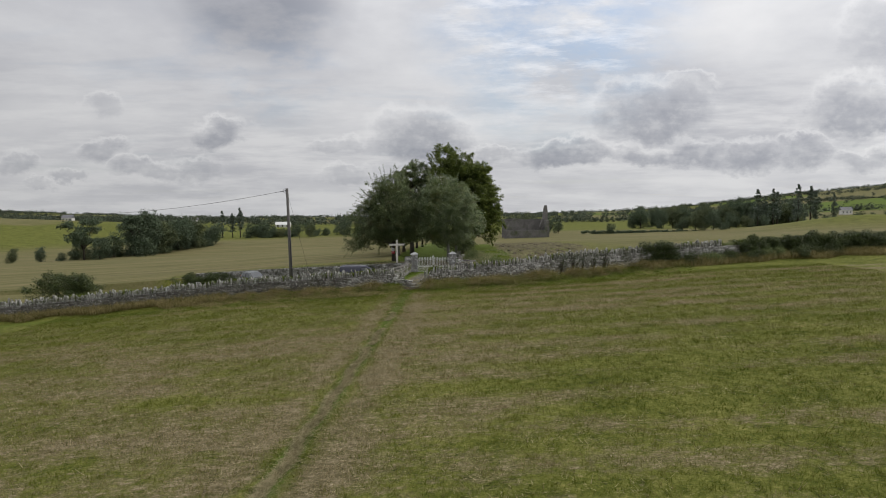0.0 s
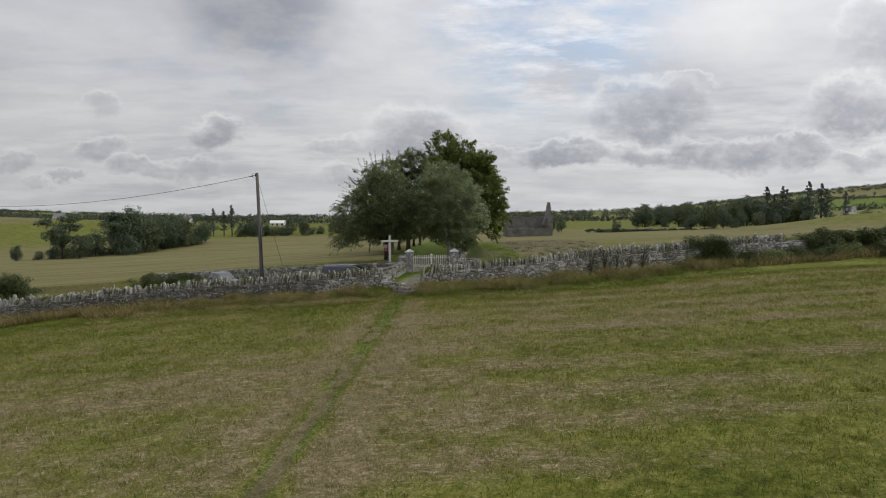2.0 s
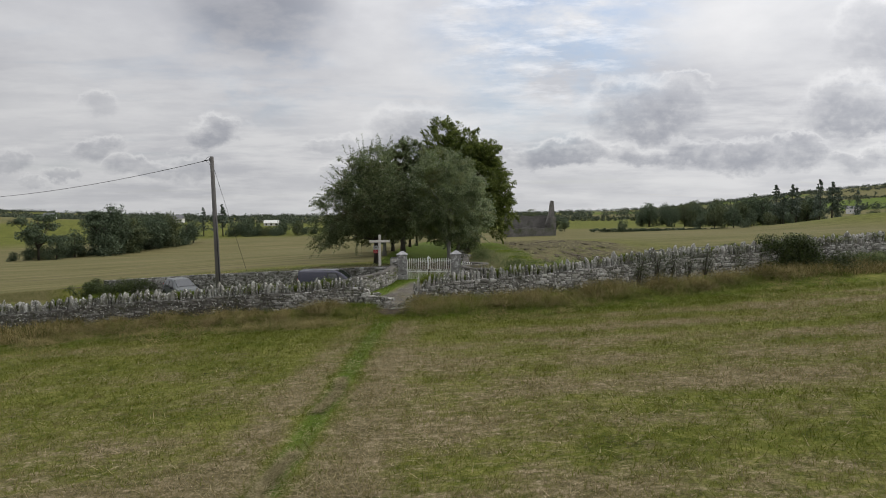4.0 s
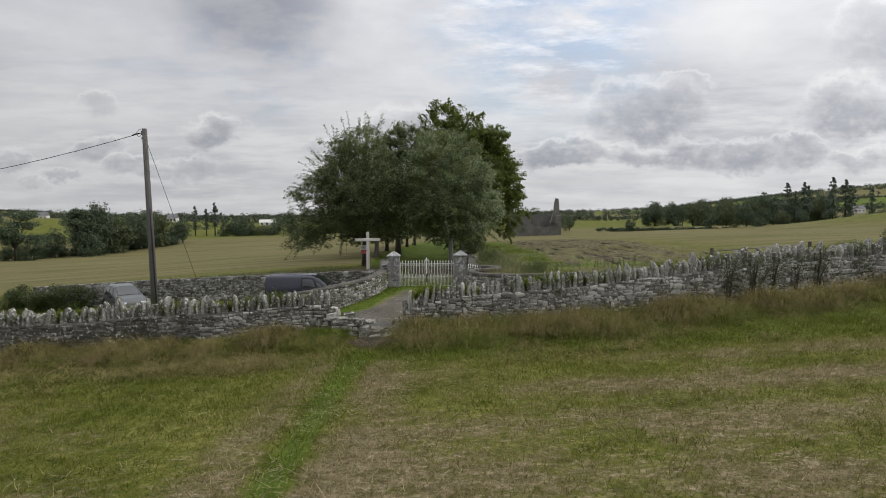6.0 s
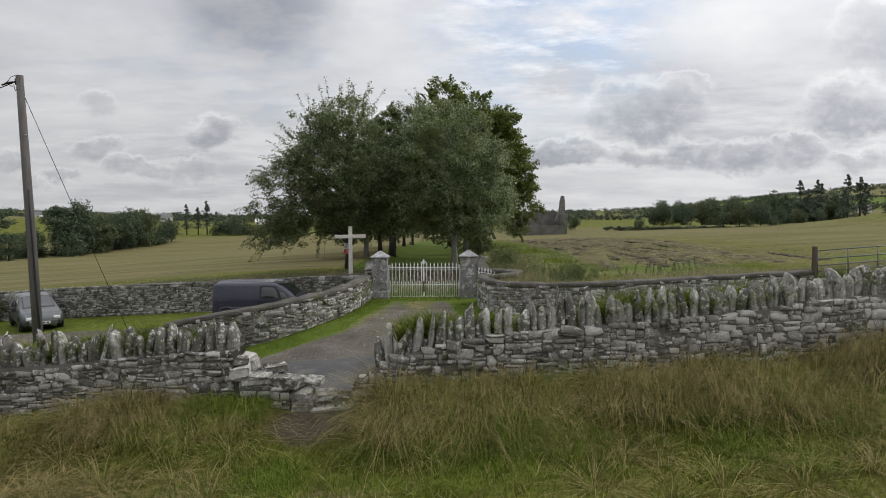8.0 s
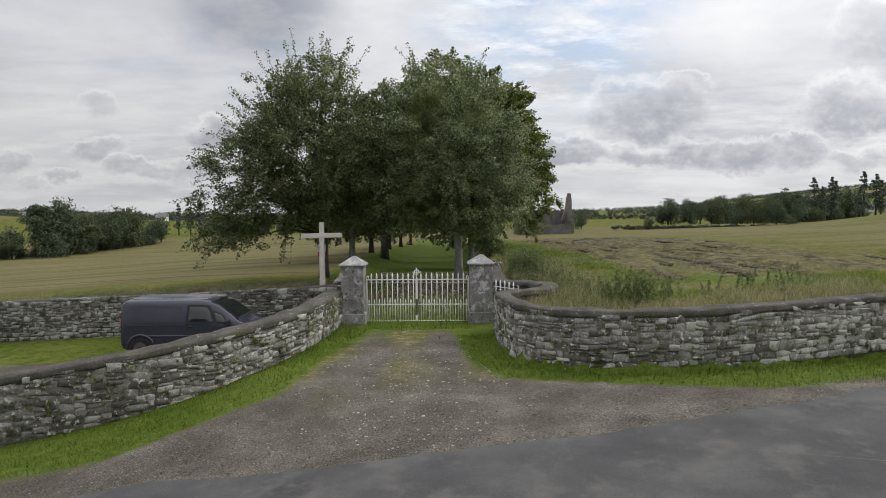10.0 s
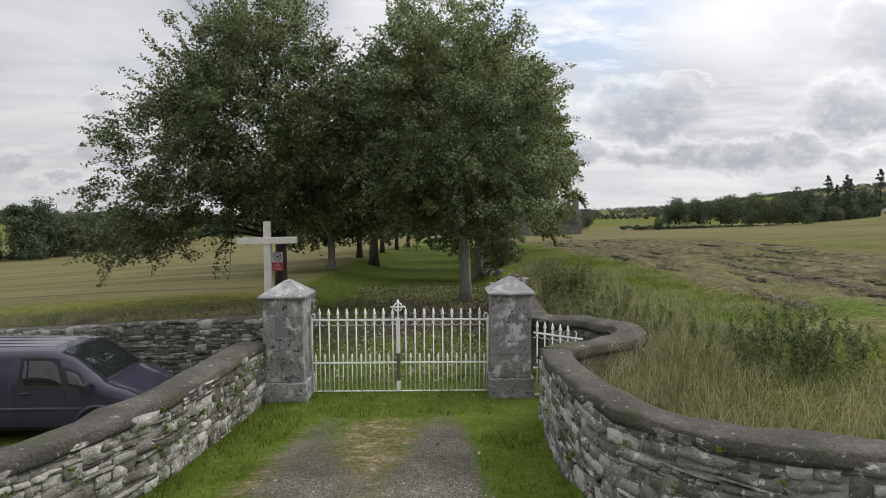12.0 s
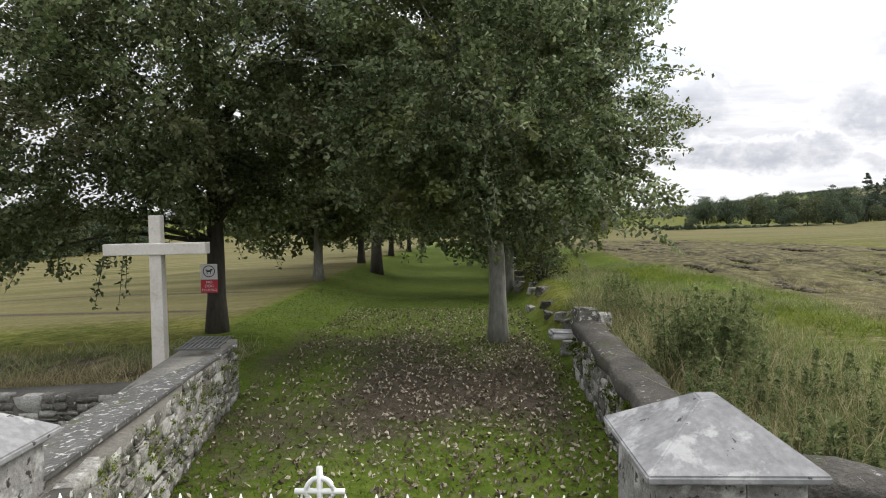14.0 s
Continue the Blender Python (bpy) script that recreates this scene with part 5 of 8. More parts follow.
# ---- trees ----
def foliage_arrays(centers, radius, count, size, rng, flat=0.75, aspect=0.62):
    """Small folded leaves scattered round clump centres: vertices and quads."""
    idx = rng.integers(len(centers), size=count)
    dirs = rng.normal(size=(count, 3))
    dirs /= np.linalg.norm(dirs, axis=1, keepdims=True)
    rad = np.asarray(radius)[idx] * rng.random(count) ** 0.45
    P = np.asarray(centers)[idx] + dirs * rad[:, None] * (1, 1, flat)
    nrm = rng.normal(size=(count, 3)) + dirs * 0.5 + (0, 0, 0.9)
    nrm /= np.linalg.norm(nrm, axis=1, keepdims=True)
    a = np.cross(nrm, rng.normal(size=(count, 3)))
    a /= np.linalg.norm(a, axis=1, keepdims=True)
    b = np.cross(nrm, a)
    s = size * rng.uniform(0.6, 1.3, count)[:, None]
    tip, tail = P + a * s * 0.5, P - a * s * 0.5
    l, r = P + b * s * 0.5 * aspect + nrm * s * 0.10, P - b * s * 0.5 * aspect + nrm * s * 0.10
    V = np.stack([tail, r, tip, l], 1).reshape(-1, 3)
    Fq = np.arange(count * 4).reshape(-1, 4)
    return V, Fq


def lobe_points(lobes, spacing, rng, shell=0.55):
    """Clump centres filling ellipsoid lobes, thicker towards the outside, with ragged outline."""
    pts = []
    for (cx, cy, cz, rx, ry, rz) in lobes:
        n = max(6, int(rx * ry * rz * 4.19 / spacing ** 3))
        d = rng.normal(size=(n, 3))
        d /= np.linalg.norm(d, axis=1, keepdims=True)
        k = shell + (1 - shell) * rng.random(n) ** 0.5
        k *= 1 + 0.16 * np.sin(d[:, 0] * 7 + cx) * np.sin(d[:, 1] * 6 + cy) + 0.12 * np.sin(d[:, 2] * 9 + cz) + rng.normal(0, 0.07, n)
        pts.append(np.array((cx, cy, cz)) + d * k[:, None] * (rx, ry, rz))
    return np.concatenate(pts)


def make_tree(label, base, lobes, trunk_r, trunk_top, count, leaf, leaf_mat, bark, seed, spacing=0.75, clump=0.55, sprigs=0, name="tree", group="avenue trees", lean=(0, 0), inner=0.0, sprig=(0.3, 0.7)):
    """lobes, trunk_top: in world metres relative to base."""
    rng = np.random.default_rng(seed)
    root = thing(name, None, label, "tree", group, at=Matrix.Translation(base))
    pts = lobe_points(lobes, spacing, rng)
    if inner:
        pts = np.concatenate([pts, lobe_points([(a, b, c, d * inner, e * inner, f * inner) for a, b, c, d, e, f in lobes], spacing, rng, 0.1)])
    P = Pile()
    h = trunk_top
    tp = [Vector((lean[0] * k * k + 0.05 * math.sin(k * 5 + seed) * k, lean[1] * k * k, h * k - 0.15)) for k in np.linspace(0, 1, 9)]
    P.tube(tp, [trunk_r * (1.35 if k == 0 else 1.0) * (1 - 0.75 * (k / 8) ** 1.3) for k in range(9)], 12)
    limbs = rng.choice(len(pts), size=min(len(pts), 46), replace=False)
    for i in limbs:
        q = Vector(pts[i])
        k = min(0.95, max(0.28, (q.z * 0.72) / h))
        f = k * 8
        st = tp[int(f)].lerp(tp[min(8, int(f) + 1)], f - int(f))
        m1 = st.lerp(q, 0.4) + Vector((0, 0, 0.25 * (q - st).length * 0.4))
        m2 = st.lerp(q, 0.75) + Vector(rng.normal(0, 0.15, 3)) + Vector((0, 0, 0.1 * (q - st).length))
        r0 = trunk_r * rng.uniform(0.16, 0.34)
        P.tube([st, m1, m2, q], [r0, r0 * 0.6, r0 * 0.32, 0.008], 5)
    part("trunk", P.mesh("trunk", bark, True), root, "bare trunk and limbs")
    radius = clump * rng.uniform(0.6, 1.25, len(pts))
    V, Fq = foliage_arrays(pts, radius, count, leaf, rng)
    if sprigs:
        # twigs that stand out of the outline
        out = []
        T = Pile()
        ctr = np.mean(pts, 0)
        sel = rng.choice(len(pts), size=sprigs)
        for i in sel:
            d = pts[i] - ctr
            d = d / np.linalg.norm(d) + rng.normal(0, 0.22, 3) + (0, 0, 0.12)
            L = rng.uniform(*sprig)
            T.tube([pts[i], pts[i] + d * L * 0.5 + (0, 0, -0.03), pts[i] + d * L + (0, 0, -0.12)], [0.012, 0.008, 0.003], 3)
            for k in np.linspace(0.2, 1, 7):
                out.append(pts[i] + d * L * k + (0, 0, -0.12 * k * k))
        V2, F2 = foliage_arrays(np.array(out), np.full(len(out), 0.13), sprigs * 38, leaf, rng)
        Fq = np.concatenate([Fq, F2 + len(V)])
        V = np.concatenate([V, V2])
        tagged(part("twig_mass", T.mesh("twig_mass", bark, True), root), kind="stuff")
    part("crown", mesh_np("crown", V, Fq, leaf_mat), root, "dense leafy crown")
    return root


bz = gz(-5.6, 69.3)
make_tree("broad dark green tree with low drooping branches", (-5.6, 69.3, bz),
          [(0.1, -1.2, 5.5, 3.1, 2.8, 3.3), (0.1, -0.8, 8.2, 1.7, 1.8, 1.9), (-1.5, -1.0, 7.3, 1.7, 1.8, 1.7), (-2.9, -1.6, 4.7, 1.9, 1.8, 1.7), (-3.9, -2.0, 2.8, 1.4, 1.5, 1.2), (-2.5, -1.8, 2.7, 1.9, 1.5, 1.0), (0.6, -0.6, 3.5, 2.4, 1.8, 0.9), (-3.6, -2.0, 2.2, 1.3, 1.2, 0.6),
           (1.7, -1.0, 5.2, 1.8, 2.0, 2.6), (-0.2, 0.5, 4.0, 2.8, 2.3, 1.5), (-2.2, -1.4, 6.1, 1.5, 1.5, 1.4)],
          0.21, 7.6, 104000, 0.104, LEAF_DARK, BARK_DARK, 101, 0.68, 0.42, 560, inner=0.30, sprig=(0.5, 1.25))
bz = gz(0.6, 68.6)
make_tree("rounded grey-green tree with a smooth pale trunk", (0.6, 68.6, bz),
          [(-0.3, -0.6, 5.5, 3.0, 2.7, 3.0), (-0.8, -0.4, 7.9, 1.8, 1.9, 1.7), (1.1, -0.2, 7.0, 1.6, 1.7, 1.7), (1.9, -0.5, 5.0, 1.4, 1.7, 1.9), (-2.1, -0.6, 6.0, 1.6, 1.7, 2.6), (0.3, -1.0, 3.3, 2.7, 2.0, 1.1), (-1.6, -0.6, 3.2, 1.6, 1.6, 0.9)],
          0.19, 7.4, 94000, 0.102, LEAF_GREY, BARK_GREY, 102, 0.65, 0.42, 480, lean=(-0.5, 0), inner=0.30, sprig=(0.35, 0.95))
bz = gz(3.2, 88)
make_tree("tall bright green tree behind the avenue", (3.2, 88.5, bz),
          [(0.4, 0.3, 7.8, 4.0, 3.4, 4.6), (-2.9, 0.5, 12.6, 1.9, 1.9, 2.2), (1.2, 0.4, 11.0, 1.8, 1.8, 1.7), (3.0, 0.2, 6.0, 2.0, 2.2, 3.0), (-3.2, 0.3, 9.0, 2.8, 2.5, 3.6), (-0.8, 0.3, 12.0, 2.2, 1.9, 2.2), (1.6, 0.3, 10.0, 2.1, 2.2, 2.3), (3.4, 0.0, 4.2, 2.0, 2.2, 2.6)],
          0.32, 12.0, 105000, 0.19, LEAF_BRIGHT, BARK_DARK, 103, 0.78, 0.60, 560, inner=0.25, sprig=(0.3, 0.9))
bz = gz(-4.5, 87)
make_tree("tall green tree of the western avenue row", (-4.4, 87.5, bz),
          [(-0.2, 0.3, 7.0, 3.3, 3.0, 4.2), (0.8, 0.5, 11.4, 2.2, 1.9, 2.0), (-1.4, 0.4, 10.4, 1.8, 1.6, 1.8), (2.0, 0.2, 9.0, 1.8, 2.0, 2.2)],
          0.28, 10.5, 50000, 0.18, LEAF_DARK, BARK_DARK, 104, 0.9, 0.58, 120)


def row_tree(x, y, h, r, seed, mat, bark, label):
    z = gz(x, y)
    rng = random.Random(seed)
    lob = [(0, 0, h * 0.50, r, r, h * 0.36), (rng.uniform(-.5, .5) * r, 0, h * 0.8, r * 0.6, r * 0.6, h * 0.2), (r * 0.5, 0, h * 0.5, r * 0.6, r * 0.7, h * 0.26), (-r * 0.5, 0, h * 0.38, r * 0.8, r * 0.8, h * 0.22)]
    return make_tree(label, (x, y, z), lob, 0.17 + 0.004 * h, h * 0.75, 19000, 0.25, mat, bark, seed, 0.85, 0.62, 40)


for k, (x, y, h, r) in enumerate([(-5.9, 80.7, 8.8, 3.0), (-5.9, 92.0, 9.5, 3.2), (-5.4, 104, 9.5, 3.3), (-5.0, 117, 10, 3.4), (-4.4, 131, 10, 3.5)]):
    row_tree(x, y, h, r, 200 + k, LEAF_DARK, BARK_GREY if k == 0 else BARK_DARK, "leafy avenue tree with a bare lower trunk")
for k, (x, y, h, r) in enumerate([(1.7, 79.0, 9.2, 3.2), (3.4, 99, 10, 3.4), (4.3, 111, 10, 3.4), (5.2, 124, 10, 3.4)]):
    row_tree(x, y, h, r, 220 + k, LEAF_GREY if k == 0 else LEAF_BRIGHT, BARK_GREY if k == 0 else BARK_DARK, "leafy avenue tree with a bare lower trunk")


def bush(name, label, base, lobes, count, leaf, mat, seed, group=""):
    rng = np.random.default_rng(seed)
    root = thing(name, None, label, "bush", group, at=Matrix.Translation(base))
    pts = lobe_points(lobes, 0.5, rng, 0.3)
    P = Pile()
    for i in rng.choice(len(pts), size=min(len(pts), 14), replace=False):
        q = Vector(pts[i])
        P.tube([(q.x * 0.15, q.y * 0.15, -0.1), (q.x * 0.5, q.y * 0.5, q.z * 0.6), q], [0.04, 0.025, 0.008], 5)
    tagged(part("stem_mass", P.mesh("stem_mass", BARK_DARK, True), root), kind="stuff")
    V, Fq = foliage_arrays(pts, np.full(len(pts), 0.42), count, leaf, rng)
    part("foliage", mesh_np("foliage", V, Fq, mat), root)
    return root


# ivy and hedges on the field wall and beyond it
bush("ivy_bush", "dense ivy bush growing over the field wall", (16.0, float(wall_y(16.0)), gz(16.0, 45.0)), [(dx, -0.22, z, 0.55, 0.20, 0.42) for dx in (-0.9, -0.3, 0.3, 0.9) for z in (0.35, 0.8, 1.25)] + [(0.2, 0, 1.5, 1.3, 0.35, 0.18)], 19000, 0.075, IVY, 301)
bush("hedge_bush", "bramble hedge swallowing the field wall", (23.8, float(wall_y(23.8)) + 0.1, gz(23.8, 46)), [(0, 0, 0.7, 2.0, 0.8, 0.7)], 18000, 0.09, IVY, 302)
for k, x in enumerate((26.6, 30.0, 33.6, 37.4, 41.5)):
    bush("hedge_bush", "dark overgrown hedge along the field edge", (x, float(wall_y(x)) + 0.3, gz(x, wall_y(x) - 0.4)), [(0, 0, 0.62, 2.5, 0.9, 0.66 + 0.08 * (k % 3)), (0.8, 0.3, 0.98, 1.7, 0.8, 0.42), (-1.2, 0.1, 0.85 + 0.12 * (k % 2), 1.3, 0.7, 0.5)], 22000, 0.10, IVY, 310 + k)
for k, (x, wd) in enumerate(((8.4, 0.30), (9.3, 0.22), (10.0, 0.36), (10.9, 0.24), (11.7, 0.40), (13.4, 0.3))):
    top = float(wall_h(x))
    bush("wall_ivy_patch", "dark moss and ivy hanging on the field wall", (x, float(wall_y(x)) - 0.25, gz(x, wall_y(x) - 0.4)), [(0.1 * math.sin(k + q * 5), 0, top * q, wd * (0.4 + 0.5 * q), 0.04, 0.13) for q in (0.35, 0.6, 0.8)] + [(0.1, 0.05, top, wd, 0.10, 0.10)], 1100, 0.05, IVY, 330 + k, "wall ivy")
for k, x in enumerate((17.8, 19.6, 21.2, 22.8, 24.6, 26.6, 29.0)):
    y = float(wall_y(x)) - 0.9 - 0.2 * (k % 2)
    bush("bramble", "low tangled brambles at the foot of the field wall", (x, y, gz(x, y)), [(0, 0, 0.30, 0.95, 0.5, 0.30 + 0.07 * (k % 3)), (0.5, 0.2, 0.42, 0.5, 0.4, 0.3)], 4200, 0.075, WEEDS if k % 3 == 1 else IVY, 340 + k, "brambles")
bush("round_bush", "rounded dark bush beyond the field wall", (-34.3, 54.8, -2.4), [(0, 0, 1.5, 3.0, 1.8, 1.5), (1.4, 0, 1.9, 1.4, 1.2, 1.0)], 22000, 0.11, IVY, 320)
bush("yard_hedge", "clipped dark hedge at the edge of the yard", (-24.3, 63.0, gz(-24.3, 63)), [(0.9, 0, 0.8, 1.7, 1.0, 0.75), (-1.4, 0, 0.7, 1.9, 1.0, 0.75)], 18000, 0.095, IVY, 321)


# ---- vehicles ----
PAINT_VAN = material("dark_grey_car_paint", [(0.3, (0.027, 0.027, 0.044)), (0.7, (0.039, 0.040, 0.060))], 0.16, 1, 8, 0, spec=0.6)
PAINT_CAR = material("grey_green_car_paint", [(0.3, (0.078, 0.086, 0.086)), (0.7, (0.102, 0.110, 0.110))], 0.3, 1, 8, 0, metal=0.2, spec=0.6)
# pale grey for the roof ribs: the sky's reflection on the dark roof, as colour
ROOF_SHEEN = material("sky_sheen_grey_roof", [(0.3, (0.16, 0.165, 0.18)), (0.7, (0.23, 0.235, 0.25))], 0.35, 1, 8, 0, spec=0.6)
TYRE = material("tyre_rubber", [(0.3, (0.012, 0.012, 0.012)), (0.7, (0.03, 0.03, 0.03))], 0.9, 2, 30, 0.2)
RIM = material("alloy_rim", [(0.3, (0.12, 0.12, 0.12)), (0.7, (0.20, 0.20, 0.20))], 0.4, 2, 10, 0, metal=0.8)
TRIM = material("black_plastic_trim", [(0.3, (0.012, 0.012, 0.013)), (0.7, (0.022, 0.022, 0.024))], 0.6, 2, 20, 0)
CARGLASS = material("tinted_car_glass", [(0.3, (0.010, 0.013, 0.014)), (0.7, (0.018, 0.022, 0.023))], 0.03, 1, 4, 0, spec=1.0)
LAMPGLASS = material("headlight_glass", [(0.3, (0.62, 0.62, 0.62)), (0.7, (0.72, 0.72, 0.72))], 0.15, 1, 8, 0)
PLATE = material("plate_white", [(0.3, (0.60, 0.60, 0.58)), (0.7, (0.68, 0.68, 0.66))], 0.4, 1, 8, 0)


def section(st, x):
    xs = [s[0] for s in st]
    return [float(np.interp(x, xs, [s[k] for s in st])) for k in range(1, 6)]


def flank_profile(st, x):
    """Half of the cross-section at x, from the sill up to the middle of the roof."""
    zb, belt, top, wb, wt = section(st, x)
    belt = min(belt, top - 0.06)
    return [(wb * 0.90, zb), (wb * 0.985, zb + 0.12), (wb, zb + (belt - zb) * 0.55), (wb * 0.985, belt), (wt + (wb - wt) * 0.52, belt + (top - belt) * 0.45), (wt + (wb - wt) * 0.12, belt + (top - belt) * 0.80),
            (wt * 0.975, top - 0.05), (wt * 0.90, top - 0.015), (wt * 0.5, top)]


def body_point(st, x, level, out=0.0):
    """A point on the +y flank: level 0 sill, 1 belt, 2 roof edge."""
    zb, belt, top, wb, wt = section(st, x)
    belt = min(belt, top - 0.06)
    z = zb + (belt - zb) * level if level <= 1 else belt + (top - 0.05 - belt) * (level - 1)
    prof = flank_profile(st, x)[:7]
    return Vector((x, float(np.interp(z, [p[1] for p in prof], [p[0] for p in prof])) + out, z))


def vehicle(name, label, category, st, at, paint, wheels_x, wheel_r, side_windows, screen, rear_screen, roof_sheen, seams, plate_x):
    root = thing(name, None, label, category, at=at)
    xs = np.unique(np.concatenate([[s[0] for s in st], np.arange(st[0][0], st[-1][0], 0.09)]))
    V, Fq, k = [], [], 0
    for x in xs:
        half = flank_profile(st, x)
        ring = [(x, y, z) for y, z in half] + [(x, -y, z) for y, z in half[::-1]]
        k = len(ring)
        V += ring
    n = len(xs)
    for i in range(n - 1):
        for j in range(k):
            j2 = (j + 1) % k
            Fq.append((i * k + j, i * k + j2, (i + 1) * k + j2, (i + 1) * k + j))
    bm = bmesh.new()
    bv = [bm.verts.new(v) for v in V]
    for f in Fq:
        bm.faces.new([bv[i] for i in f])
    bm.faces.new(bv[:k])
    bm.faces.new(bv[-k:][::-1])
    bmesh.ops.recalc_face_normals(bm, faces=bm.faces)
    body = part("body", bm_mesh("body", bm, paint, True), root)

    def patch(pname, corners, sgn, mat, out, lab=""):
        """A sheet that follows the flank between four (x, level) corners, with a thin edge."""
        nu, nv = 8, 5
        P = []
        for v in range(nv + 1):
            for u in range(nu + 1):
                a, b = u / nu, v / nv
                x = (corners[0][0] * (1 - a) + corners[1][0] * a) * (1 - b) + (corners[3][0] * (1 - a) + corners[2][0] * a) * b
                lv = (corners[0][1] * (1 - a) + corners[1][1] * a) * (1 - b) + (corners[3][1] * (1 - a) + corners[2][1] * a) * b
                edge = u in (0, nu) or v in (0, nv)
                q = body_point(st, x, lv, 0.002 if edge else out)
                P.append((q.x, q.y * sgn, q.z))
        Fp = [(v * (nu + 1) + u, v * (nu + 1) + u + 1, (v + 1) * (nu + 1) + u + 1, (v + 1) * (nu + 1) + u) for v in range(nv) for u in range(nu)]
        return part(pname, mesh_np(pname, P, Fp if sgn > 0 else [f[::-1] for f in Fp], mat, True), root, lab)

    def panel(pname, corners, mat, lift, lab=""):
        """A thin panel from a grid of corner points, pushed out along its normal."""
        a, b, c, d = [Vector(q) for q in corners]
        nrm = (b - a).cross(d - a).normalized()
        bm = bmesh.new()
        lo = [bm.verts.new(q + nrm * 0.002) for q in (a, b, c, d)]
        hi = [bm.verts.new(q + nrm * lift) for q in (a, b, c, d)]
        bm.faces.new(hi)
        for j in range(4):
            j2 = (j + 1) % 4
            bm.faces.new((lo[j], lo[j2], hi[j2], hi[j]))
        bmesh.ops.recalc_face_normals(bm, faces=bm.faces)
        return part(pname, bm_mesh(pname, bm, mat), root, lab)

    for sgn in (1, -1):
        for (x0, x1, x2, x3, lo, hi) in side_windows:
            cx, cl = (x0 + x1 + x2 + x3) / 4, (lo + hi) / 2
            grow = lambda x, lv, gx, gl: (x + (gx if x > cx else -gx), lv + (gl if lv > cl else -gl))
            patch("window_seal", [grow(x0, lo, 0.045, 0.06), grow(x1, lo, 0.045, 0.06), grow(x2, hi, 0.045, 0.06), grow(x3, hi, 0.045, 0.06)], sgn, TRIM, 0.006)
            patch("side_window", [(x0, lo), (x1, lo), (x2, hi), (x3, hi)], sgn, CARGLASS, 0.012)
        if roof_sheen:
            patch("pressed_panel", [(0.30, 1.0), (seams[0] - 0.08, 1.0), (seams[0] - 0.08, 1.78), (0.40, 1.78)], sgn, paint, -0.012)
            patch("rub_strip", [(0.35, 0.52), (3.25, 0.52), (3.25, 0.60), (0.35, 0.60)], sgn, paint, 0.014)
            patch("door_handle", [(seams[1] - 0.82, 0.90), (seams[1] - 0.62, 0.90), (seams[1] - 0.62, 0.96), (seams[1] - 0.82, 0.96)], sgn, TRIM, 0.03)
            patch("slide_rail", [(0.35, 0.985), (seams[0] - 0.1, 0.985), (seams[0] - 0.1, 1.01), (0.35, 1.01)], sgn, TRIM, 0.006)
        for x in seams:
            patch("door_seam", [(x, 0.15), (x + 0.014, 0.15), (x + 0.014, 1.0), (x, 1.0)], sgn, TRIM, 0.003)
        patch("sill_trim", [(st[2][0], 0.03), (st[-3][0], 0.03), (st[-3][0], 0.17), (st[2][0], 0.17)], sgn, TRIM, 0.014)
        # mirror
        m = body_point(st, screen[0] - 0.25, 1.15)
        bm = bmesh.new()
        add_box(bm, (m.x, (m.y + 0.14) * sgn, m.z + 0.04), (0.11, 0.20, 0.17), 0.03)
        part("mirror", bm_mesh("mirror", bm, TRIM), root)
        for x in wheels_x:
            w = section(st, x)[3]
            bm = bmesh.new()
            bmesh.ops.create_cone(bm, cap_ends=True, segments=28, radius1=wheel_r, radius2=wheel_r, depth=0.2, matrix=Matrix.Translation((x, sgn * (w - 0.07), wheel_r)) @ Matrix.Rotation(radians(90), 4, "X"))
            bmesh.ops.bevel(bm, geom=[e for e in bm.edges if abs(e.verts[0].co.y - e.verts[1].co.y) < 1e-4], offset=0.025, segments=2, affect="EDGES")
            wheel = part("wheel", bm_mesh("tyre", bm, TYRE, False), root, "black tyre")
            bm = bmesh.new()
            bmesh.ops.create_cone(bm, cap_ends=True, segments=28, radius1=wheel_r + 0.055, radius2=wheel_r + 0.055, depth=0.10, matrix=Matrix.Translation((x, sgn * (w - 0.044), wheel_r + 0.01)) @ Matrix.Rotation(radians(90), 4, "X"))
            part("wheel_well", bm_mesh("wheel_well", bm, TRIM), root)
            bm = bmesh.new()
            bmesh.ops.create_cone(bm, cap_ends=True, segments=20, radius1=wheel_r * 0.62, radius2=wheel_r * 0.52, depth=0.02, matrix=Matrix.Translation((x, sgn * (w + 0.036), wheel_r)) @ Matrix.Rotation(radians(90 * sgn), 4, "X"))
            part("rim", bm_mesh("rim", bm, RIM), wheel)
            p = Pile()
            p.tube([(x + (wheel_r + 0.085) * math.cos(t), sgn * (w - 0.012), wheel_r + (wheel_r + 0.085) * math.sin(t)) for t in np.linspace(-0.1, math.pi + 0.1, 19)], 0.045, 8)
            part("wheel_arch", p.mesh("arch", TRIM if roof_sheen is None else paint, True), root)

    def screen_panel(pname, xa, xb):
        """Glass that follows the slope of the body between two stations, with a dark surround."""
        for nm, mat, grow, lift in ((pname + "_seal", TRIM, 0.05, 0.006), (pname, CARGLASS, 0.0, 0.014)):
            P, nu, nv = [], 6, 8
            for v in range(nv + 1):
                x = xa + (xb - xa) * (-grow + (1 + 2 * grow) * v / nv)
                q = section(st, x)
                for u in range(nu + 1):
                    t = -1 + 2 * u / nu
                    half = q[4] * (0.88 + grow)
                    sag = 0.0 if abs(t) < 0.6 else 0.016 * (abs(t) - 0.6) / 0.4
                    P.append((x, half * t, q[2] + lift - sag))
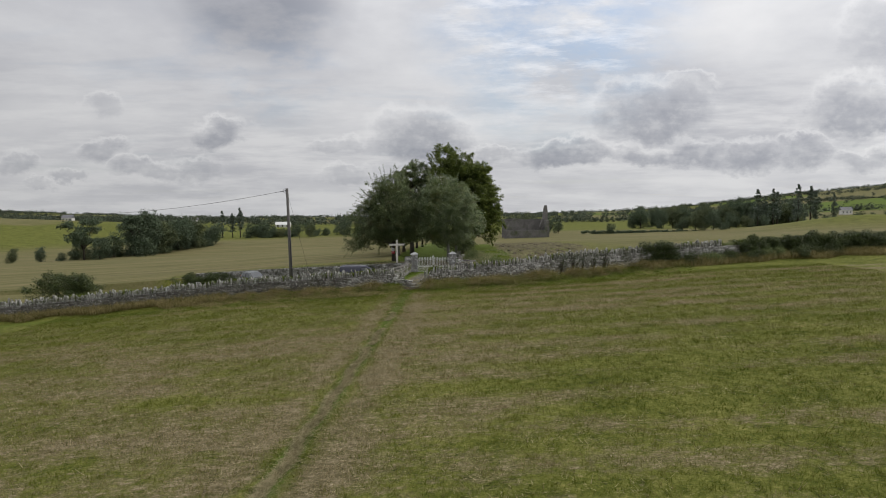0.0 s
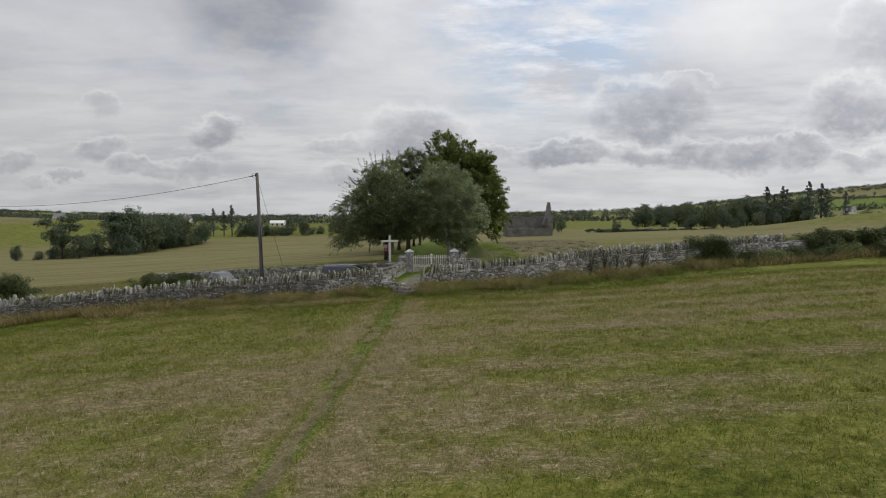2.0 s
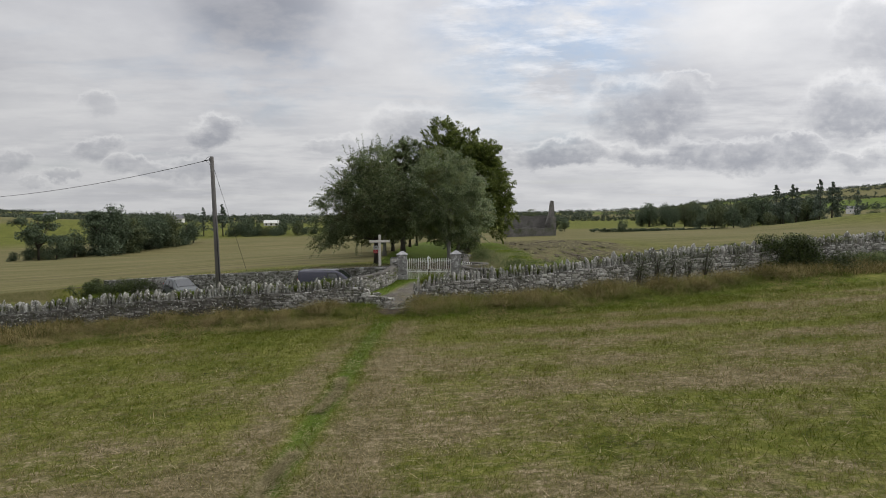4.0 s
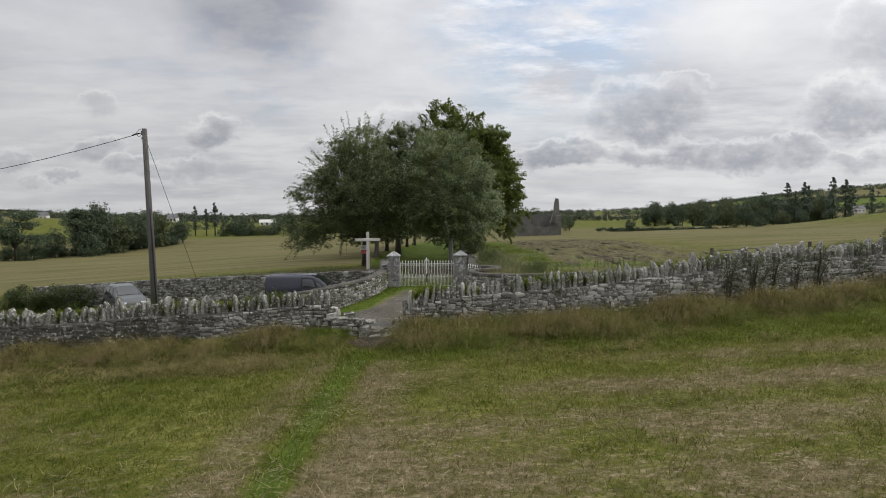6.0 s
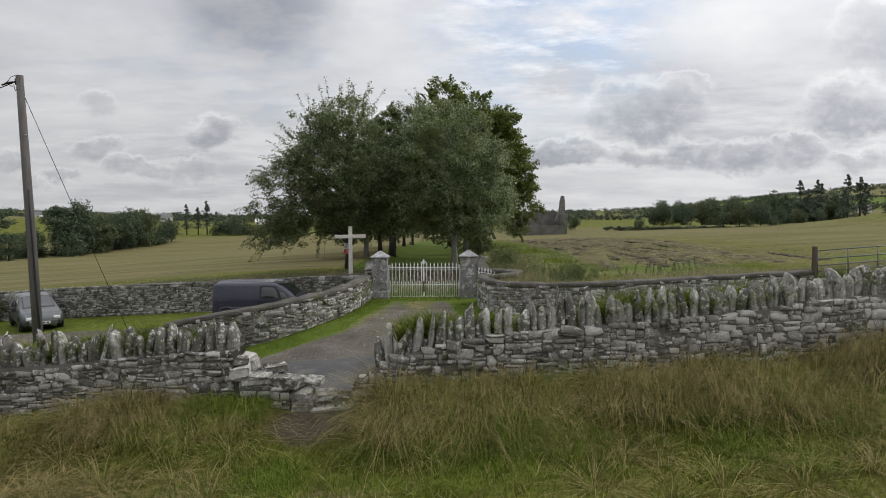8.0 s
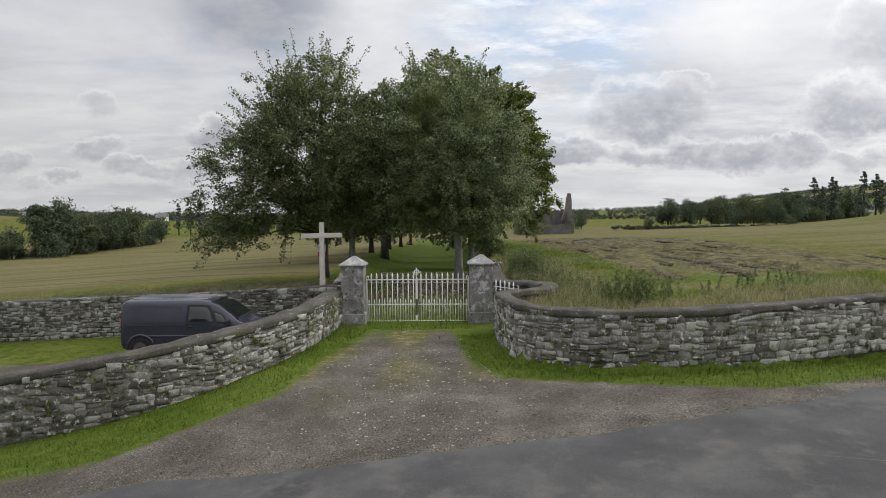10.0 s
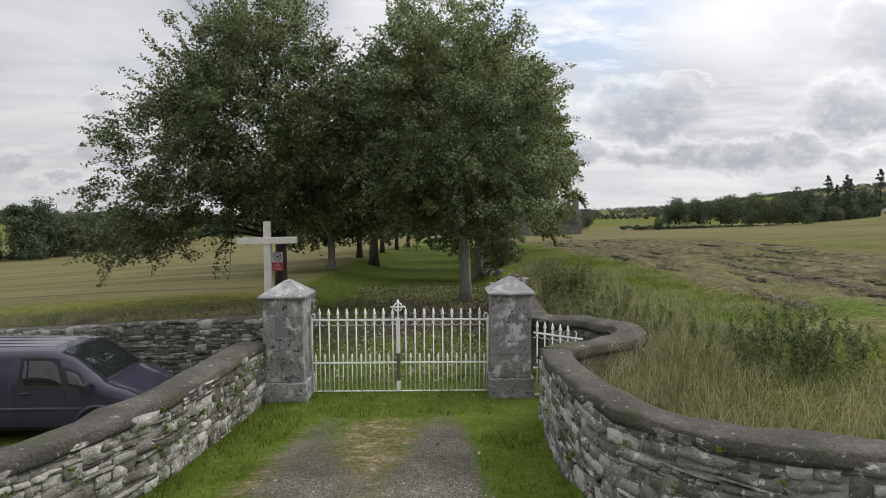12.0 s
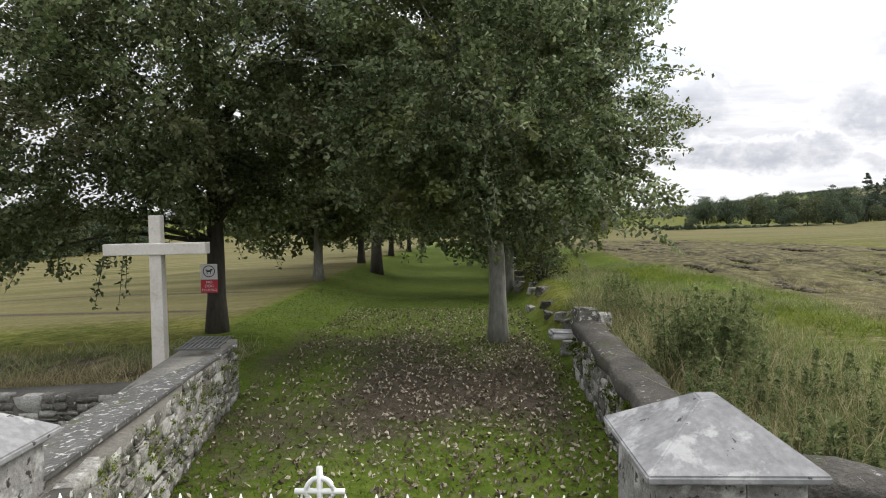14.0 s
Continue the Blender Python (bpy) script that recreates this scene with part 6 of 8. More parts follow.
            Fp = [(v * (nu + 1) + u, v * (nu + 1) + u + 1, (v + 1) * (nu + 1) + u + 1, (v + 1) * (nu + 1) + u) for v in range(nv) for u in range(nu)]
            part(nm, mesh_np(nm, P, [f[::-1] for f in Fp] if xb > xa else Fp, mat, True), root)

    screen_panel("windscreen", *screen)
    if rear_screen:
        screen_panel("rear_window", *rear_screen)
    front = st[-1][0]
    zf = section(st, front - 0.12)
    for sgn in (1, -1):
        bm = bmesh.new()
        add_box(bm, (front - 0.10, sgn * zf[3] * 0.70, zf[2] - 0.14), (0.16, 0.28, 0.17), 0.04)
        part("headlight", bm_mesh("headlight", bm, LAMPGLASS), root)
        bm = bmesh.new()
        add_box(bm, (st[0][0] + 0.02, sgn * section(st, 0.1)[3] * 0.84, section(st, 0.1)[1] + 0.05), (0.05, 0.05, 0.36), 0.015)
        part("tail_light", bm_mesh("tail_light", bm, SIGN_RED), root)
    bm = bmesh.new()
    add_box(bm, (front + 0.005, 0, zf[0] + 0.12), (0.10, zf[3] * 1.5, 0.20), 0.03)
    part("bumper", bm_mesh("bumper", bm, TRIM if roof_sheen else paint), root)
    bm = bmesh.new()
    add_box(bm, (front + plate_x, 0, zf[0] + 0.14), (0.012, 0.50, 0.11), 0.003)
    part("plate", bm_mesh("plate", bm, PLATE), root)
    for k in range(3):
        bm = bmesh.new()
        add_box(bm, (front + plate_x + 0.007, -0.14 + 0.14 * k, zf[0] + 0.14), (0.004, 0.09, 0.06))
        part("plate_bar", bm_mesh("plate_bar", bm, SIGN_BLACK), root)
    if roof_sheen:
        for y in (-0.45, -0.15, 0.15, 0.45):
            p = Pile()
            p.tube([(0.25, y, section(st, 0.25)[2] + 0.004), (1.4, y, section(st, 1.4)[2] + 0.010), (2.6, y, section(st, 2.6)[2] + 0.004)], 0.018, 6)
            part("roof_rib", p.mesh("roof_rib", roof_sheen, True), root)
    return root


VAN = [(0.0, 0.40, 1.00, 1.50, 0.80, 0.68), (0.05, 0.32, 1.02, 1.72, 0.88, 0.75), (0.16, 0.29, 1.03, 1.795, 0.91, 0.77), (0.5, 0.28, 1.04, 1.81, 0.915, 0.78), (2.50, 0.26, 1.06, 1.81, 0.915, 0.77), (2.78, 0.26, 1.06, 1.775, 0.915, 0.755),
       (3.05, 0.26, 1.05, 1.66, 0.915, 0.745), (3.66, 0.26, 1.02, 1.20, 0.90, 0.80), (3.80, 0.26, 1.00, 1.13, 0.89, 0.80), (4.08, 0.26, 0.94, 1.03, 0.87, 0.78), (4.30, 0.28, 0.80, 0.88, 0.80, 0.70), (4.40, 0.34, 0.62, 0.68, 0.70, 0.60)]
vz = gz(-8.0, 59.5)
vehicle("van", "dark grey panel van parked behind the stone wall", "van", VAN, pose(-10.25, 60.85, vz - 0.03, 0, 0, 1), PAINT_VAN, (0.66, 3.52), 0.33,
        [(2.10, 2.92, 2.76, 2.14, 1.10, 1.80), (3.00, 3.34, 3.16, 2.90, 1.10, 1.62)], (3.62, 2.84), None, ROOF_SHEEN, (2.0, 2.92), 0.06)
CAR = [(0.0, 0.34, 0.80, 0.95, 0.74, 0.62), (0.10, 0.28, 0.84, 1.20, 0.80, 0.62), (0.45, 0.24, 0.88, 1.46, 0.83, 0.60), (1.3, 0.22, 0.90, 1.50, 0.83, 0.61), (1.9, 0.22, 0.90, 1.45, 0.83, 0.60),
       (2.45, 0.22, 0.88, 1.16, 0.83, 0.64), (2.78, 0.22, 0.86, 0.97, 0.82, 0.68), (3.3, 0.24, 0.78, 0.86, 0.80, 0.66), (3.55, 0.28, 0.62, 0.70, 0.72, 0.58), (3.63, 0.34, 0.5, 0.56, 0.60, 0.5)]
vehicle("car", "small grey-green hatchback parked facing the road", "car", CAR, pose(-20.4, 63.3, gz(-19.0, 61.5), 0, 0, -48), PAINT_CAR, (0.62, 2.95), 0.28,
        [(0.62, 1.35, 1.30, 0.75, 1.06, 1.86), (1.42, 2.36, 1.92, 1.40, 1.06, 1.86)], (2.70, 1.95), (0.08, 0.42), None, (1.38, 2.40), 0.07)


# ---- utility pole and wires ----
WIRE = material("black_cable", [(0.3, (0.012, 0.012, 0.012)), (0.7, (0.022, 0.022, 0.022))], 0.7, 1, 8, 0)
GALVANISED = material("dull_zinc", [(0.3, (0.22, 0.22, 0.22)), (0.7, (0.34, 0.34, 0.34))], 0.5, 3, 20, 0.1, metal=0.5)
pole_base = (-13.15, 52.9, gz(-13.15, 52.9))
root = thing("utility_pole", None, "weathered wooden utility pole leaning slightly beside the road", "utility pole", at=Matrix.Translation(pole_base))
top_z = 7.98 - pole_base[2]
P = Pile()
P.tube([(0, 0, -0.3), (-0.12, 0, top_z * 0.5), (-0.25, 0, top_z)], [0.155, 0.135, 0.105], 14)
part("shaft", P.mesh("shaft", POLEWOOD, True), root)
P = Pile()
P.tube([(0.165, -0.05, -0.2), (0.06, -0.12, top_z * 0.25), (-0.02, -0.12, top_z * 0.5), (-0.06, -0.1, top_z * 0.62)], 0.030, 6)
part("cable_guard", P.mesh("cable_guard", TRIM, True), root, "dark cable pipe running up the pole")
P = Pile()
P.tube([(-0.36, -0.02, top_z - 0.22), (-0.15, -0.02, top_z - 0.2)], 0.03, 6)
P.tube([(-0.36, -0.02, top_z - 0.28), (-0.36, -0.02, top_z - 0.10)], 0.028, 8)
part("bracket", P.mesh("bracket", TRIM, True), root)
P = Pile()
P.tube([(-0.80, -0.02, top_z - 0.30), (-0.62, -0.02, top_z - 0.23), (-0.40, -0.02, top_z - 0.20)], [0.022, 0.040, 0.024], 7)
part("wire_clamp", P.mesh("wire_clamp", TRIM, True), root)
P = Pile()
P.tube([(-0.62, -0.04, top_z - 0.22), (-0.48, -0.06, top_z - 0.06), (-0.36, -0.06, top_z - 0.02), (-0.28, -0.08, top_z - 0.05)], 0.010, 5)
P.tube([(-0.60, 0.0, top_z - 0.24), (-0.48, -0.04, top_z - 0.36), (-0.40, -0.06, top_z - 0.30), (-0.36, -0.06, top_z - 0.48), (-0.30, -0.1, top_z - 0.44)], 0.012, 5)
part("slack_loop", P.mesh("slack_loop", WIRE, True), root, "slack loops of black cable")
P = Pile()
P.tube([(-0.02, -0.14, top_z * 0.80), (-0.02, -0.20, top_z * 0.80)], 0.035, 7)
part("bolt", P.mesh("bolt", GALVANISED, True), root)
P = Pile()
end = Vector((-62.0, 78.0, 7.0))
st = Vector((-13.5, 52.9, 7.8))
P.tube([st.lerp(end, k) - Vector((0, 0, 1.6 * 4 * k * (1 - k))) for k in np.linspace(0, 1, 24)], 0.016, 5)
thing("overhead_wire", P.mesh("overhead_wire", WIRE, True), "thin black overhead wire hanging from the pole", "wire")
P = Pile()
P.tube([(-13.38, 52.9, 7.6), (-12.1, 56.8, gz(-12.1, 56.8))], 0.010, 5)
thing("stay_wire", P.mesh("stay_wire", WIRE, True), "thin stay wire slanting down from the pole", "wire")

# ---- field gate with its posts ----
GALV = material("galvanised_steel", [(0.3, (0.110, 0.113, 0.115)), (0.7, (0.170, 0.172, 0.175))], 0.5, 3, 20, 0.1, metal=0.6)
POSTWOOD = material("brown_post_wood", [(0.3, (0.040, 0.032, 0.024)), (0.5, (0.078, 0.064, 0.048)), (0.75, (0.13, 0.11, 0.088))], 0.9, 2.0, 20, 0.5, 0.01, stretch=(1, 1, 0.08))
gx, gy = 13.15, 55.15
P = Pile()
pz = gz(gx, gy + 0.4)
bm = bmesh.new()
add_box(bm, (0, 0, 0.6), (0.14, 0.14, 1.40), 0.02, None, 0.94)
thing("gate_post", bm_mesh("gate_post", bm, POSTWOOD), "square brown wooden gate post", "post", "field gate posts", at=Matrix.Translation((gx, gy, pz)))
bm = bmesh.new()
add_box(bm, (0, 0, 0.6), (0.14, 0.14, 1.40), 0.02, None, 0.94)
thing("gate_post", bm_mesh("gate_post", bm, POSTWOOD), "square brown wooden gate post", "post", "field gate posts", at=Matrix.Translation((gx + 5.35, gy + 0.85, gz(gx + 5.35, gy + 1.3))))
root = thing("field_gate", None, "galvanised tubular steel farm gate", "gate", at=pose(gx + 0.15, gy + 0.02, pz + 0.12, 0, -3, 9.3))
for z in (0.10, 0.28, 0.48, 0.72, 1.02):
    P = Pile()
    P.tube([(0, 0, z), (5.0, 0, z)], 0.022, 8)
    part("rail", P.mesh("rail", GALV, True), root)
for x in (0.0, 1.25, 2.5, 3.75, 5.0):
    P = Pile()
    P.tube([(x, 0, 0.08), (x, 0, 1.04)], 0.020, 8)
    part("upright", P.mesh("upright", GALV, True), root)


# ---- ruined church ----
RUIN = material("dark_ruin_stone", [(0.3, (0.068, 0.063, 0.059)), (0.5, (0.135, 0.128, 0.120)), (0.75, (0.257, 0.246, 0.232))], 0.95, 0.5, 4, 0.8, 0.1, stains=(0.068, 0.081, 0.041), stain_scale=0.06)
rz0 = gz(27, 195)
root = thing("church_ruin", None, "roofless ruined stone church with a broken gable spike", "ruin", at=pose(33.6, 195, rz0, 0, 0, 0))


def ruin_wall(pname, outline, y, thick):
    bm = bmesh.new()
    vs = [bm.verts.new((x, y, z)) for x, z in outline]
    f = bm.faces.new(vs)
    r = bmesh.ops.extrude_face_region(bm, geom=[f])
    for v in r["geom"]:
        if isinstance(v, bmesh.types.BMVert):
            v.co.y += thick
    bmesh.ops.recalc_face_normals(bm, faces=bm.faces)
    return part(pname, bm_mesh(pname, bm, RUIN), root)


ruin_wall("nave_wall", [(-14, -1), (0, -1), (0, 2.9), (-1.2, 2.3), (-2.4, 2.5), (-4, 2.2), (-5.5, 2.5), (-7, 2.3), (-8.8, 2.6), (-10, 2.2), (-12, 2.5), (-14, 2.3)], 0, 0.9)
ruin_wall("far_wall", [(-14, -1), (-0.6, -1), (-0.6, 5.9), (-3, 6.0), (-6, 5.7), (-9.5, 6.1), (-14, 5.8)], 7.5, 0.9)
bm = bmesh.new()
add_box(bm, (-0.3, 4.0, 2.3), (1.3, 7.6, 6.6), 0.1)
part("gable_wall", bm_mesh("gable_wall", bm, RUIN), root)
ruin_wall("gable_spike", [(-2.2, 3.4), (0.35, 3.4), (0.35, 8.2), (0.1, 10.3), (-0.6, 10.4), (-0.95, 9.0), (-1.1, 7.4), (-1.3, 6.2), (-1.7, 5.0)], 3.4, 1.2)
ruin_wall("arch", [(-13, -1), (-6, -1), (-6, 4.0), (-7, 5.0), (-8.5, 5.8), (-9.6, 6.1), (-10.8, 5.7), (-12.2, 4.7), (-13, 3.6)], 3.6, 0.5)


# ---- far trees, hedges and woods ----
def far_tree_meshes(seed, h, r, count, leaf, mat, form="round"):
    """Trunk and crown of a tree seen from afar: round, spreading on bare boughs, or a ragged conifer."""
    rng = np.random.default_rng(seed)
    P = Pile()
    if form == "conifer":
        k = rng.random(70)
        ang = rng.uniform(0, 6.28, 70)
        gaps = 0.35 + 0.65 * np.sin(k * 31 + seed) ** 2
        rad = r * ((1 - k) ** 0.8 + 0.08) * rng.uniform(0.15, 1.0, 70) * gaps
        pts = np.stack([rad * np.cos(ang), rad * np.sin(ang), h * (0.22 + 0.78 * k)], 1)
        radius = r * (0.10 + 0.20 * (1 - k))
    elif form == "spreading":
        lobes = []
        for q in range(11):
            a, t = rng.uniform(0, 6.28), rng.random()
            d = r * (0.95 - 0.65 * t) * rng.uniform(0.35, 1.0)
            lobes.append((d * math.cos(a), d * math.sin(a), h * (0.38 + 0.55 * t), r * rng.uniform(0.28, 0.46), r * rng.uniform(0.28, 0.46), h * rng.uniform(0.05, 0.09)))
        pts = lobe_points(lobes, r * 0.17, rng, 0.2)
        radius = np.full(len(pts), r * 0.15)
        for lb in lobes:
            P.tube([(0, 0, h * 0.22), (lb[0] * 0.4, lb[1] * 0.4, h * 0.2 + (lb[2] - h * 0.2) * 0.6), lb[:3]], [h * 0.014, h * 0.009, 0.03], 5)
    else:
        q = rng.uniform(-0.5, 0.5, 16) * r
        lobes = [(0, 0, h * 0.52, r * 0.7, r * 0.7, h * 0.34), (q[0], q[1], h * 0.80, r * 0.45, r * 0.45, h * 0.17), (q[2] * 1.5, q[3], h * 0.66, r * 0.45, r * 0.45, h * 0.20), (q[4] * 1.6, q[5], h * 0.36, r * 0.6, r * 0.6, h * 0.2),
                 (q[6] * 1.8, q[7], h * 0.24, r * 0.6, r * 0.6, h * 0.22), (q[8] * 1.5, q[9], h * 0.55, r * 0.45, r * 0.5, h * 0.22)]
        pts = lobe_points(lobes, r * 0.23, rng, 0.45)
        radius = r * rng.uniform(0.12, 0.26, len(pts))
    V, Fq = foliage_arrays(pts, radius, count, leaf, rng)
    P.tube([(0, 0, -0.5), (0.1, 0, h * 0.3), (0.2, 0, h * 0.6), (0, 0, h * (0.98 if form == "conifer" else 0.8))], [h * 0.022, h * 0.017, h * 0.010, 0.04], 7)
    for i in rng.choice(len(pts), 12, replace=False):
        P.tube([(0.1, 0, h * 0.3 if form != "conifer" else pts[i][2]), tuple(pts[i] * (1, 1, 1.02))], [h * 0.008, 0.02], 4)
    return P.mesh("trunk", BARK_DARK, True), mesh_np("crown", V, Fq, mat)


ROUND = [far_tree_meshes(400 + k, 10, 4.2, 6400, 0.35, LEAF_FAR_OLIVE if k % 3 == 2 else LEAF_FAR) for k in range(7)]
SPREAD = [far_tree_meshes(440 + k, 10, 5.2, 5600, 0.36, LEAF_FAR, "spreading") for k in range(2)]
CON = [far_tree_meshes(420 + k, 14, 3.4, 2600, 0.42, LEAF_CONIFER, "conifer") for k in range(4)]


def far_tree(x, y, s, k, label, group, form="round", sink=0.0):
    kinds = {"round": ROUND, "spreading": SPREAD, "conifer": CON}[form]
    tr, cr = kinds[k % len(kinds)]
    root = thing("tree", None, label, "tree", group, at=Matrix.Translation((x, y, gz(x, y) - sink)) @ Matrix.Rotation(k * 1.7, 4, "Z") @ Matrix.Diagonal((s * (0.9 + 0.07 * (k % 4)), s, s * (0.92 + 0.05 * (k % 5)), 1)))
    part("trunk", tr, root)
    part("crown", cr, root)


rr = random.Random(77)
far_tree(-99.5, 169, 1.40, 0, "spreading dark tree with bare boughs at the field edge", "field belt trees", "spreading")
far_tree(-94, 186, 1.30, 1, "spreading dark tree with bare boughs at the field edge", "field belt trees", "spreading")
belt = [(-94.5, 168, .78), (-97, 180, .9), (-105, 176, .55), (-93, 187, 1.3), (-91, 191, 1.42), (-90, 195, 1.3), (-89, 199, 1.2), (-88, 203, 1.15), (-87, 207, 1.2), (-86, 212, 1.10),
        (-84, 221, 1.0), (-84, 226, .8), (-113, 160, .45), (-118, 158, .40), (-108, 164, .42), (-99, 198, 1.2), (-96, 204, 1.25), (-92, 210, 1.15), (-90, 218, 1.1), (-91, 187, .5), (-88, 196, .5), (-86, 205, .45), (-84, 215, .4)]
for k, (x, y, s) in enumerate(belt):
    far_tree(x, y, s, k, "dark leafy tree in a field-edge belt", "field belt trees", sink=0.9 * s)
for k in range(46):
    x = -85 + 3.0 * k + rr.uniform(-2, 2)
    if x > 12 or rr.random() < 0.10:
        continue
    far_tree(x, 268 + rr.uniform(-8, 20), rr.uniform(.45, .95), k, "dark tree in a far hedgerow", "far hedgerow trees", sink=1.1)
for k in range(16):
    far_tree(-104 + 1.25 * k + rr.uniform(-1, 1), 166 + 3.4 * k + rr.uniform(-2, 2), rr.uniform(.28, .45), k, "low scrub under the belt of trees", "belt scrub", sink=0.8)
for k, x in enumerate((-78, -74.5, -71, -67.5, -64)):
    far_tree(x, 264 + 2 * (k % 2), 0.46, k, "dark tree in a far hedgerow", "far hedgerow trees", sink=0.8)
for k, x in enumerate((-98, -93.5, -90)):
    far_tree(x, 272, 0.92 - 0.12 * (k % 2), k, "upright dark conifer in the distance", "distant conifers", "conifer")
for k in range(44):
    x = 88 + 1.75 * k + rr.uniform(-2, 2)
    far_tree(x, 258 + 0.14 * x + rr.uniform(-12, 18), rr.uniform(.72, 1.12) * (1.0 + 0.25 * min(1.0, max(0.0, (x - 105) / 40))), k, "dark tree in the far wood", "far wood trees")
for k, (x, s) in enumerate(((130.5, 1.22), (133.5, 0.95), (137.5, 1.12), (141, 1.0), (144, 1.1), (148, 1.02), (153, 1.25), (156, 1.05), (159.5, 0.9))):
    far_tree(x, 252 + rr.uniform(-4, 8), s, k, "tall dark conifer above the far wood", "wood conifers", "conifer")
for k, (x, y, s) in enumerate([(37.5, 218, .66), (42, 222, .5), (28, 212, .8)]):
    far_tree(x, y, s, k, "rounded tree near the ruin", "trees by the ruin")
for k, (x, y, s) in enumerate([(56, 205, .45), (82, 209, .55), (86, 208, .78), (91, 206, .70), (97, 207, .55), (103, 208, .5), (110, 209, .42)]):
    far_tree(x, y, s, k, "low dark hedge bush between fields", "hedge bushes", sink=0.6 * s)
for k in range(9):
    far_tree(242 + 9 * k + rr.uniform(-3, 3), 385 + rr.uniform(-10, 10), rr.uniform(.6, 1.0), k, "dark tree on the far hillside", "hillside trees")


def far_woods():
    """Hedgerows and copses over the distant land, as one mass of clumps."""
    rng = np.random.default_rng(91)
    C, R = [], []

    def clump(x, y, r, lift=0.6):
        C.append((x, y, gz(x, y) + r * lift))
        R.append(r)

    # hedgerows along the edges of the patchwork
    for i in range(46):
        y0, u0 = rng.uniform(420, 1650), rng.uniform(-1.0, 1.05)
        length, ang = rng.uniform(90, 340), rng.choice([0.08, -0.10, 0.2, 1.25, 1.9]) + rng.normal(0, 0.10)
        for k in range(int(length / 5)):
            x, y = u0 * y0 + math.cos(ang) * 5 * k, y0 + math.sin(ang) * 5 * k
            if y > 330:
                clump(x, y, rng.uniform(1.6, 3.4) * (1.7 if rng.random() < 0.12 else 1.0))
    # copses and woods
    for a, dist, wide, deep, n in ((-0.60, 560, 60, 26, 60), (-0.30, 470, 52, 16, 70), (-0.20, 640, 90, 20, 60), (-0.72, 1000, 90, 30, 50), (-0.45, 1250, 200, 40, 110), (0.12, 900, 110, 26, 80), (0.22, 620, 60, 18, 50),
                                   (0.32, 800, 80, 24, 70), (0.36, 1250, 160, 40, 130), (0.52, 900, 90, 30, 110), (0.57, 1350, 150, 40, 140), (0.70, 1150, 110, 26, 110), (0.66, 640, 22, 10, 24), (0.0, 1300, 260, 50, 90)):
        for _ in range(n):
            x, y = a * dist + rng.normal(0, wide), dist + rng.normal(0, deep)
            if y > 330:
                clump(x, y, rng.uniform(3, 6.0))
    # trees along the skyline, in groups with gaps
    for u in np.linspace(-1.1, 1.15, 900):
        if float(value_noise(u * 22.0, 0.0, 93)) + 0.5 * float(value_noise(u * 90.0, 3.0, 94)) > 0.72:
            y = 1690 + rng.normal(0, 40)
            clump(u * y, y, rng.uniform(2.0, 5.2), 0.45)
    C, R = np.array(C), np.array(R)
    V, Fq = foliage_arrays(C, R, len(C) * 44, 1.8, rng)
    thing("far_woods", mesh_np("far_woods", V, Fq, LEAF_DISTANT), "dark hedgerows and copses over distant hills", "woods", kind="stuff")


far_woods()
HOUSE_WALL = material("pale_plaster", [(0.3, (0.55, 0.54, 0.52)), (0.7, (0.68, 0.67, 0.65))], 0.8, 0.4, 4, 0)
SLATE = material("grey_slate", [(0.3, (0.10, 0.10, 0.11)), (0.7, (0.17, 0.17, 0.18))], 0.7, 0.5, 5, 0)


def farmhouse(x, y, w, d, h, turn, label, roof=None):
    root = thing("farmhouse", None, label, "house", "distant houses", at=pose(x, y, gz(x, y), 0, 0, turn))
    bm = bmesh.new()
    add_box(bm, (0, 0, h / 2), (w, d, h))
    part("wall", bm_mesh("wall", bm, HOUSE_WALL), root)
    bm = bmesh.new()
    v = [bm.verts.new(q) for q in ((-w / 2 - .3, -d / 2 - .3, h), (w / 2 + .3, -d / 2 - .3, h), (w / 2 + .3, d / 2 + .3, h), (-w / 2 - .3, d / 2 + .3, h), (-w / 2 - .3, 0, h + d * .45), (w / 2 + .3, 0, h + d * .45))]
    for f in ((0, 1, 5, 4), (2, 3, 4, 5), (0, 4, 3), (1, 2, 5), (3, 2, 1, 0)):
        bm.faces.new([v[i] for i in f])
    part("roof", bm_mesh("roof", bm, roof or SLATE), root)
    for k in range(3):
        bm = bmesh.new()
        add_box(bm, (-w / 3 + k * w / 3, -d / 2 - 0.03, h * 0.55), (1.1, 0.1, 1.3))
        part("window", bm_mesh("window", bm, CARGLASS), root)


farmhouse(-318, 520, 8, 6, 3.2, 10, "distant white farmhouse among trees")
farmhouse(-103, 395, 9, 4, 1.6, 2, "distant long pale farm shed", HOUSE_WALL)
farmhouse(368, 560, 9, 6, 4, -12, "distant white house on the hillside")
farmhouse(-175, 430, 6, 5, 2.8, 0, "distant pale cottage among trees")


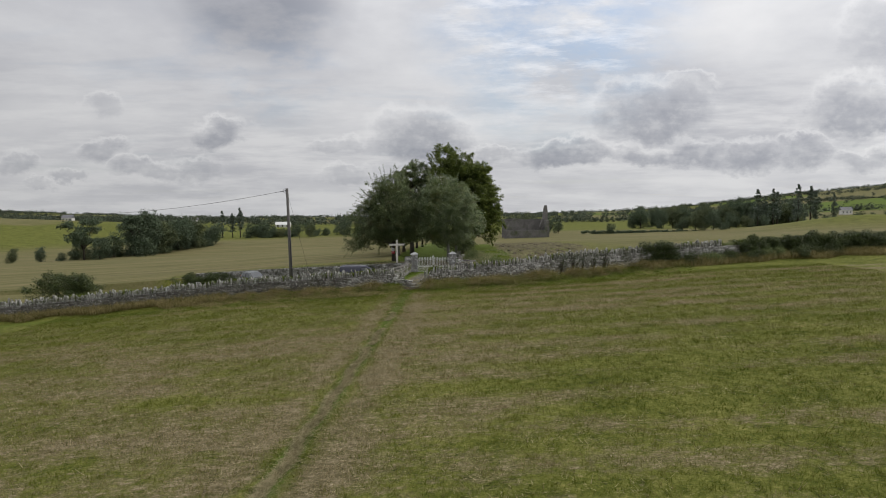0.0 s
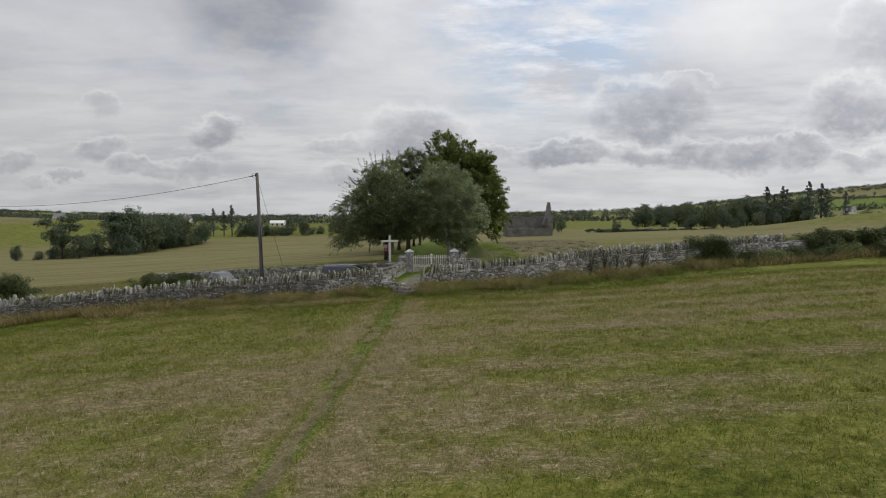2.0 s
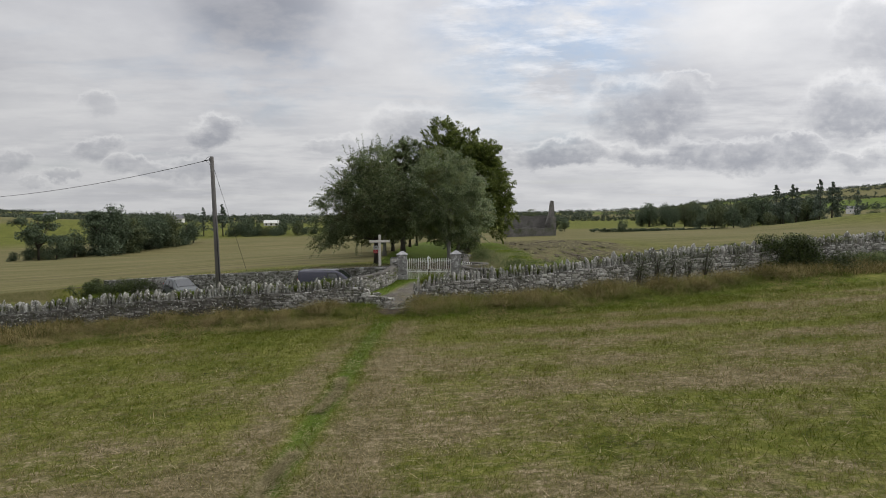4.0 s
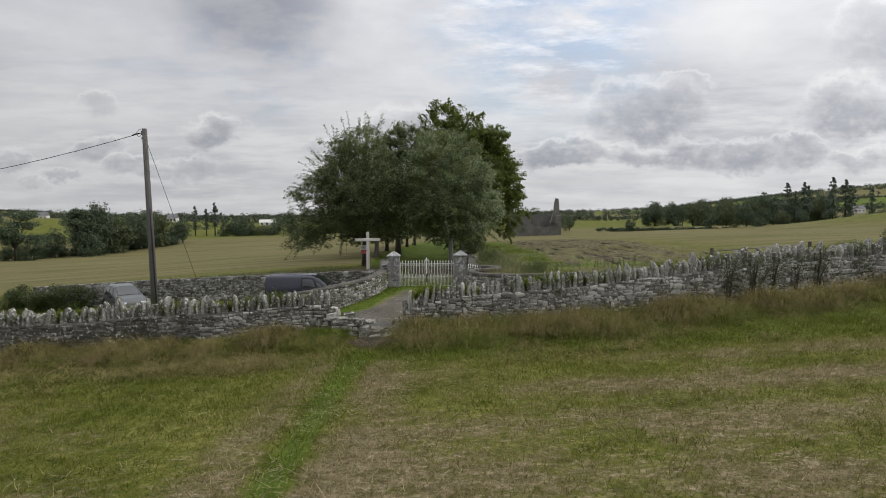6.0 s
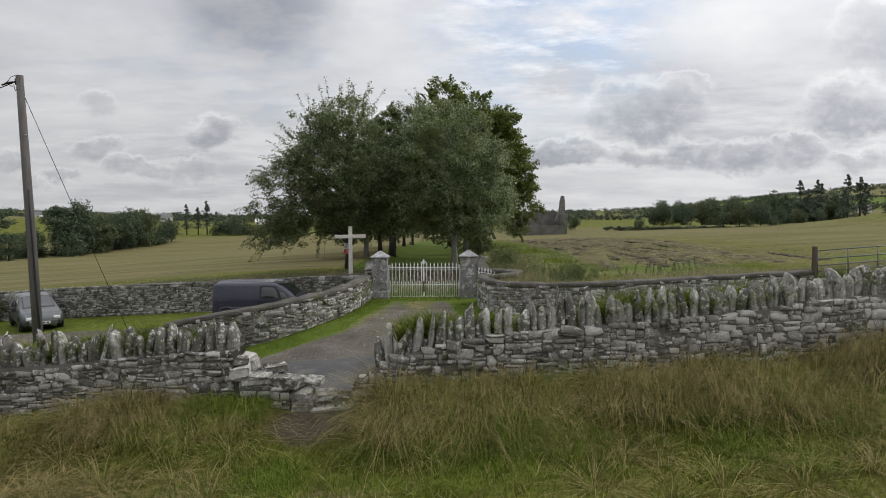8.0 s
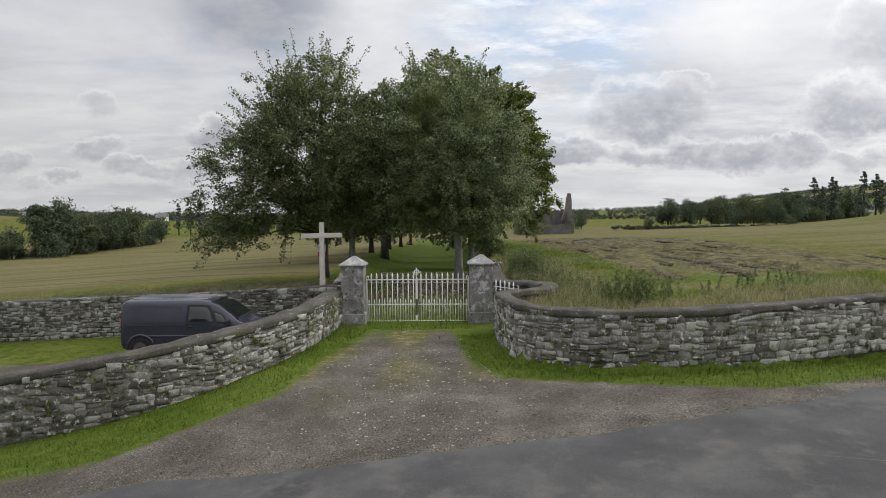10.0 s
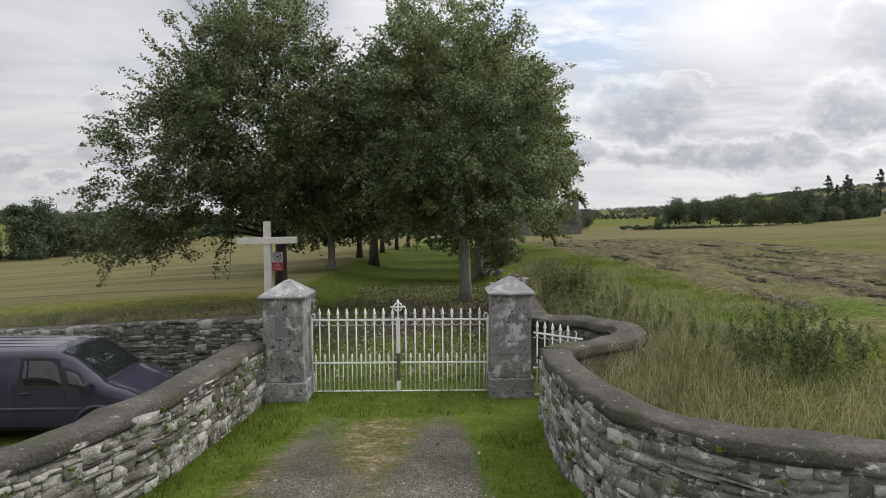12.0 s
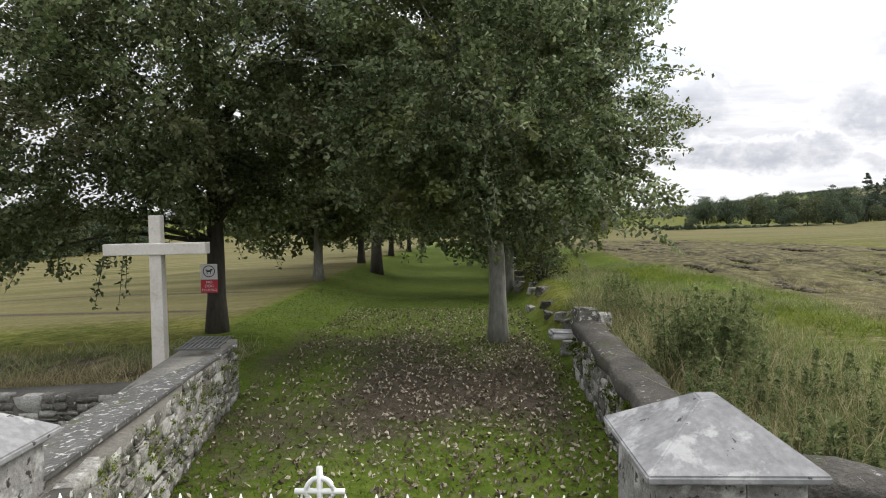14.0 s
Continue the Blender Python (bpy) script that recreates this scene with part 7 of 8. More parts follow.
# ---- grass, weeds and litter ----
def blades(name, label, category, P, height, width, mat, seed, bend=0.35, segs=2, tone=None):
    rng = np.random.default_rng(seed)
    n = len(P)
    a = rng.uniform(0, 2 * math.pi, n)
    side = np.stack([np.cos(a), np.sin(a), np.zeros(n)], 1)
    lean = rng.normal(0, bend, (n, 2))
    w = np.asarray(width)[:, None] if np.ndim(width) else width
    h = np.asarray(height)
    d = np.stack([lean[:, 0] * h, lean[:, 1] * h, np.zeros(n)], 1)
    if segs == 1:
        V = np.stack([P - side * w, P + side * w, P + d + np.stack([0 * h, 0 * h, h], 1)], 1).reshape(-1, 3)
        Fq = np.arange(n * 3).reshape(-1, 3)
    else:
        m = P + d * 0.35 + np.stack([0 * h, 0 * h, h * 0.6], 1)
        t = P + d + np.stack([0 * h, 0 * h, h * np.sqrt(np.clip(1 - 0.3 * (lean ** 2).sum(1), 0.2, 1))], 1)
        V = np.stack([P - side * w, P + side * w, m + side * w * 0.8, m - side * w * 0.8, t], 1).reshape(-1, 3)
        o = np.arange(n)[:, None] * 5
        Fq = np.concatenate([o + (0, 1, 2), o + (0, 2, 3), o + (3, 2, 4)])
    me = mesh_np(name, V, Fq, mat)
    if tone is not None:
        me.attributes.new("tone", "FLOAT", "POINT").data.foreach_set("value", np.repeat(np.clip(tone, 0, 1), len(V) // n).astype(np.float32))
    thing(name, me, label, category, kind="stuff")


def on_ground(x, y, sink=0.02):
    return np.stack([x, y, ground_z(x, y) - sink], 1)


rng = np.random.default_rng(500)
def tussocks(name, label, C, size, per, mat, seed, width=0.0045, droop=(0.25, 1.25)):
    """Arching blades that spring from each tussock and droop outwards."""
    rg = np.random.default_rng(seed)
    k = np.repeat(np.arange(len(C)), per)
    n = len(k)
    a = rg.uniform(0, 2 * math.pi, n)
    out = np.stack([np.cos(a), np.sin(a), np.zeros(n)], 1)
    sidev = np.stack([-np.sin(a), np.cos(a), np.zeros(n)], 1)
    L = size[k] * rg.uniform(0.45, 1.15, n)
    reach = L * rg.uniform(*droop, n)
    P0 = C[k] + out * (rg.random(n) * 0.16)[:, None]
    hz = L * np.clip(1.02 - 0.40 * reach / L, 0.25, 1)
    up = np.array((0, 0, 1.0))
    P1 = P0 + out * (reach * 0.36)[:, None] + up * (hz * 0.72)[:, None]
    P2 = P0 + out * (reach * 0.80)[:, None] + up * (hz * 0.86)[:, None]
    P3 = P0 + out * (reach * 1.22)[:, None] + up * (hz * (0.86 - 0.50 * reach / L))[:, None]
    w = width
    V = np.stack([P0 - sidev * w, P0 + sidev * w, P1 + sidev * w * 0.9, P1 - sidev * w * 0.9, P2 + sidev * w * 0.6, P2 - sidev * w * 0.6, P3], 1).reshape(-1, 3)
    o = np.arange(n)[:, None] * 7
    Fq = np.concatenate([o + (0, 1, 2), o + (0, 2, 3), o + (3, 2, 4), o + (3, 4, 5), o + (5, 4, 6)])
    thing(name, mesh_np(name, V, Fq, mat), label, "grass", kind="stuff")


def verge_centres(n, depth, power):
    cx = rng.uniform(-18, 18, n)
    dd = 0.28 + depth * rng.random(n) ** power * (0.55 + 0.9 * value_noise(cx * 0.5, cx * 0, 77))
    cy = wall_y(cx) - dd
    ok = np.hypot((cx + 2.05) / 0.85, (cy - 41.9) / 1.8) > 1
    ok &= ~((np.abs(cx + 2.3) < 0.6) & (cy < 42))
    cx, cy, dd = cx[ok], cy[ok], dd[ok]
    keep = rng.random(len(cx)) < 0.25 + 1.1 * value_noise(cx * 0.8, cy * 0.9, 78)
    cx, cy, dd = cx[keep], cy[keep], dd[keep]
    return np.stack([cx, cy, ground_z(cx, cy) - 0.02], 1), dd


rng = np.random.default_rng(500)
# tan hummocks of drooping grass with fresh green between them
hx = np.concatenate([np.array([-0.95, -0.45, 0.1, 0.75, 2.3, 2.8, 3.6, 4.6, 6.3, 7.1, 9.4, 11.0, 12.4, 14.8, -4.9, -6.6, -8.2, -9.0, -11.5, -13.6, -16.0])])
hd = rng.uniform(0.45, 1.35, len(hx))
hr = rng.uniform(0.80, 1.2, len(hx)) * np.where(hx < -2, 0.72, 1.0)
k = rng.integers(len(hx), size=360)
cx, cy = hx[k] + rng.normal(0, 0.30, 360), wall_y(hx[k]) - hd[k] + rng.normal(0, 0.26, 360)
ok = (cy < wall_y(cx) - 0.2) & (np.abs(cx + 2.1) > 0.92)
k, cx, cy = k[ok], cx[ok], cy[ok]
C = np.stack([cx, cy, ground_z(cx, cy) - 0.02], 1)
tussocks("dry_verge_grass", "hummocks of long dry tan grass drooping at the foot of the field wall", C, 0.78 * hr[k] * rng.uniform(0.45, 1.25, len(C)), 130, GRASS_TAN, 501, 0.0032, (0.5, 1.9))
cx, cy = np.concatenate([rng.normal(-3.45, 0.32, 30), hx[k][::3] + 0.5]), np.concatenate([rng.uniform(42.0, 42.5, 30), cy[::3] - 0.25])
ok = (np.abs(cx + 2.1) > 0.92) & (cy < wall_y(cx) - 0.2)
C = np.stack([cx[ok], cy[ok], ground_z(cx[ok], cy[ok]) - 0.02], 1)
tussocks("green_verge_grass", "long drooping green grass between the dry hummocks", C, np.where(C[:, 0] < -2.5, 0.36, 0.58) * rng.uniform(0.6, 1.2, len(C)), 100, GRASS_GREEN, 523, 0.0036, (0.5, 1.7))
cx = rng.uniform(-16, -3.7, 160)
cy = wall_y(cx) - 0.35 - 2.7 * rng.random(160)
C = np.stack([cx, cy, ground_z(cx, cy) - 0.02], 1)
tussocks("dry_verge_grass", "flattened tan hay grass lying over the western verge", C, 0.52 * rng.uniform(0.6, 1.25, 160), 90, GRASS_TAN, 524, 0.0030, (1.1, 2.4))
C, dd = verge_centres(330, 3.2, 0.9)
tussocks("dry_verge_grass", "thin wisps of dry grass along the field wall", C, np.clip(0.62 - 0.08 * dd, 0.3, 1) * rng.uniform(0.5, 1.2, len(C)), 66, GRASS_TAN, 516, 0.0030, (0.7, 2.4))
C, dd = verge_centres(1300, 3.0, 0.9)
tussocks("green_verge_grass", "long green grass drooping at the foot of the field wall", C, np.clip(0.60 - 0.15 * dd, 0.16, 1) * np.where(C[:, 0] < -2, 0.60, 1.0) * rng.uniform(0.4, 1.45, len(C)), 74, GRASS_GREEN, 502, 0.0036, (0.6, 1.9))
x = rng.uniform(-46, 36, 46000)
x = x[(x < -15) | (x > 15)]
y = wall_y(x) - 0.3 - rng.random(len(x)) * (0.7 + 1.3 * value_noise(x * 0.6, x * 0, 79))
blades("verge_grass_far", "long dry grass at the foot of the field wall", "grass", on_ground(x, y), rng.uniform(0.2, 0.65, len(x)), 0.010, GRASS_TAN, 509, 0.8)
# green blades mixed in
x = rng.uniform(-14, 14, 26000)
y = wall_y(x) - 0.3 - 3.0 * rng.random(len(x)) ** 1.2
ok = np.hypot((x + 2.1) / 0.85, (y - 42.0) / 1.2) > 1
x, y = x[ok], y[ok]
blades("green_verge", "fresh green grass along the wall verge", "grass", on_ground(x, y), rng.uniform(0.5, 1.0, len(x)) * (0.05 + 0.16 * value_noise(x * 1.2, y * 1.2, 80)), 0.006, GRASS_GREEN, 503, 0.6)
# short stubble of the mown field, taller where it is straw
def field_points(n, power):
    x, y = rng.uniform(-26, 26, n), 9 + 33 * rng.random(n) ** power
    ok = (np.abs(x) < 4 + 0.75 * y) & (y < wall_y(x) - 1.2)
    return x[ok], y[ok]


x, y = field_points(470000, 0.9)
ok = (np.abs(x - path_x(y)) > 0.22) | (rng.random(len(x)) < 0.35)
x, y = x[ok], y[ok]
tone, lush = field_cover(x, y)
tone = tone + 0.5 * (value_noise(x * 5.5, y * 6.5, 68) - 0.5) + rng.normal(0, 0.15, len(x))
blades("field_stubble", "short mown grass and straw stubble of the field", "grass", on_ground(x, y, 0.01), rng.uniform(0.03, 0.115, len(x)) * (0.6 + 0.8 * value_noise(x * 2.3, y * 2.6, 67)), 0.0065, GRASS_SHORT, 504, 0.7, 1, tone)
x, y = rng.uniform(-15, 15, 120000), 32 + 12 * rng.random(120000) ** 0.7
ok = (y < wall_y(x) - 0.6) & (np.hypot((x + 2.2) / 0.8, (y - 42.3) / 0.9) > 1)
ok &= rng.random(len(x)) < sstep(32, 40, y) * sstep(15, 9, np.abs(x))
x, y = x[ok], y[ok]
tone, lush = field_cover(x, y)
blades("edge_grass", "uneven short grass along the edge of the field", "grass", on_ground(x, y, 0.01), rng.uniform(0.025, 0.085, len(x)), 0.0045, GRASS_SHORT, 515, 0.9, 2, tone + 0.08 + 0.30 * (value_noise(x * 1.5, y * 1.5, 66) - 0.4) + rng.normal(0.02, 0.16, len(x)))
# clumps of longer grass
cx, cy = field_points(5200, 0.9)
k = rng.integers(len(cx), size=90000)
x, y = cx[k] + rng.normal(0, 0.10, len(k)), cy[k] + rng.normal(0, 0.07, len(k))
tone, lush = field_cover(cx, cy)
blades("field_clumps", "low clumps of longer grass over the mown field", "grass", on_ground(x, y, 0.01), rng.uniform(0.05, 0.13, len(x)), 0.006, GRASS_SHORT, 512, 0.5, 1, (tone + rng.normal(-0.05, 0.20, len(cx)))[k])
cx, cy = rng.uniform(-24, 24, 900), 9 + 31 * rng.random(900)
near_path = rng.random(900) < 0.3
cx = np.where(near_path, path_x(cy) + rng.normal(0.5, 0.7, 900), cx)
k = rng.integers(900, size=52000)
x, y = cx[k] + rng.normal(0, 0.42, len(k)), cy[k] + rng.normal(0, 0.22, len(k))
ok = (np.abs(x) < 4 + 0.75 * y) & (y < wall_y(x) - 1.4)
x, y = x[ok], y[ok]
blades("loose_straw", "pale loose straw lying on the mown field", "straw", on_ground(x, y, -0.02), rng.uniform(0.02, 0.05, len(x)), 0.0052, GRASS_LONG, 513, 3.6, 1)
x, y = field_points(80000, 0.8)
tone, lush = field_cover(x, y)
pick = value_noise(x * 1.7, y * 2.0, 69) > 0.42
x, y, tone = x[pick], y[pick], tone[pick]
blades("stubble_stalks", "scattered taller stalks over the mown field", "grass", on_ground(x, y, 0.01), rng.uniform(0.06, 0.17, len(x)), 0.0085, GRASS_SHORT, 525, 0.8, 1, tone + rng.normal(0.05, 0.34, len(x)))
y = 8 + 24 * rng.random(24000) ** 1.25
x = path_x(y) + 0.06 * np.sin(y * 2.1) + 0.05 * (value_noise(y * 0.7, y * 0, 71) - 0.5) + rng.normal(0, 0.075, 24000)
ok = value_noise(y * 0.8, y * 0, 72) > 0.24
blades("path_straw", "pale trodden straw along the worn field path", "straw", on_ground(x[ok], y[ok], -0.025), np.full(int(ok.sum()), 0.035), 0.008, GRASS_LONG, 522, 3.0, 1)
# lush verges round the gate apron
x, y = rng.uniform(-9, 12, 90000), rng.uniform(49, 60, 90000)
wl, wr = wing_left_x(y), wing_right_y(x)
ap_l = np.interp(y, [49, 50, 52.2, 55, 57, 58.6], [-6.5, -5.4, -3.3, -2.75, -2.3, -2.0])
ap_r = np.interp(y, [50.5, 52.2, 52.8, 54.5, 57, 58.6], [9, 3.0, 1.0, 0.3, 0.15, 0.1])
ok = ((x < ap_l) & (x > wl + 0.28) & (y > 50)) | ((x > ap_r) & (y < wr - 0.21) & (x < 12) & (y > 51.5)) | ((y > 57.6) & (y < 60) & (x > -2.7) & (x < 0.8))
x, y = x[ok], y[ok]
near_wall = np.maximum(sstep(0.9, 0.2, np.abs(wing_right_y(x) - y)), sstep(0.9, 0.2, np.abs(x - wing_left_x(y))))
blades("gate_verge", "lush short green grass beside the gate walls", "grass", on_ground(x, y), rng.uniform(0.03, 0.12, len(x)) * (1 + 0.9 * near_wall), 0.005, GRASS_LUSH, 505, 0.5, 1)
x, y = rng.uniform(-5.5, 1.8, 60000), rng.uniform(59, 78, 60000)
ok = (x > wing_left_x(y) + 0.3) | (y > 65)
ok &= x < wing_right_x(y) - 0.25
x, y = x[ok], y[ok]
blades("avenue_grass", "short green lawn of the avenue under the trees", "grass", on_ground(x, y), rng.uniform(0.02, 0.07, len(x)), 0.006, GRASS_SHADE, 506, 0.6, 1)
# tall pale grass and dark weeds inside the east wall
for mat, seed, count, hi, lab in ((GRASS_LONG, 507, 44000, 0.66, "tall pale seeding grass inside the wing wall"), (GRASS_PALE, 511, 160000, 0.42, "rank green grass inside the wing wall")):
    x, y = rng.uniform(1.6, 18, count), rng.uniform(53, 70, count)
    edge = np.minimum(y - wing_right_y(x), (x - wing_right_x(y)))
    ok = (edge > 0.3) & (edge < (2.8 if seed == 507 else 3.6)) & (rng.random(count) < np.clip(1.25 - 0.24 * edge, 0.05, 1) * (0.2 + 1.2 * value_noise(x * 0.7, y * 0.7, seed)))
    x, y, edge = x[ok], y[ok], edge[ok]
    blades("tall_rank_grass", lab, "grass", on_ground(x, y), rng.uniform(0.2, hi, len(x)) * np.clip(1.25 - 0.16 * edge, 0.4, 1.2), 0.0045, mat, seed, 0.55)


def weed_clump(cx, cy, r, n, hmin, hmax, seed):
    rg = np.random.default_rng(seed)
    C, R, P = [], [], Pile()
    for _ in range(int(n * 1.2)):
        a, q = rg.uniform(0, 6.28), r * rg.random() ** 0.8
        x, y = cx + q * math.cos(a), cy + q * math.sin(a)
        z, h = gz(x, y), rg.uniform(hmin, hmax)
        lx, ly = rg.normal(0, 0.18, 2) * h
        P.tube([(x, y, z - 0.03), (x + lx * .4, y + ly * .4, z + h * .55), (x + lx, y + ly, z + h)], [0.007, 0.005, 0.003], 4)
        for t in np.linspace(0.25, 1.0, 8):
            C.append((x + lx * t, y + ly * t, z + h * t))
            R.append(0.075 * (1.3 - 0.9 * t))
    root = thing("weed_clump", None, "clump of tall green docks and nettles", "weeds", "weed clumps", at=Matrix.Translation((0, 0, 0)))
    tagged(part("stalk_mass", P.mesh("stalk_mass", WEEDS, True), root), kind="stuff")
    V, Fq = foliage_arrays(np.array(C), np.array(R), len(C) * 9, 0.078, rg, 1.0, 0.30)
    part("leaves", mesh_np("leaves", V, Fq, WEEDS), root)


for k, (cx, cy, r, n, lo, hi) in enumerate([(2.85, 63.6, 0.6, 62, 0.6, 1.2), (3.3, 64.0, 0.6, 30, 0.5, 1.0), (4.6, 57.8, 1.0, 12, 0.35, 0.7), (6.0, 57.6, 1.0, 9, 0.3, 0.65), (8.2, 58.4, 1.4, 8, 0.35, 0.65), (2.9, 61.0, 0.8, 12, 0.3, 0.6), (3.6, 59.2, 0.7, 10, 0.25, 0.5),
                                            (4.2, 60.6, 1.0, 10, 0.25, 0.5), (3.0, 67.5, 0.7, 14, 0.4, 0.8), (10.5, 59.5, 1.4, 10, 0.3, 0.6), (3.6, 71, 0.8, 10, 0.4, 0.7), (2.5, 60.4, 0.5, 12, 0.3, 0.65), (2.45, 62.2, 0.55, 18, 0.4, 0.8), (3.6, 62.4, 0.7, 12, 0.3, 0.65), (5.2, 58.9, 0.9, 12, 0.3, 0.7), (4.7, 57.0, 0.8, 34, 0.5, 0.95)]):
    weed_clump(cx, cy, r, n, lo, hi, 520 + k)

# rough grass over the ground beyond the rank growth, and on the bank above the yard
x, y = rng.uniform(2.5, 17, 120000), rng.uniform(56, 80, 120000)
ok = (y > wing_right_y(x) + 1.5) & (x > wing_right_x(y) + 0.8) & (value_noise(x * 0.45, y * 0.6, 55) + 0.35 * rng.random(120000) > 0.62) & ((x < 7.6) | (y < 62) | (rng.random(120000) < 0.10))
x, y = x[ok], y[ok]
pale = value_noise(x * 0.5, y * 0.5, 58) > 0.55
blades("rough_grass", "rough pale green and straw grass at the field margin", "grass", on_ground(x[pale], y[pale]), rng.uniform(0.08, 0.28, int(pale.sum())), 0.006, GRASS_PALE, 517, 0.7, 1)
blades("rough_grass", "fresh green grass of the field margin", "grass", on_ground(x[~pale], y[~pale]), rng.uniform(0.06, 0.18, int((~pale).sum())), 0.007, GRASS_GREEN, 521, 0.7, 1)
x = rng.uniform(-26, -4, 30000)
y = 64.7 + 3.0 * rng.random(30000) ** 1.2 + 0.1 * (x + 6) * 0.3
ok = (y > 64.75) & (value_noise(x * 0.9, y * 1.1, 56) > 0.32)
x, y = x[ok], y[ok]
for q, (mat, lab) in enumerate(((GRASS_LONG, "dry brown grass on the bank above the yard wall"), (GRASS_PALE, "green tussocks on the bank above the yard wall"))):
    sel = (value_noise(x * 0.7, y * 0.9, 57) > 0.5) == (q == 0)
    blades("bank_grass", lab, "grass", on_ground(x[sel], y[sel]), rng.uniform(0.08, 0.30, int(sel.sum())), 0.006, mat, 518 + q, 0.7, 1)

# tufts on top of the field wall
for mat, seed, lab in ((GRASS_GREEN, 508, "tufts of green and dry grass growing among the capstones"), (GRASS_LUSH, 514, "green moss and grass among the capstones")):
    x = rng.uniform(-34, 24, 44000)
    x = x[((x < -3.6) | (x > -1.0)) & (value_noise(x * 1.1 + seed, x * 0, 41) > 0.33)]
    y = wall_y(x) + 0.08 + rng.uniform(-0.10, 0.26, len(x))
    blades("wall_top_grass", lab, "grass", np.stack([x, y, field_z(x) + wall_h(x) + 0.08], 1), rng.uniform(0.14, 0.42, len(x)) * (0.5 + value_noise(x * 2.2, x * 0, 43)), 0.006, mat, seed, 0.8)
# fallen leaves on the avenue
x, y = rng.uniform(-4.8, 1.6, 17000), 59.3 + 15 * rng.random(17000) ** 1.15
x[:3600], y[:3600] = rng.normal(0.2, 1.0, 3600), rng.normal(65.0, 2.6, 3600)
ok = (x > wing_left_x(np.minimum(y, 64.5)) + 0.35) & (x < wing_right_x(y) - 0.28)
x, y = x[ok], y[ok]
P3 = on_ground(x, y, -0.035)
V, Fq = foliage_arrays(P3, np.full(len(P3), 0.02), len(P3) * 1, 0.066, rng, 0.2, 0.5)
thing("fallen_leaves", mesh_np("fallen_leaves", V, Fq, DRYLEAF), "brown and pale fallen leaves on the lawn", "leaves", kind="stuff")

def scatter_stones(name, label, category, P, size, mat, seed, squash=0.6):
    rg = np.random.default_rng(seed)
    VV, FF, o = [], [], 0
    base = np.array([(a, b, c) for c in (-.5, .5) for a, b in ((-.5, -.4), (.45, -.5), (.5, .42), (-.42, .5))]) * (1, 1, 0.9) + rg.uniform(-.08, .08, (8, 3))
    faces = np.array([(3, 2, 1, 0), (4, 5, 6, 7), (0, 1, 5, 4), (1, 2, 6, 5), (2, 3, 7, 6), (3, 0, 4, 7)])
    for p, s in zip(P, size):
        R = np.array(Euler(rg.uniform(0, 6.28, 3)).to_matrix())
        VV.append((base @ R.T) * (s, s * rg.uniform(0.6, 1), s * squash) + p)
        FF.append(faces + o)
        o += len(base)
    thing(name, mesh_np(name, np.concatenate(VV), np.concatenate(FF), mat), label, category, kind="stuff")


x, y = rng.normal(-0.8, 1.1, 900), rng.uniform(49.4, 55.5, 900)
x = np.clip(x, np.interp(y, [49, 52.2, 55.5], [-5, -2.9, -2.3]), np.interp(y, [49, 52.5, 55.5], [3, 0.9, 0.2]))
scatter_stones("apron_pebbles", "pale loose pebbles on the gravel apron", "pebbles", on_ground(x, y, 0.0), rng.uniform(0.010, 0.035, 900) * rng.uniform(0.5, 1.5, 900), PEBBLE, 701)
CHIPS = material("dark_road_chippings", [(0.2, (0.040, 0.040, 0.043)), (0.5, (0.085, 0.085, 0.088)), (0.85, (0.20, 0.20, 0.20))], 0.9, 3, 20, 0.3, per_island=0.8)
x = rng.uniform(-6, 10, 4200)
y = 49.4 + 0.2 * np.clip(x, 0, 40) + rng.normal(0, 1.1, 4200)
ok = (y < np.interp(x, [-6, -5, -2, 0.5, 3, 10], [49.2, 50, 53, 52.6, 51.9, 51.9])) & (y > 45)
x, y = x[ok], y[ok]
scatter_stones("road_chippings", "dark loose chippings along the edge of the road", "gravel", on_ground(x, y, 0.0), rng.uniform(0.010, 0.026, len(x)), CHIPS, 704)
ridge = rng.integers(7, size=9000)
y = 62 + 52 * rng.random(9000) ** 1.4
x = np.array([8.2, 9.6, 10.9, 12.4, 14.0, 15.8, 18.0])[ridge] + 0.03 * (y - 66) + 0.35 * (value_noise(y * 0.35, ridge * 3.1, 13) - 0.5) + rng.normal(0, 0.13, 9000)
ok = value_noise(y * 0.22 + ridge * 7.7, ridge * 1.3, 15) > 0.36
x, y = x[ok][:4200], y[ok][:4200]
scatter_stones("soil_clods", "dark turned soil clods in broken ridges across the field", "soil", on_ground(x, y, 0.02), rng.uniform(0.05, 0.20, len(x)), SOIL, 702, 0.6)
x = rng.uniform(-26, -5, 500)
y = 66.6 + 0.1 * (x + 6) + rng.normal(0, 0.7, 500)
scatter_stones("bank_clods", "dark soil clods on the bank above the back wall", "soil", on_ground(x, y, 0.02), rng.uniform(0.06, 0.22, 500), SOIL, 703, 0.45)

# ---- stile in the gap of the field wall ----
def flat_stone(name, label, x, y, z, sx, sy, sz, turn, group, seed, mat=CAPSTONE):
    rg = np.random.default_rng(seed)
    bm = bmesh.new()
    add_box(bm, (0, 0, 0), (sx, sy, sz), 0.03)
    for v in bm.verts:
        v.co += Vector(rg.normal(0, 0.018, 3))
    thing(name, bm_mesh(name, bm, mat), label, "stone", group, at=pose(x, y, z, rg.normal(0, 4), rg.normal(0, 4), turn))


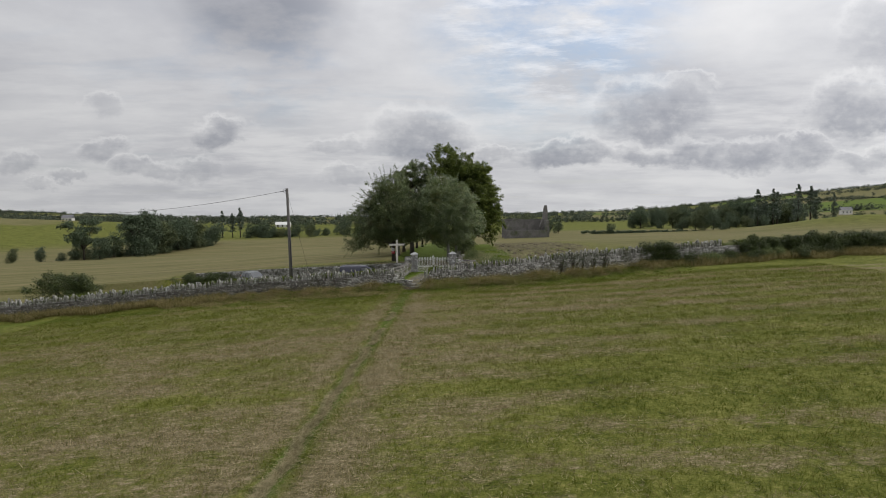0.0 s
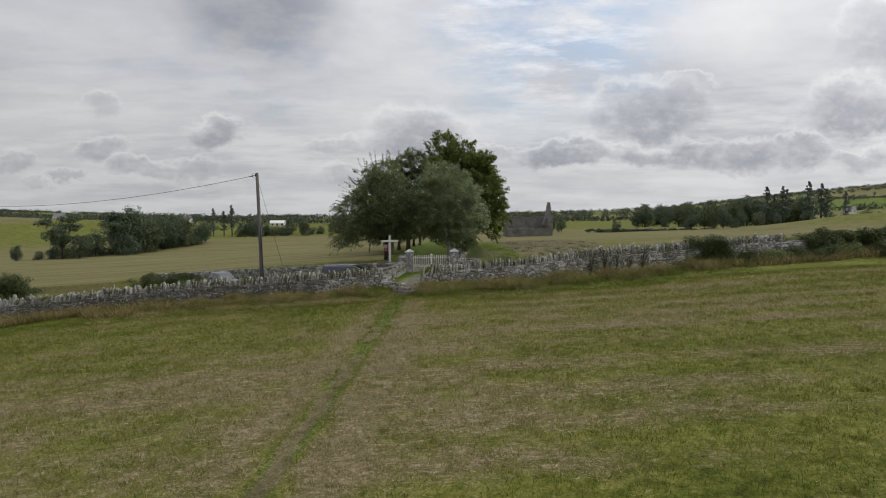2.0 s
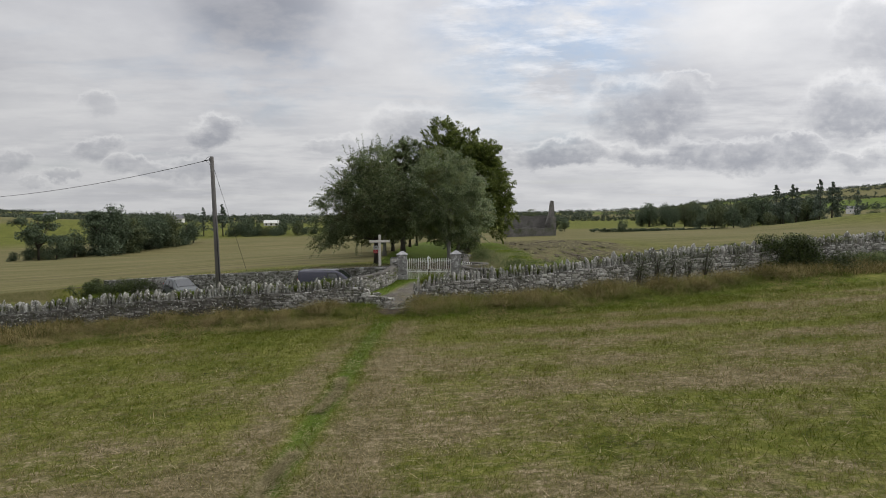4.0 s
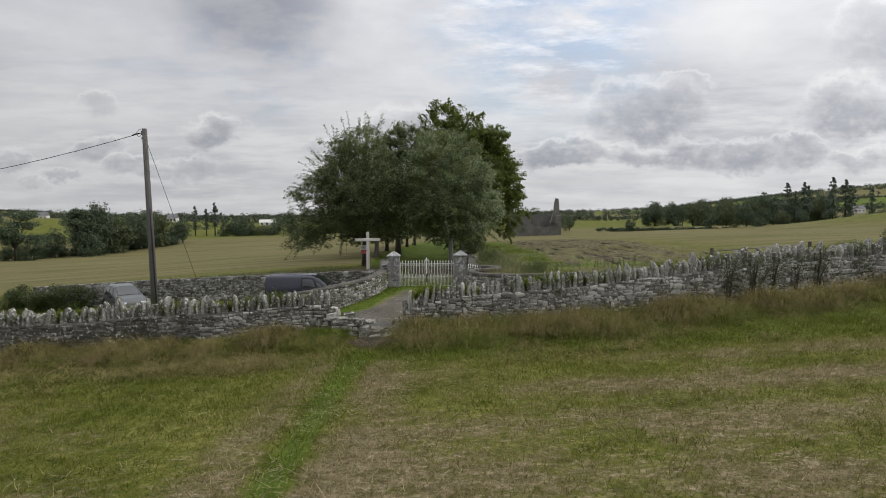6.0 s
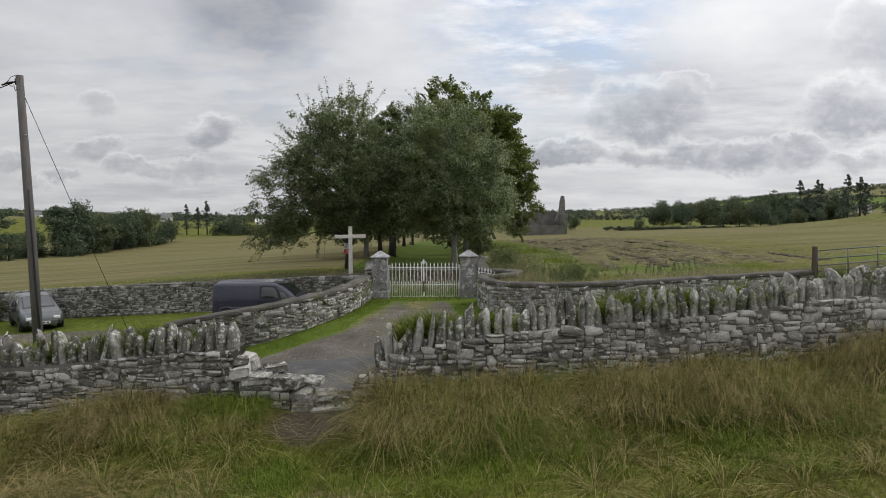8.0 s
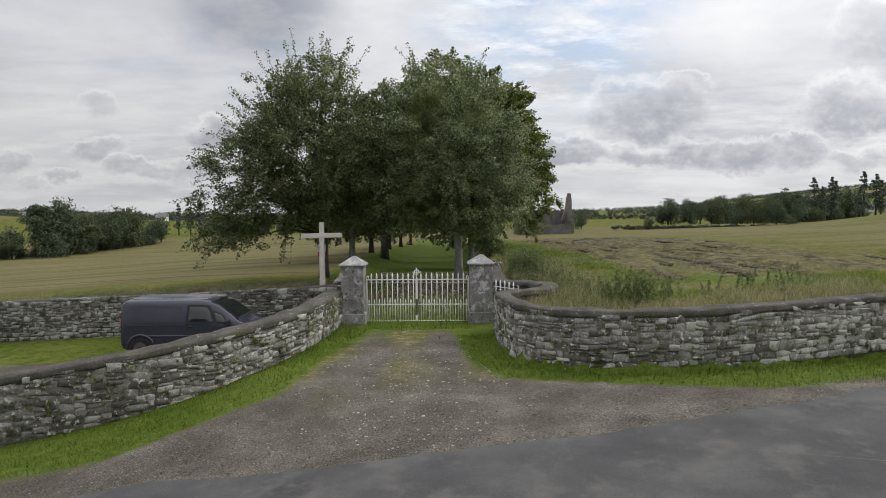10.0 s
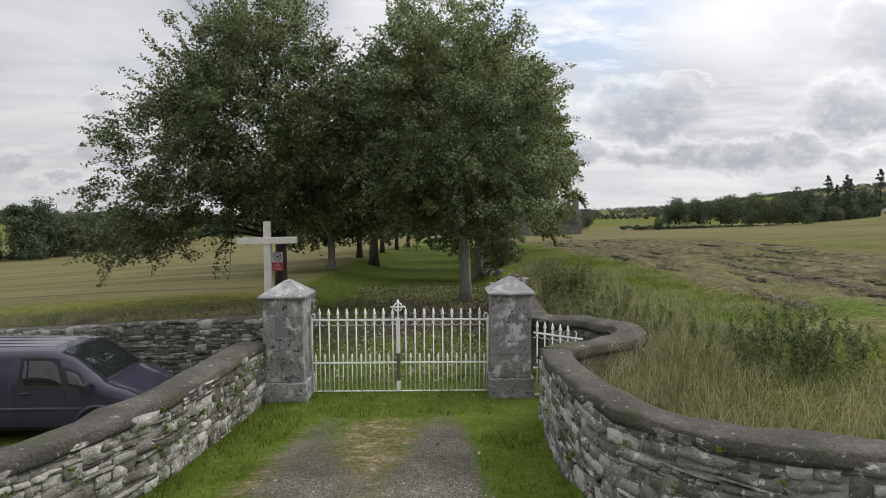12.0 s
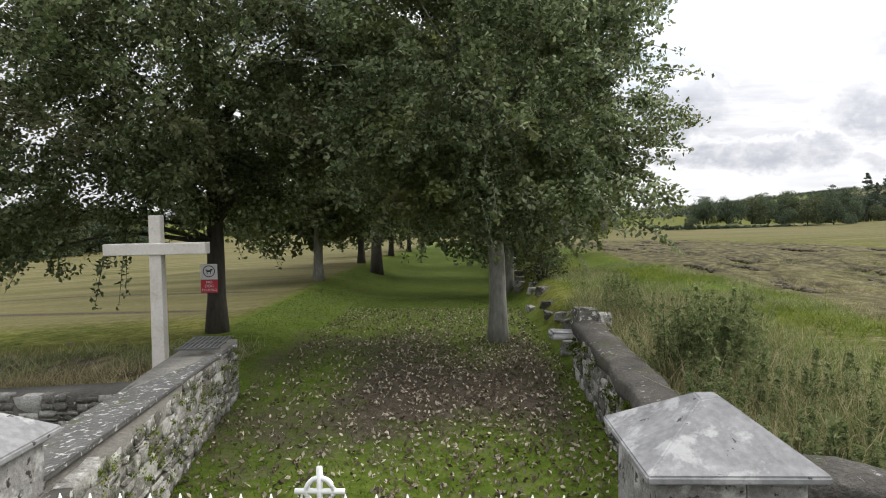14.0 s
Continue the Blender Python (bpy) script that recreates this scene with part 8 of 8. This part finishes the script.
for k, (x, y, z, sx, sy, sz, t) in enumerate([(-3.14, 42.70, 1.17, 0.46, 0.40, 0.14, 8), (-2.68, 42.72, 1.10, 0.44, 0.42, 0.16, -14), (-2.92, 42.95, 1.27, 0.36, 0.26, 0.08, 24), (-2.36, 42.88, 1.08, 0.42, 0.26, 0.07, -16),
                                                   (-2.12, 42.85, 0.84, 0.36, 0.36, 0.13, 18), (-1.78, 42.85, 0.78, 0.38, 0.40, 0.15, -10), (-2.14, 42.64, 0.66, 0.36, 0.28, 0.13, 9), (-1.74, 42.62, 0.66, 0.34, 0.30, 0.15, -12), (-1.90, 42.10, 0.60, 0.36, 0.20, 0.06, 22),
                                                   (-2.05, 43.22, 0.50, 0.8, 0.42, 0.3, 4), (-2.15, 42.95, 0.70, 0.36, 0.3, 0.3, 16), (-1.8, 42.98, 0.66, 0.4, 0.3, 0.3, -12), (-2.46, 42.66, 0.72, 0.30, 0.34, 0.20, 14), (-2.44, 42.70, 0.90, 0.28, 0.32, 0.17, -9), (-2.30, 42.74, 0.80, 0.24, 0.28, 0.14, 30),
                                                   (-1.46, 42.58, 0.82, 0.30, 0.26, 0.16, 6), (-1.52, 42.62, 0.98, 0.26, 0.26, 0.14, -20), (-1.58, 42.60, 0.70, 0.26, 0.24, 0.14, 12), (-3.36, 42.62, 1.30, 0.28, 0.34, 0.16, 8), (-3.34, 42.86, 1.32, 0.30, 0.30, 0.18, -14), (-3.40, 42.66, 1.44, 0.24, 0.30, 0.12, 20), (-3.38, 43.06, 1.10, 0.26, 0.28, 0.3, 6), (-3.40, 43.0, 1.36, 0.24, 0.28, 0.2, -18)]):
    flat_stone("stile_stone", "flat lichened stone of the wall stile", x, y, z, sx, sy, sz, t, "stile stones", 600 + k, STONE if k > 3 and k != 8 else CAPSTONE)
flat_stone("wall_end_stone", "pale upright stone at the end of the inner wall", 1.86, 66.1, 1.12, 0.32, 0.3, 0.42, 10, "loose wall stones", 620)
flat_stone("cap_slab", "flat pale slab where the recess meets the avenue wall", 1.78, 60.26, 1.09, 0.44, 0.30, 0.06, 8, "loose wall stones", 623, STONE_DARK)
flat_stone("wall_end_stone", "rounded stone at the end of the inner wall", 2.16, 66.2, 1.08, 0.28, 0.28, 0.3, 30, "loose wall stones", 621)
flat_stone("fallen_slab", "white broken slab jutting from the wall end", 1.52, 65.9, 0.93, 0.52, 0.2, 0.12, 8, "loose wall stones", 622, CAPMAT)
rg = random.Random(5)
for k in range(26):
    y = 67 + k * 1.15
    x = 1.75 + 0.035 * (y - 66) + rg.uniform(-0.25, 0.25)
    flat_stone("bank_stone", "loose mossy stone of the tumbled bank", x, y, gz(x, y) + 0.03, rg.uniform(.22, .42), rg.uniform(.2, .36), rg.uniform(.16, .26), rg.uniform(0, 90), "tumbled bank stones", 640 + k, STONE_DARK)
FLAG = material("dark_lichened_flagstone", [(0.3, (0.050, 0.049, 0.046)), (0.5, (0.095, 0.093, 0.088)), (0.75, (0.17, 0.167, 0.16))], 0.92, 3.0, 30, 0.8, 0.015, stains=(0.07, 0.075, 0.03), stain_scale=0.6, stain_at=(0.58, 0.68), lichen=(0.42, 0.42, 0.40), lichen_scale=2.6, lichen_at=(0.575, 0.605))
flat_stone("top_slab", "flat flagstone capping on the low inner wall", -3.42, 61.9, 1.15, 0.56, 4.6, 0.06, 5.5, "", 660, FLAG)
bm = bmesh.new()
for k in range(9):
    add_box(bm, (-0.24 + 0.06 * k, 0, 0), (0.022, 0.78, 0.02))
for yy in (-0.38, 0, 0.38):
    add_box(bm, (0, yy, 0.0), (0.56, 0.03, 0.022))
thing("cattle_grate", bm_mesh("cattle_grate", bm, GALV), "grey metal grating lying on the wall end", "grating", at=pose(-3.66, 64.0, 1.205, 0, 0, 7.7))

def wall_plants(name, label, run, side, thick, n, size, mat, seed, lo=0.1, hi=0.95, leaf=0.045):
    """Small tufts rooted in the joints of a wall face."""
    rg = np.random.default_rng(seed)
    Q, s2 = run[1], run[2]
    C = []
    for _ in range(n):
        p, t = line_at(Q, s2, rg.uniform(0, s2[-1]))
        nrm = np.array([-t[1], t[0]]) * side
        c = p[:2] + nrm * (thick / 2 + 0.05)
        C.append((c[0], c[1], p[2] + (p[3] - p[2]) * rg.uniform(lo, hi)))
    V, Fq = foliage_arrays(np.array(C), rg.uniform(0.03, size, n), n * 34, leaf, rg, 0.9, 0.5)
    thing(name, mesh_np(name, V, Fq, mat), label, "plants", kind="stuff")


wall_plants("wall_moss", "yellow-green moss and ferns in the joints of the inner wall", inner_left, -1, 0.54, 150, 0.08, GRASS_GREEN, 801, 0.2, 1.0, 0.026)
wall_plants("wall_ferns", "small ferns in the joints of the wing wall", wing_left, 1, 0.44, 70, 0.09, GRASS_GREEN, 802, 0.4, 1.0, 0.032)
wall_plants("wall_ferns", "small ferns in the joints of the wing wall", wing_right, -1, 0.38, 70, 0.09, GRASS_GREEN, 803, 0.3, 1.0, 0.032)
wall_plants("wall_ferns", "small ferns on the avenue wall", avenue_wall, 1, 0.42, 40, 0.10, GRASS_LUSH, 804, 0.5, 1.0)
wall_plants("wall_ivy", "dark ivy patches on the field wall", fw_right, -1, 0.46, 160, 0.22, IVY, 805, 0.0, 0.9)
wall_plants("wall_ivy", "dark ivy patches on the field wall", fw_left, -1, 0.46, 200, 0.20, IVY, 806, 0.0, 0.8)

bush("field_hedge", "low scrubby hedge line between two stubble fields", (70, 207, gz(70, 207) - 0.2), [(-21 + 3.2 * k, 0.2 * math.sin(k * 2.1), 0.35, 2.4, 0.8, 0.45 + 0.2 * math.sin(k * 1.7) ** 2) for k in range(12)], 9000, 0.35, LEAF_FAR, 845)

# scrub on the tumbled bank east of the avenue
for k in range(2, 9):
    y = 68.2 + 4.2 * k
    x = 2.35 + 0.05 * (y - 66) + (0.3 if k % 2 else -0.2)
    bush("bank_scrub", "low scrub and brambles on the tumbled bank", (x, y, gz(x, y)), [(0, 0, 0.35, 0.7, 1.3, 0.45 + 0.12 * (k % 3))], 1500, 0.10, IVY if k % 3 else WEEDS, 830 + k, "bank scrub")

# ---- wall pieces, last ----
for make in LATER:
    make()
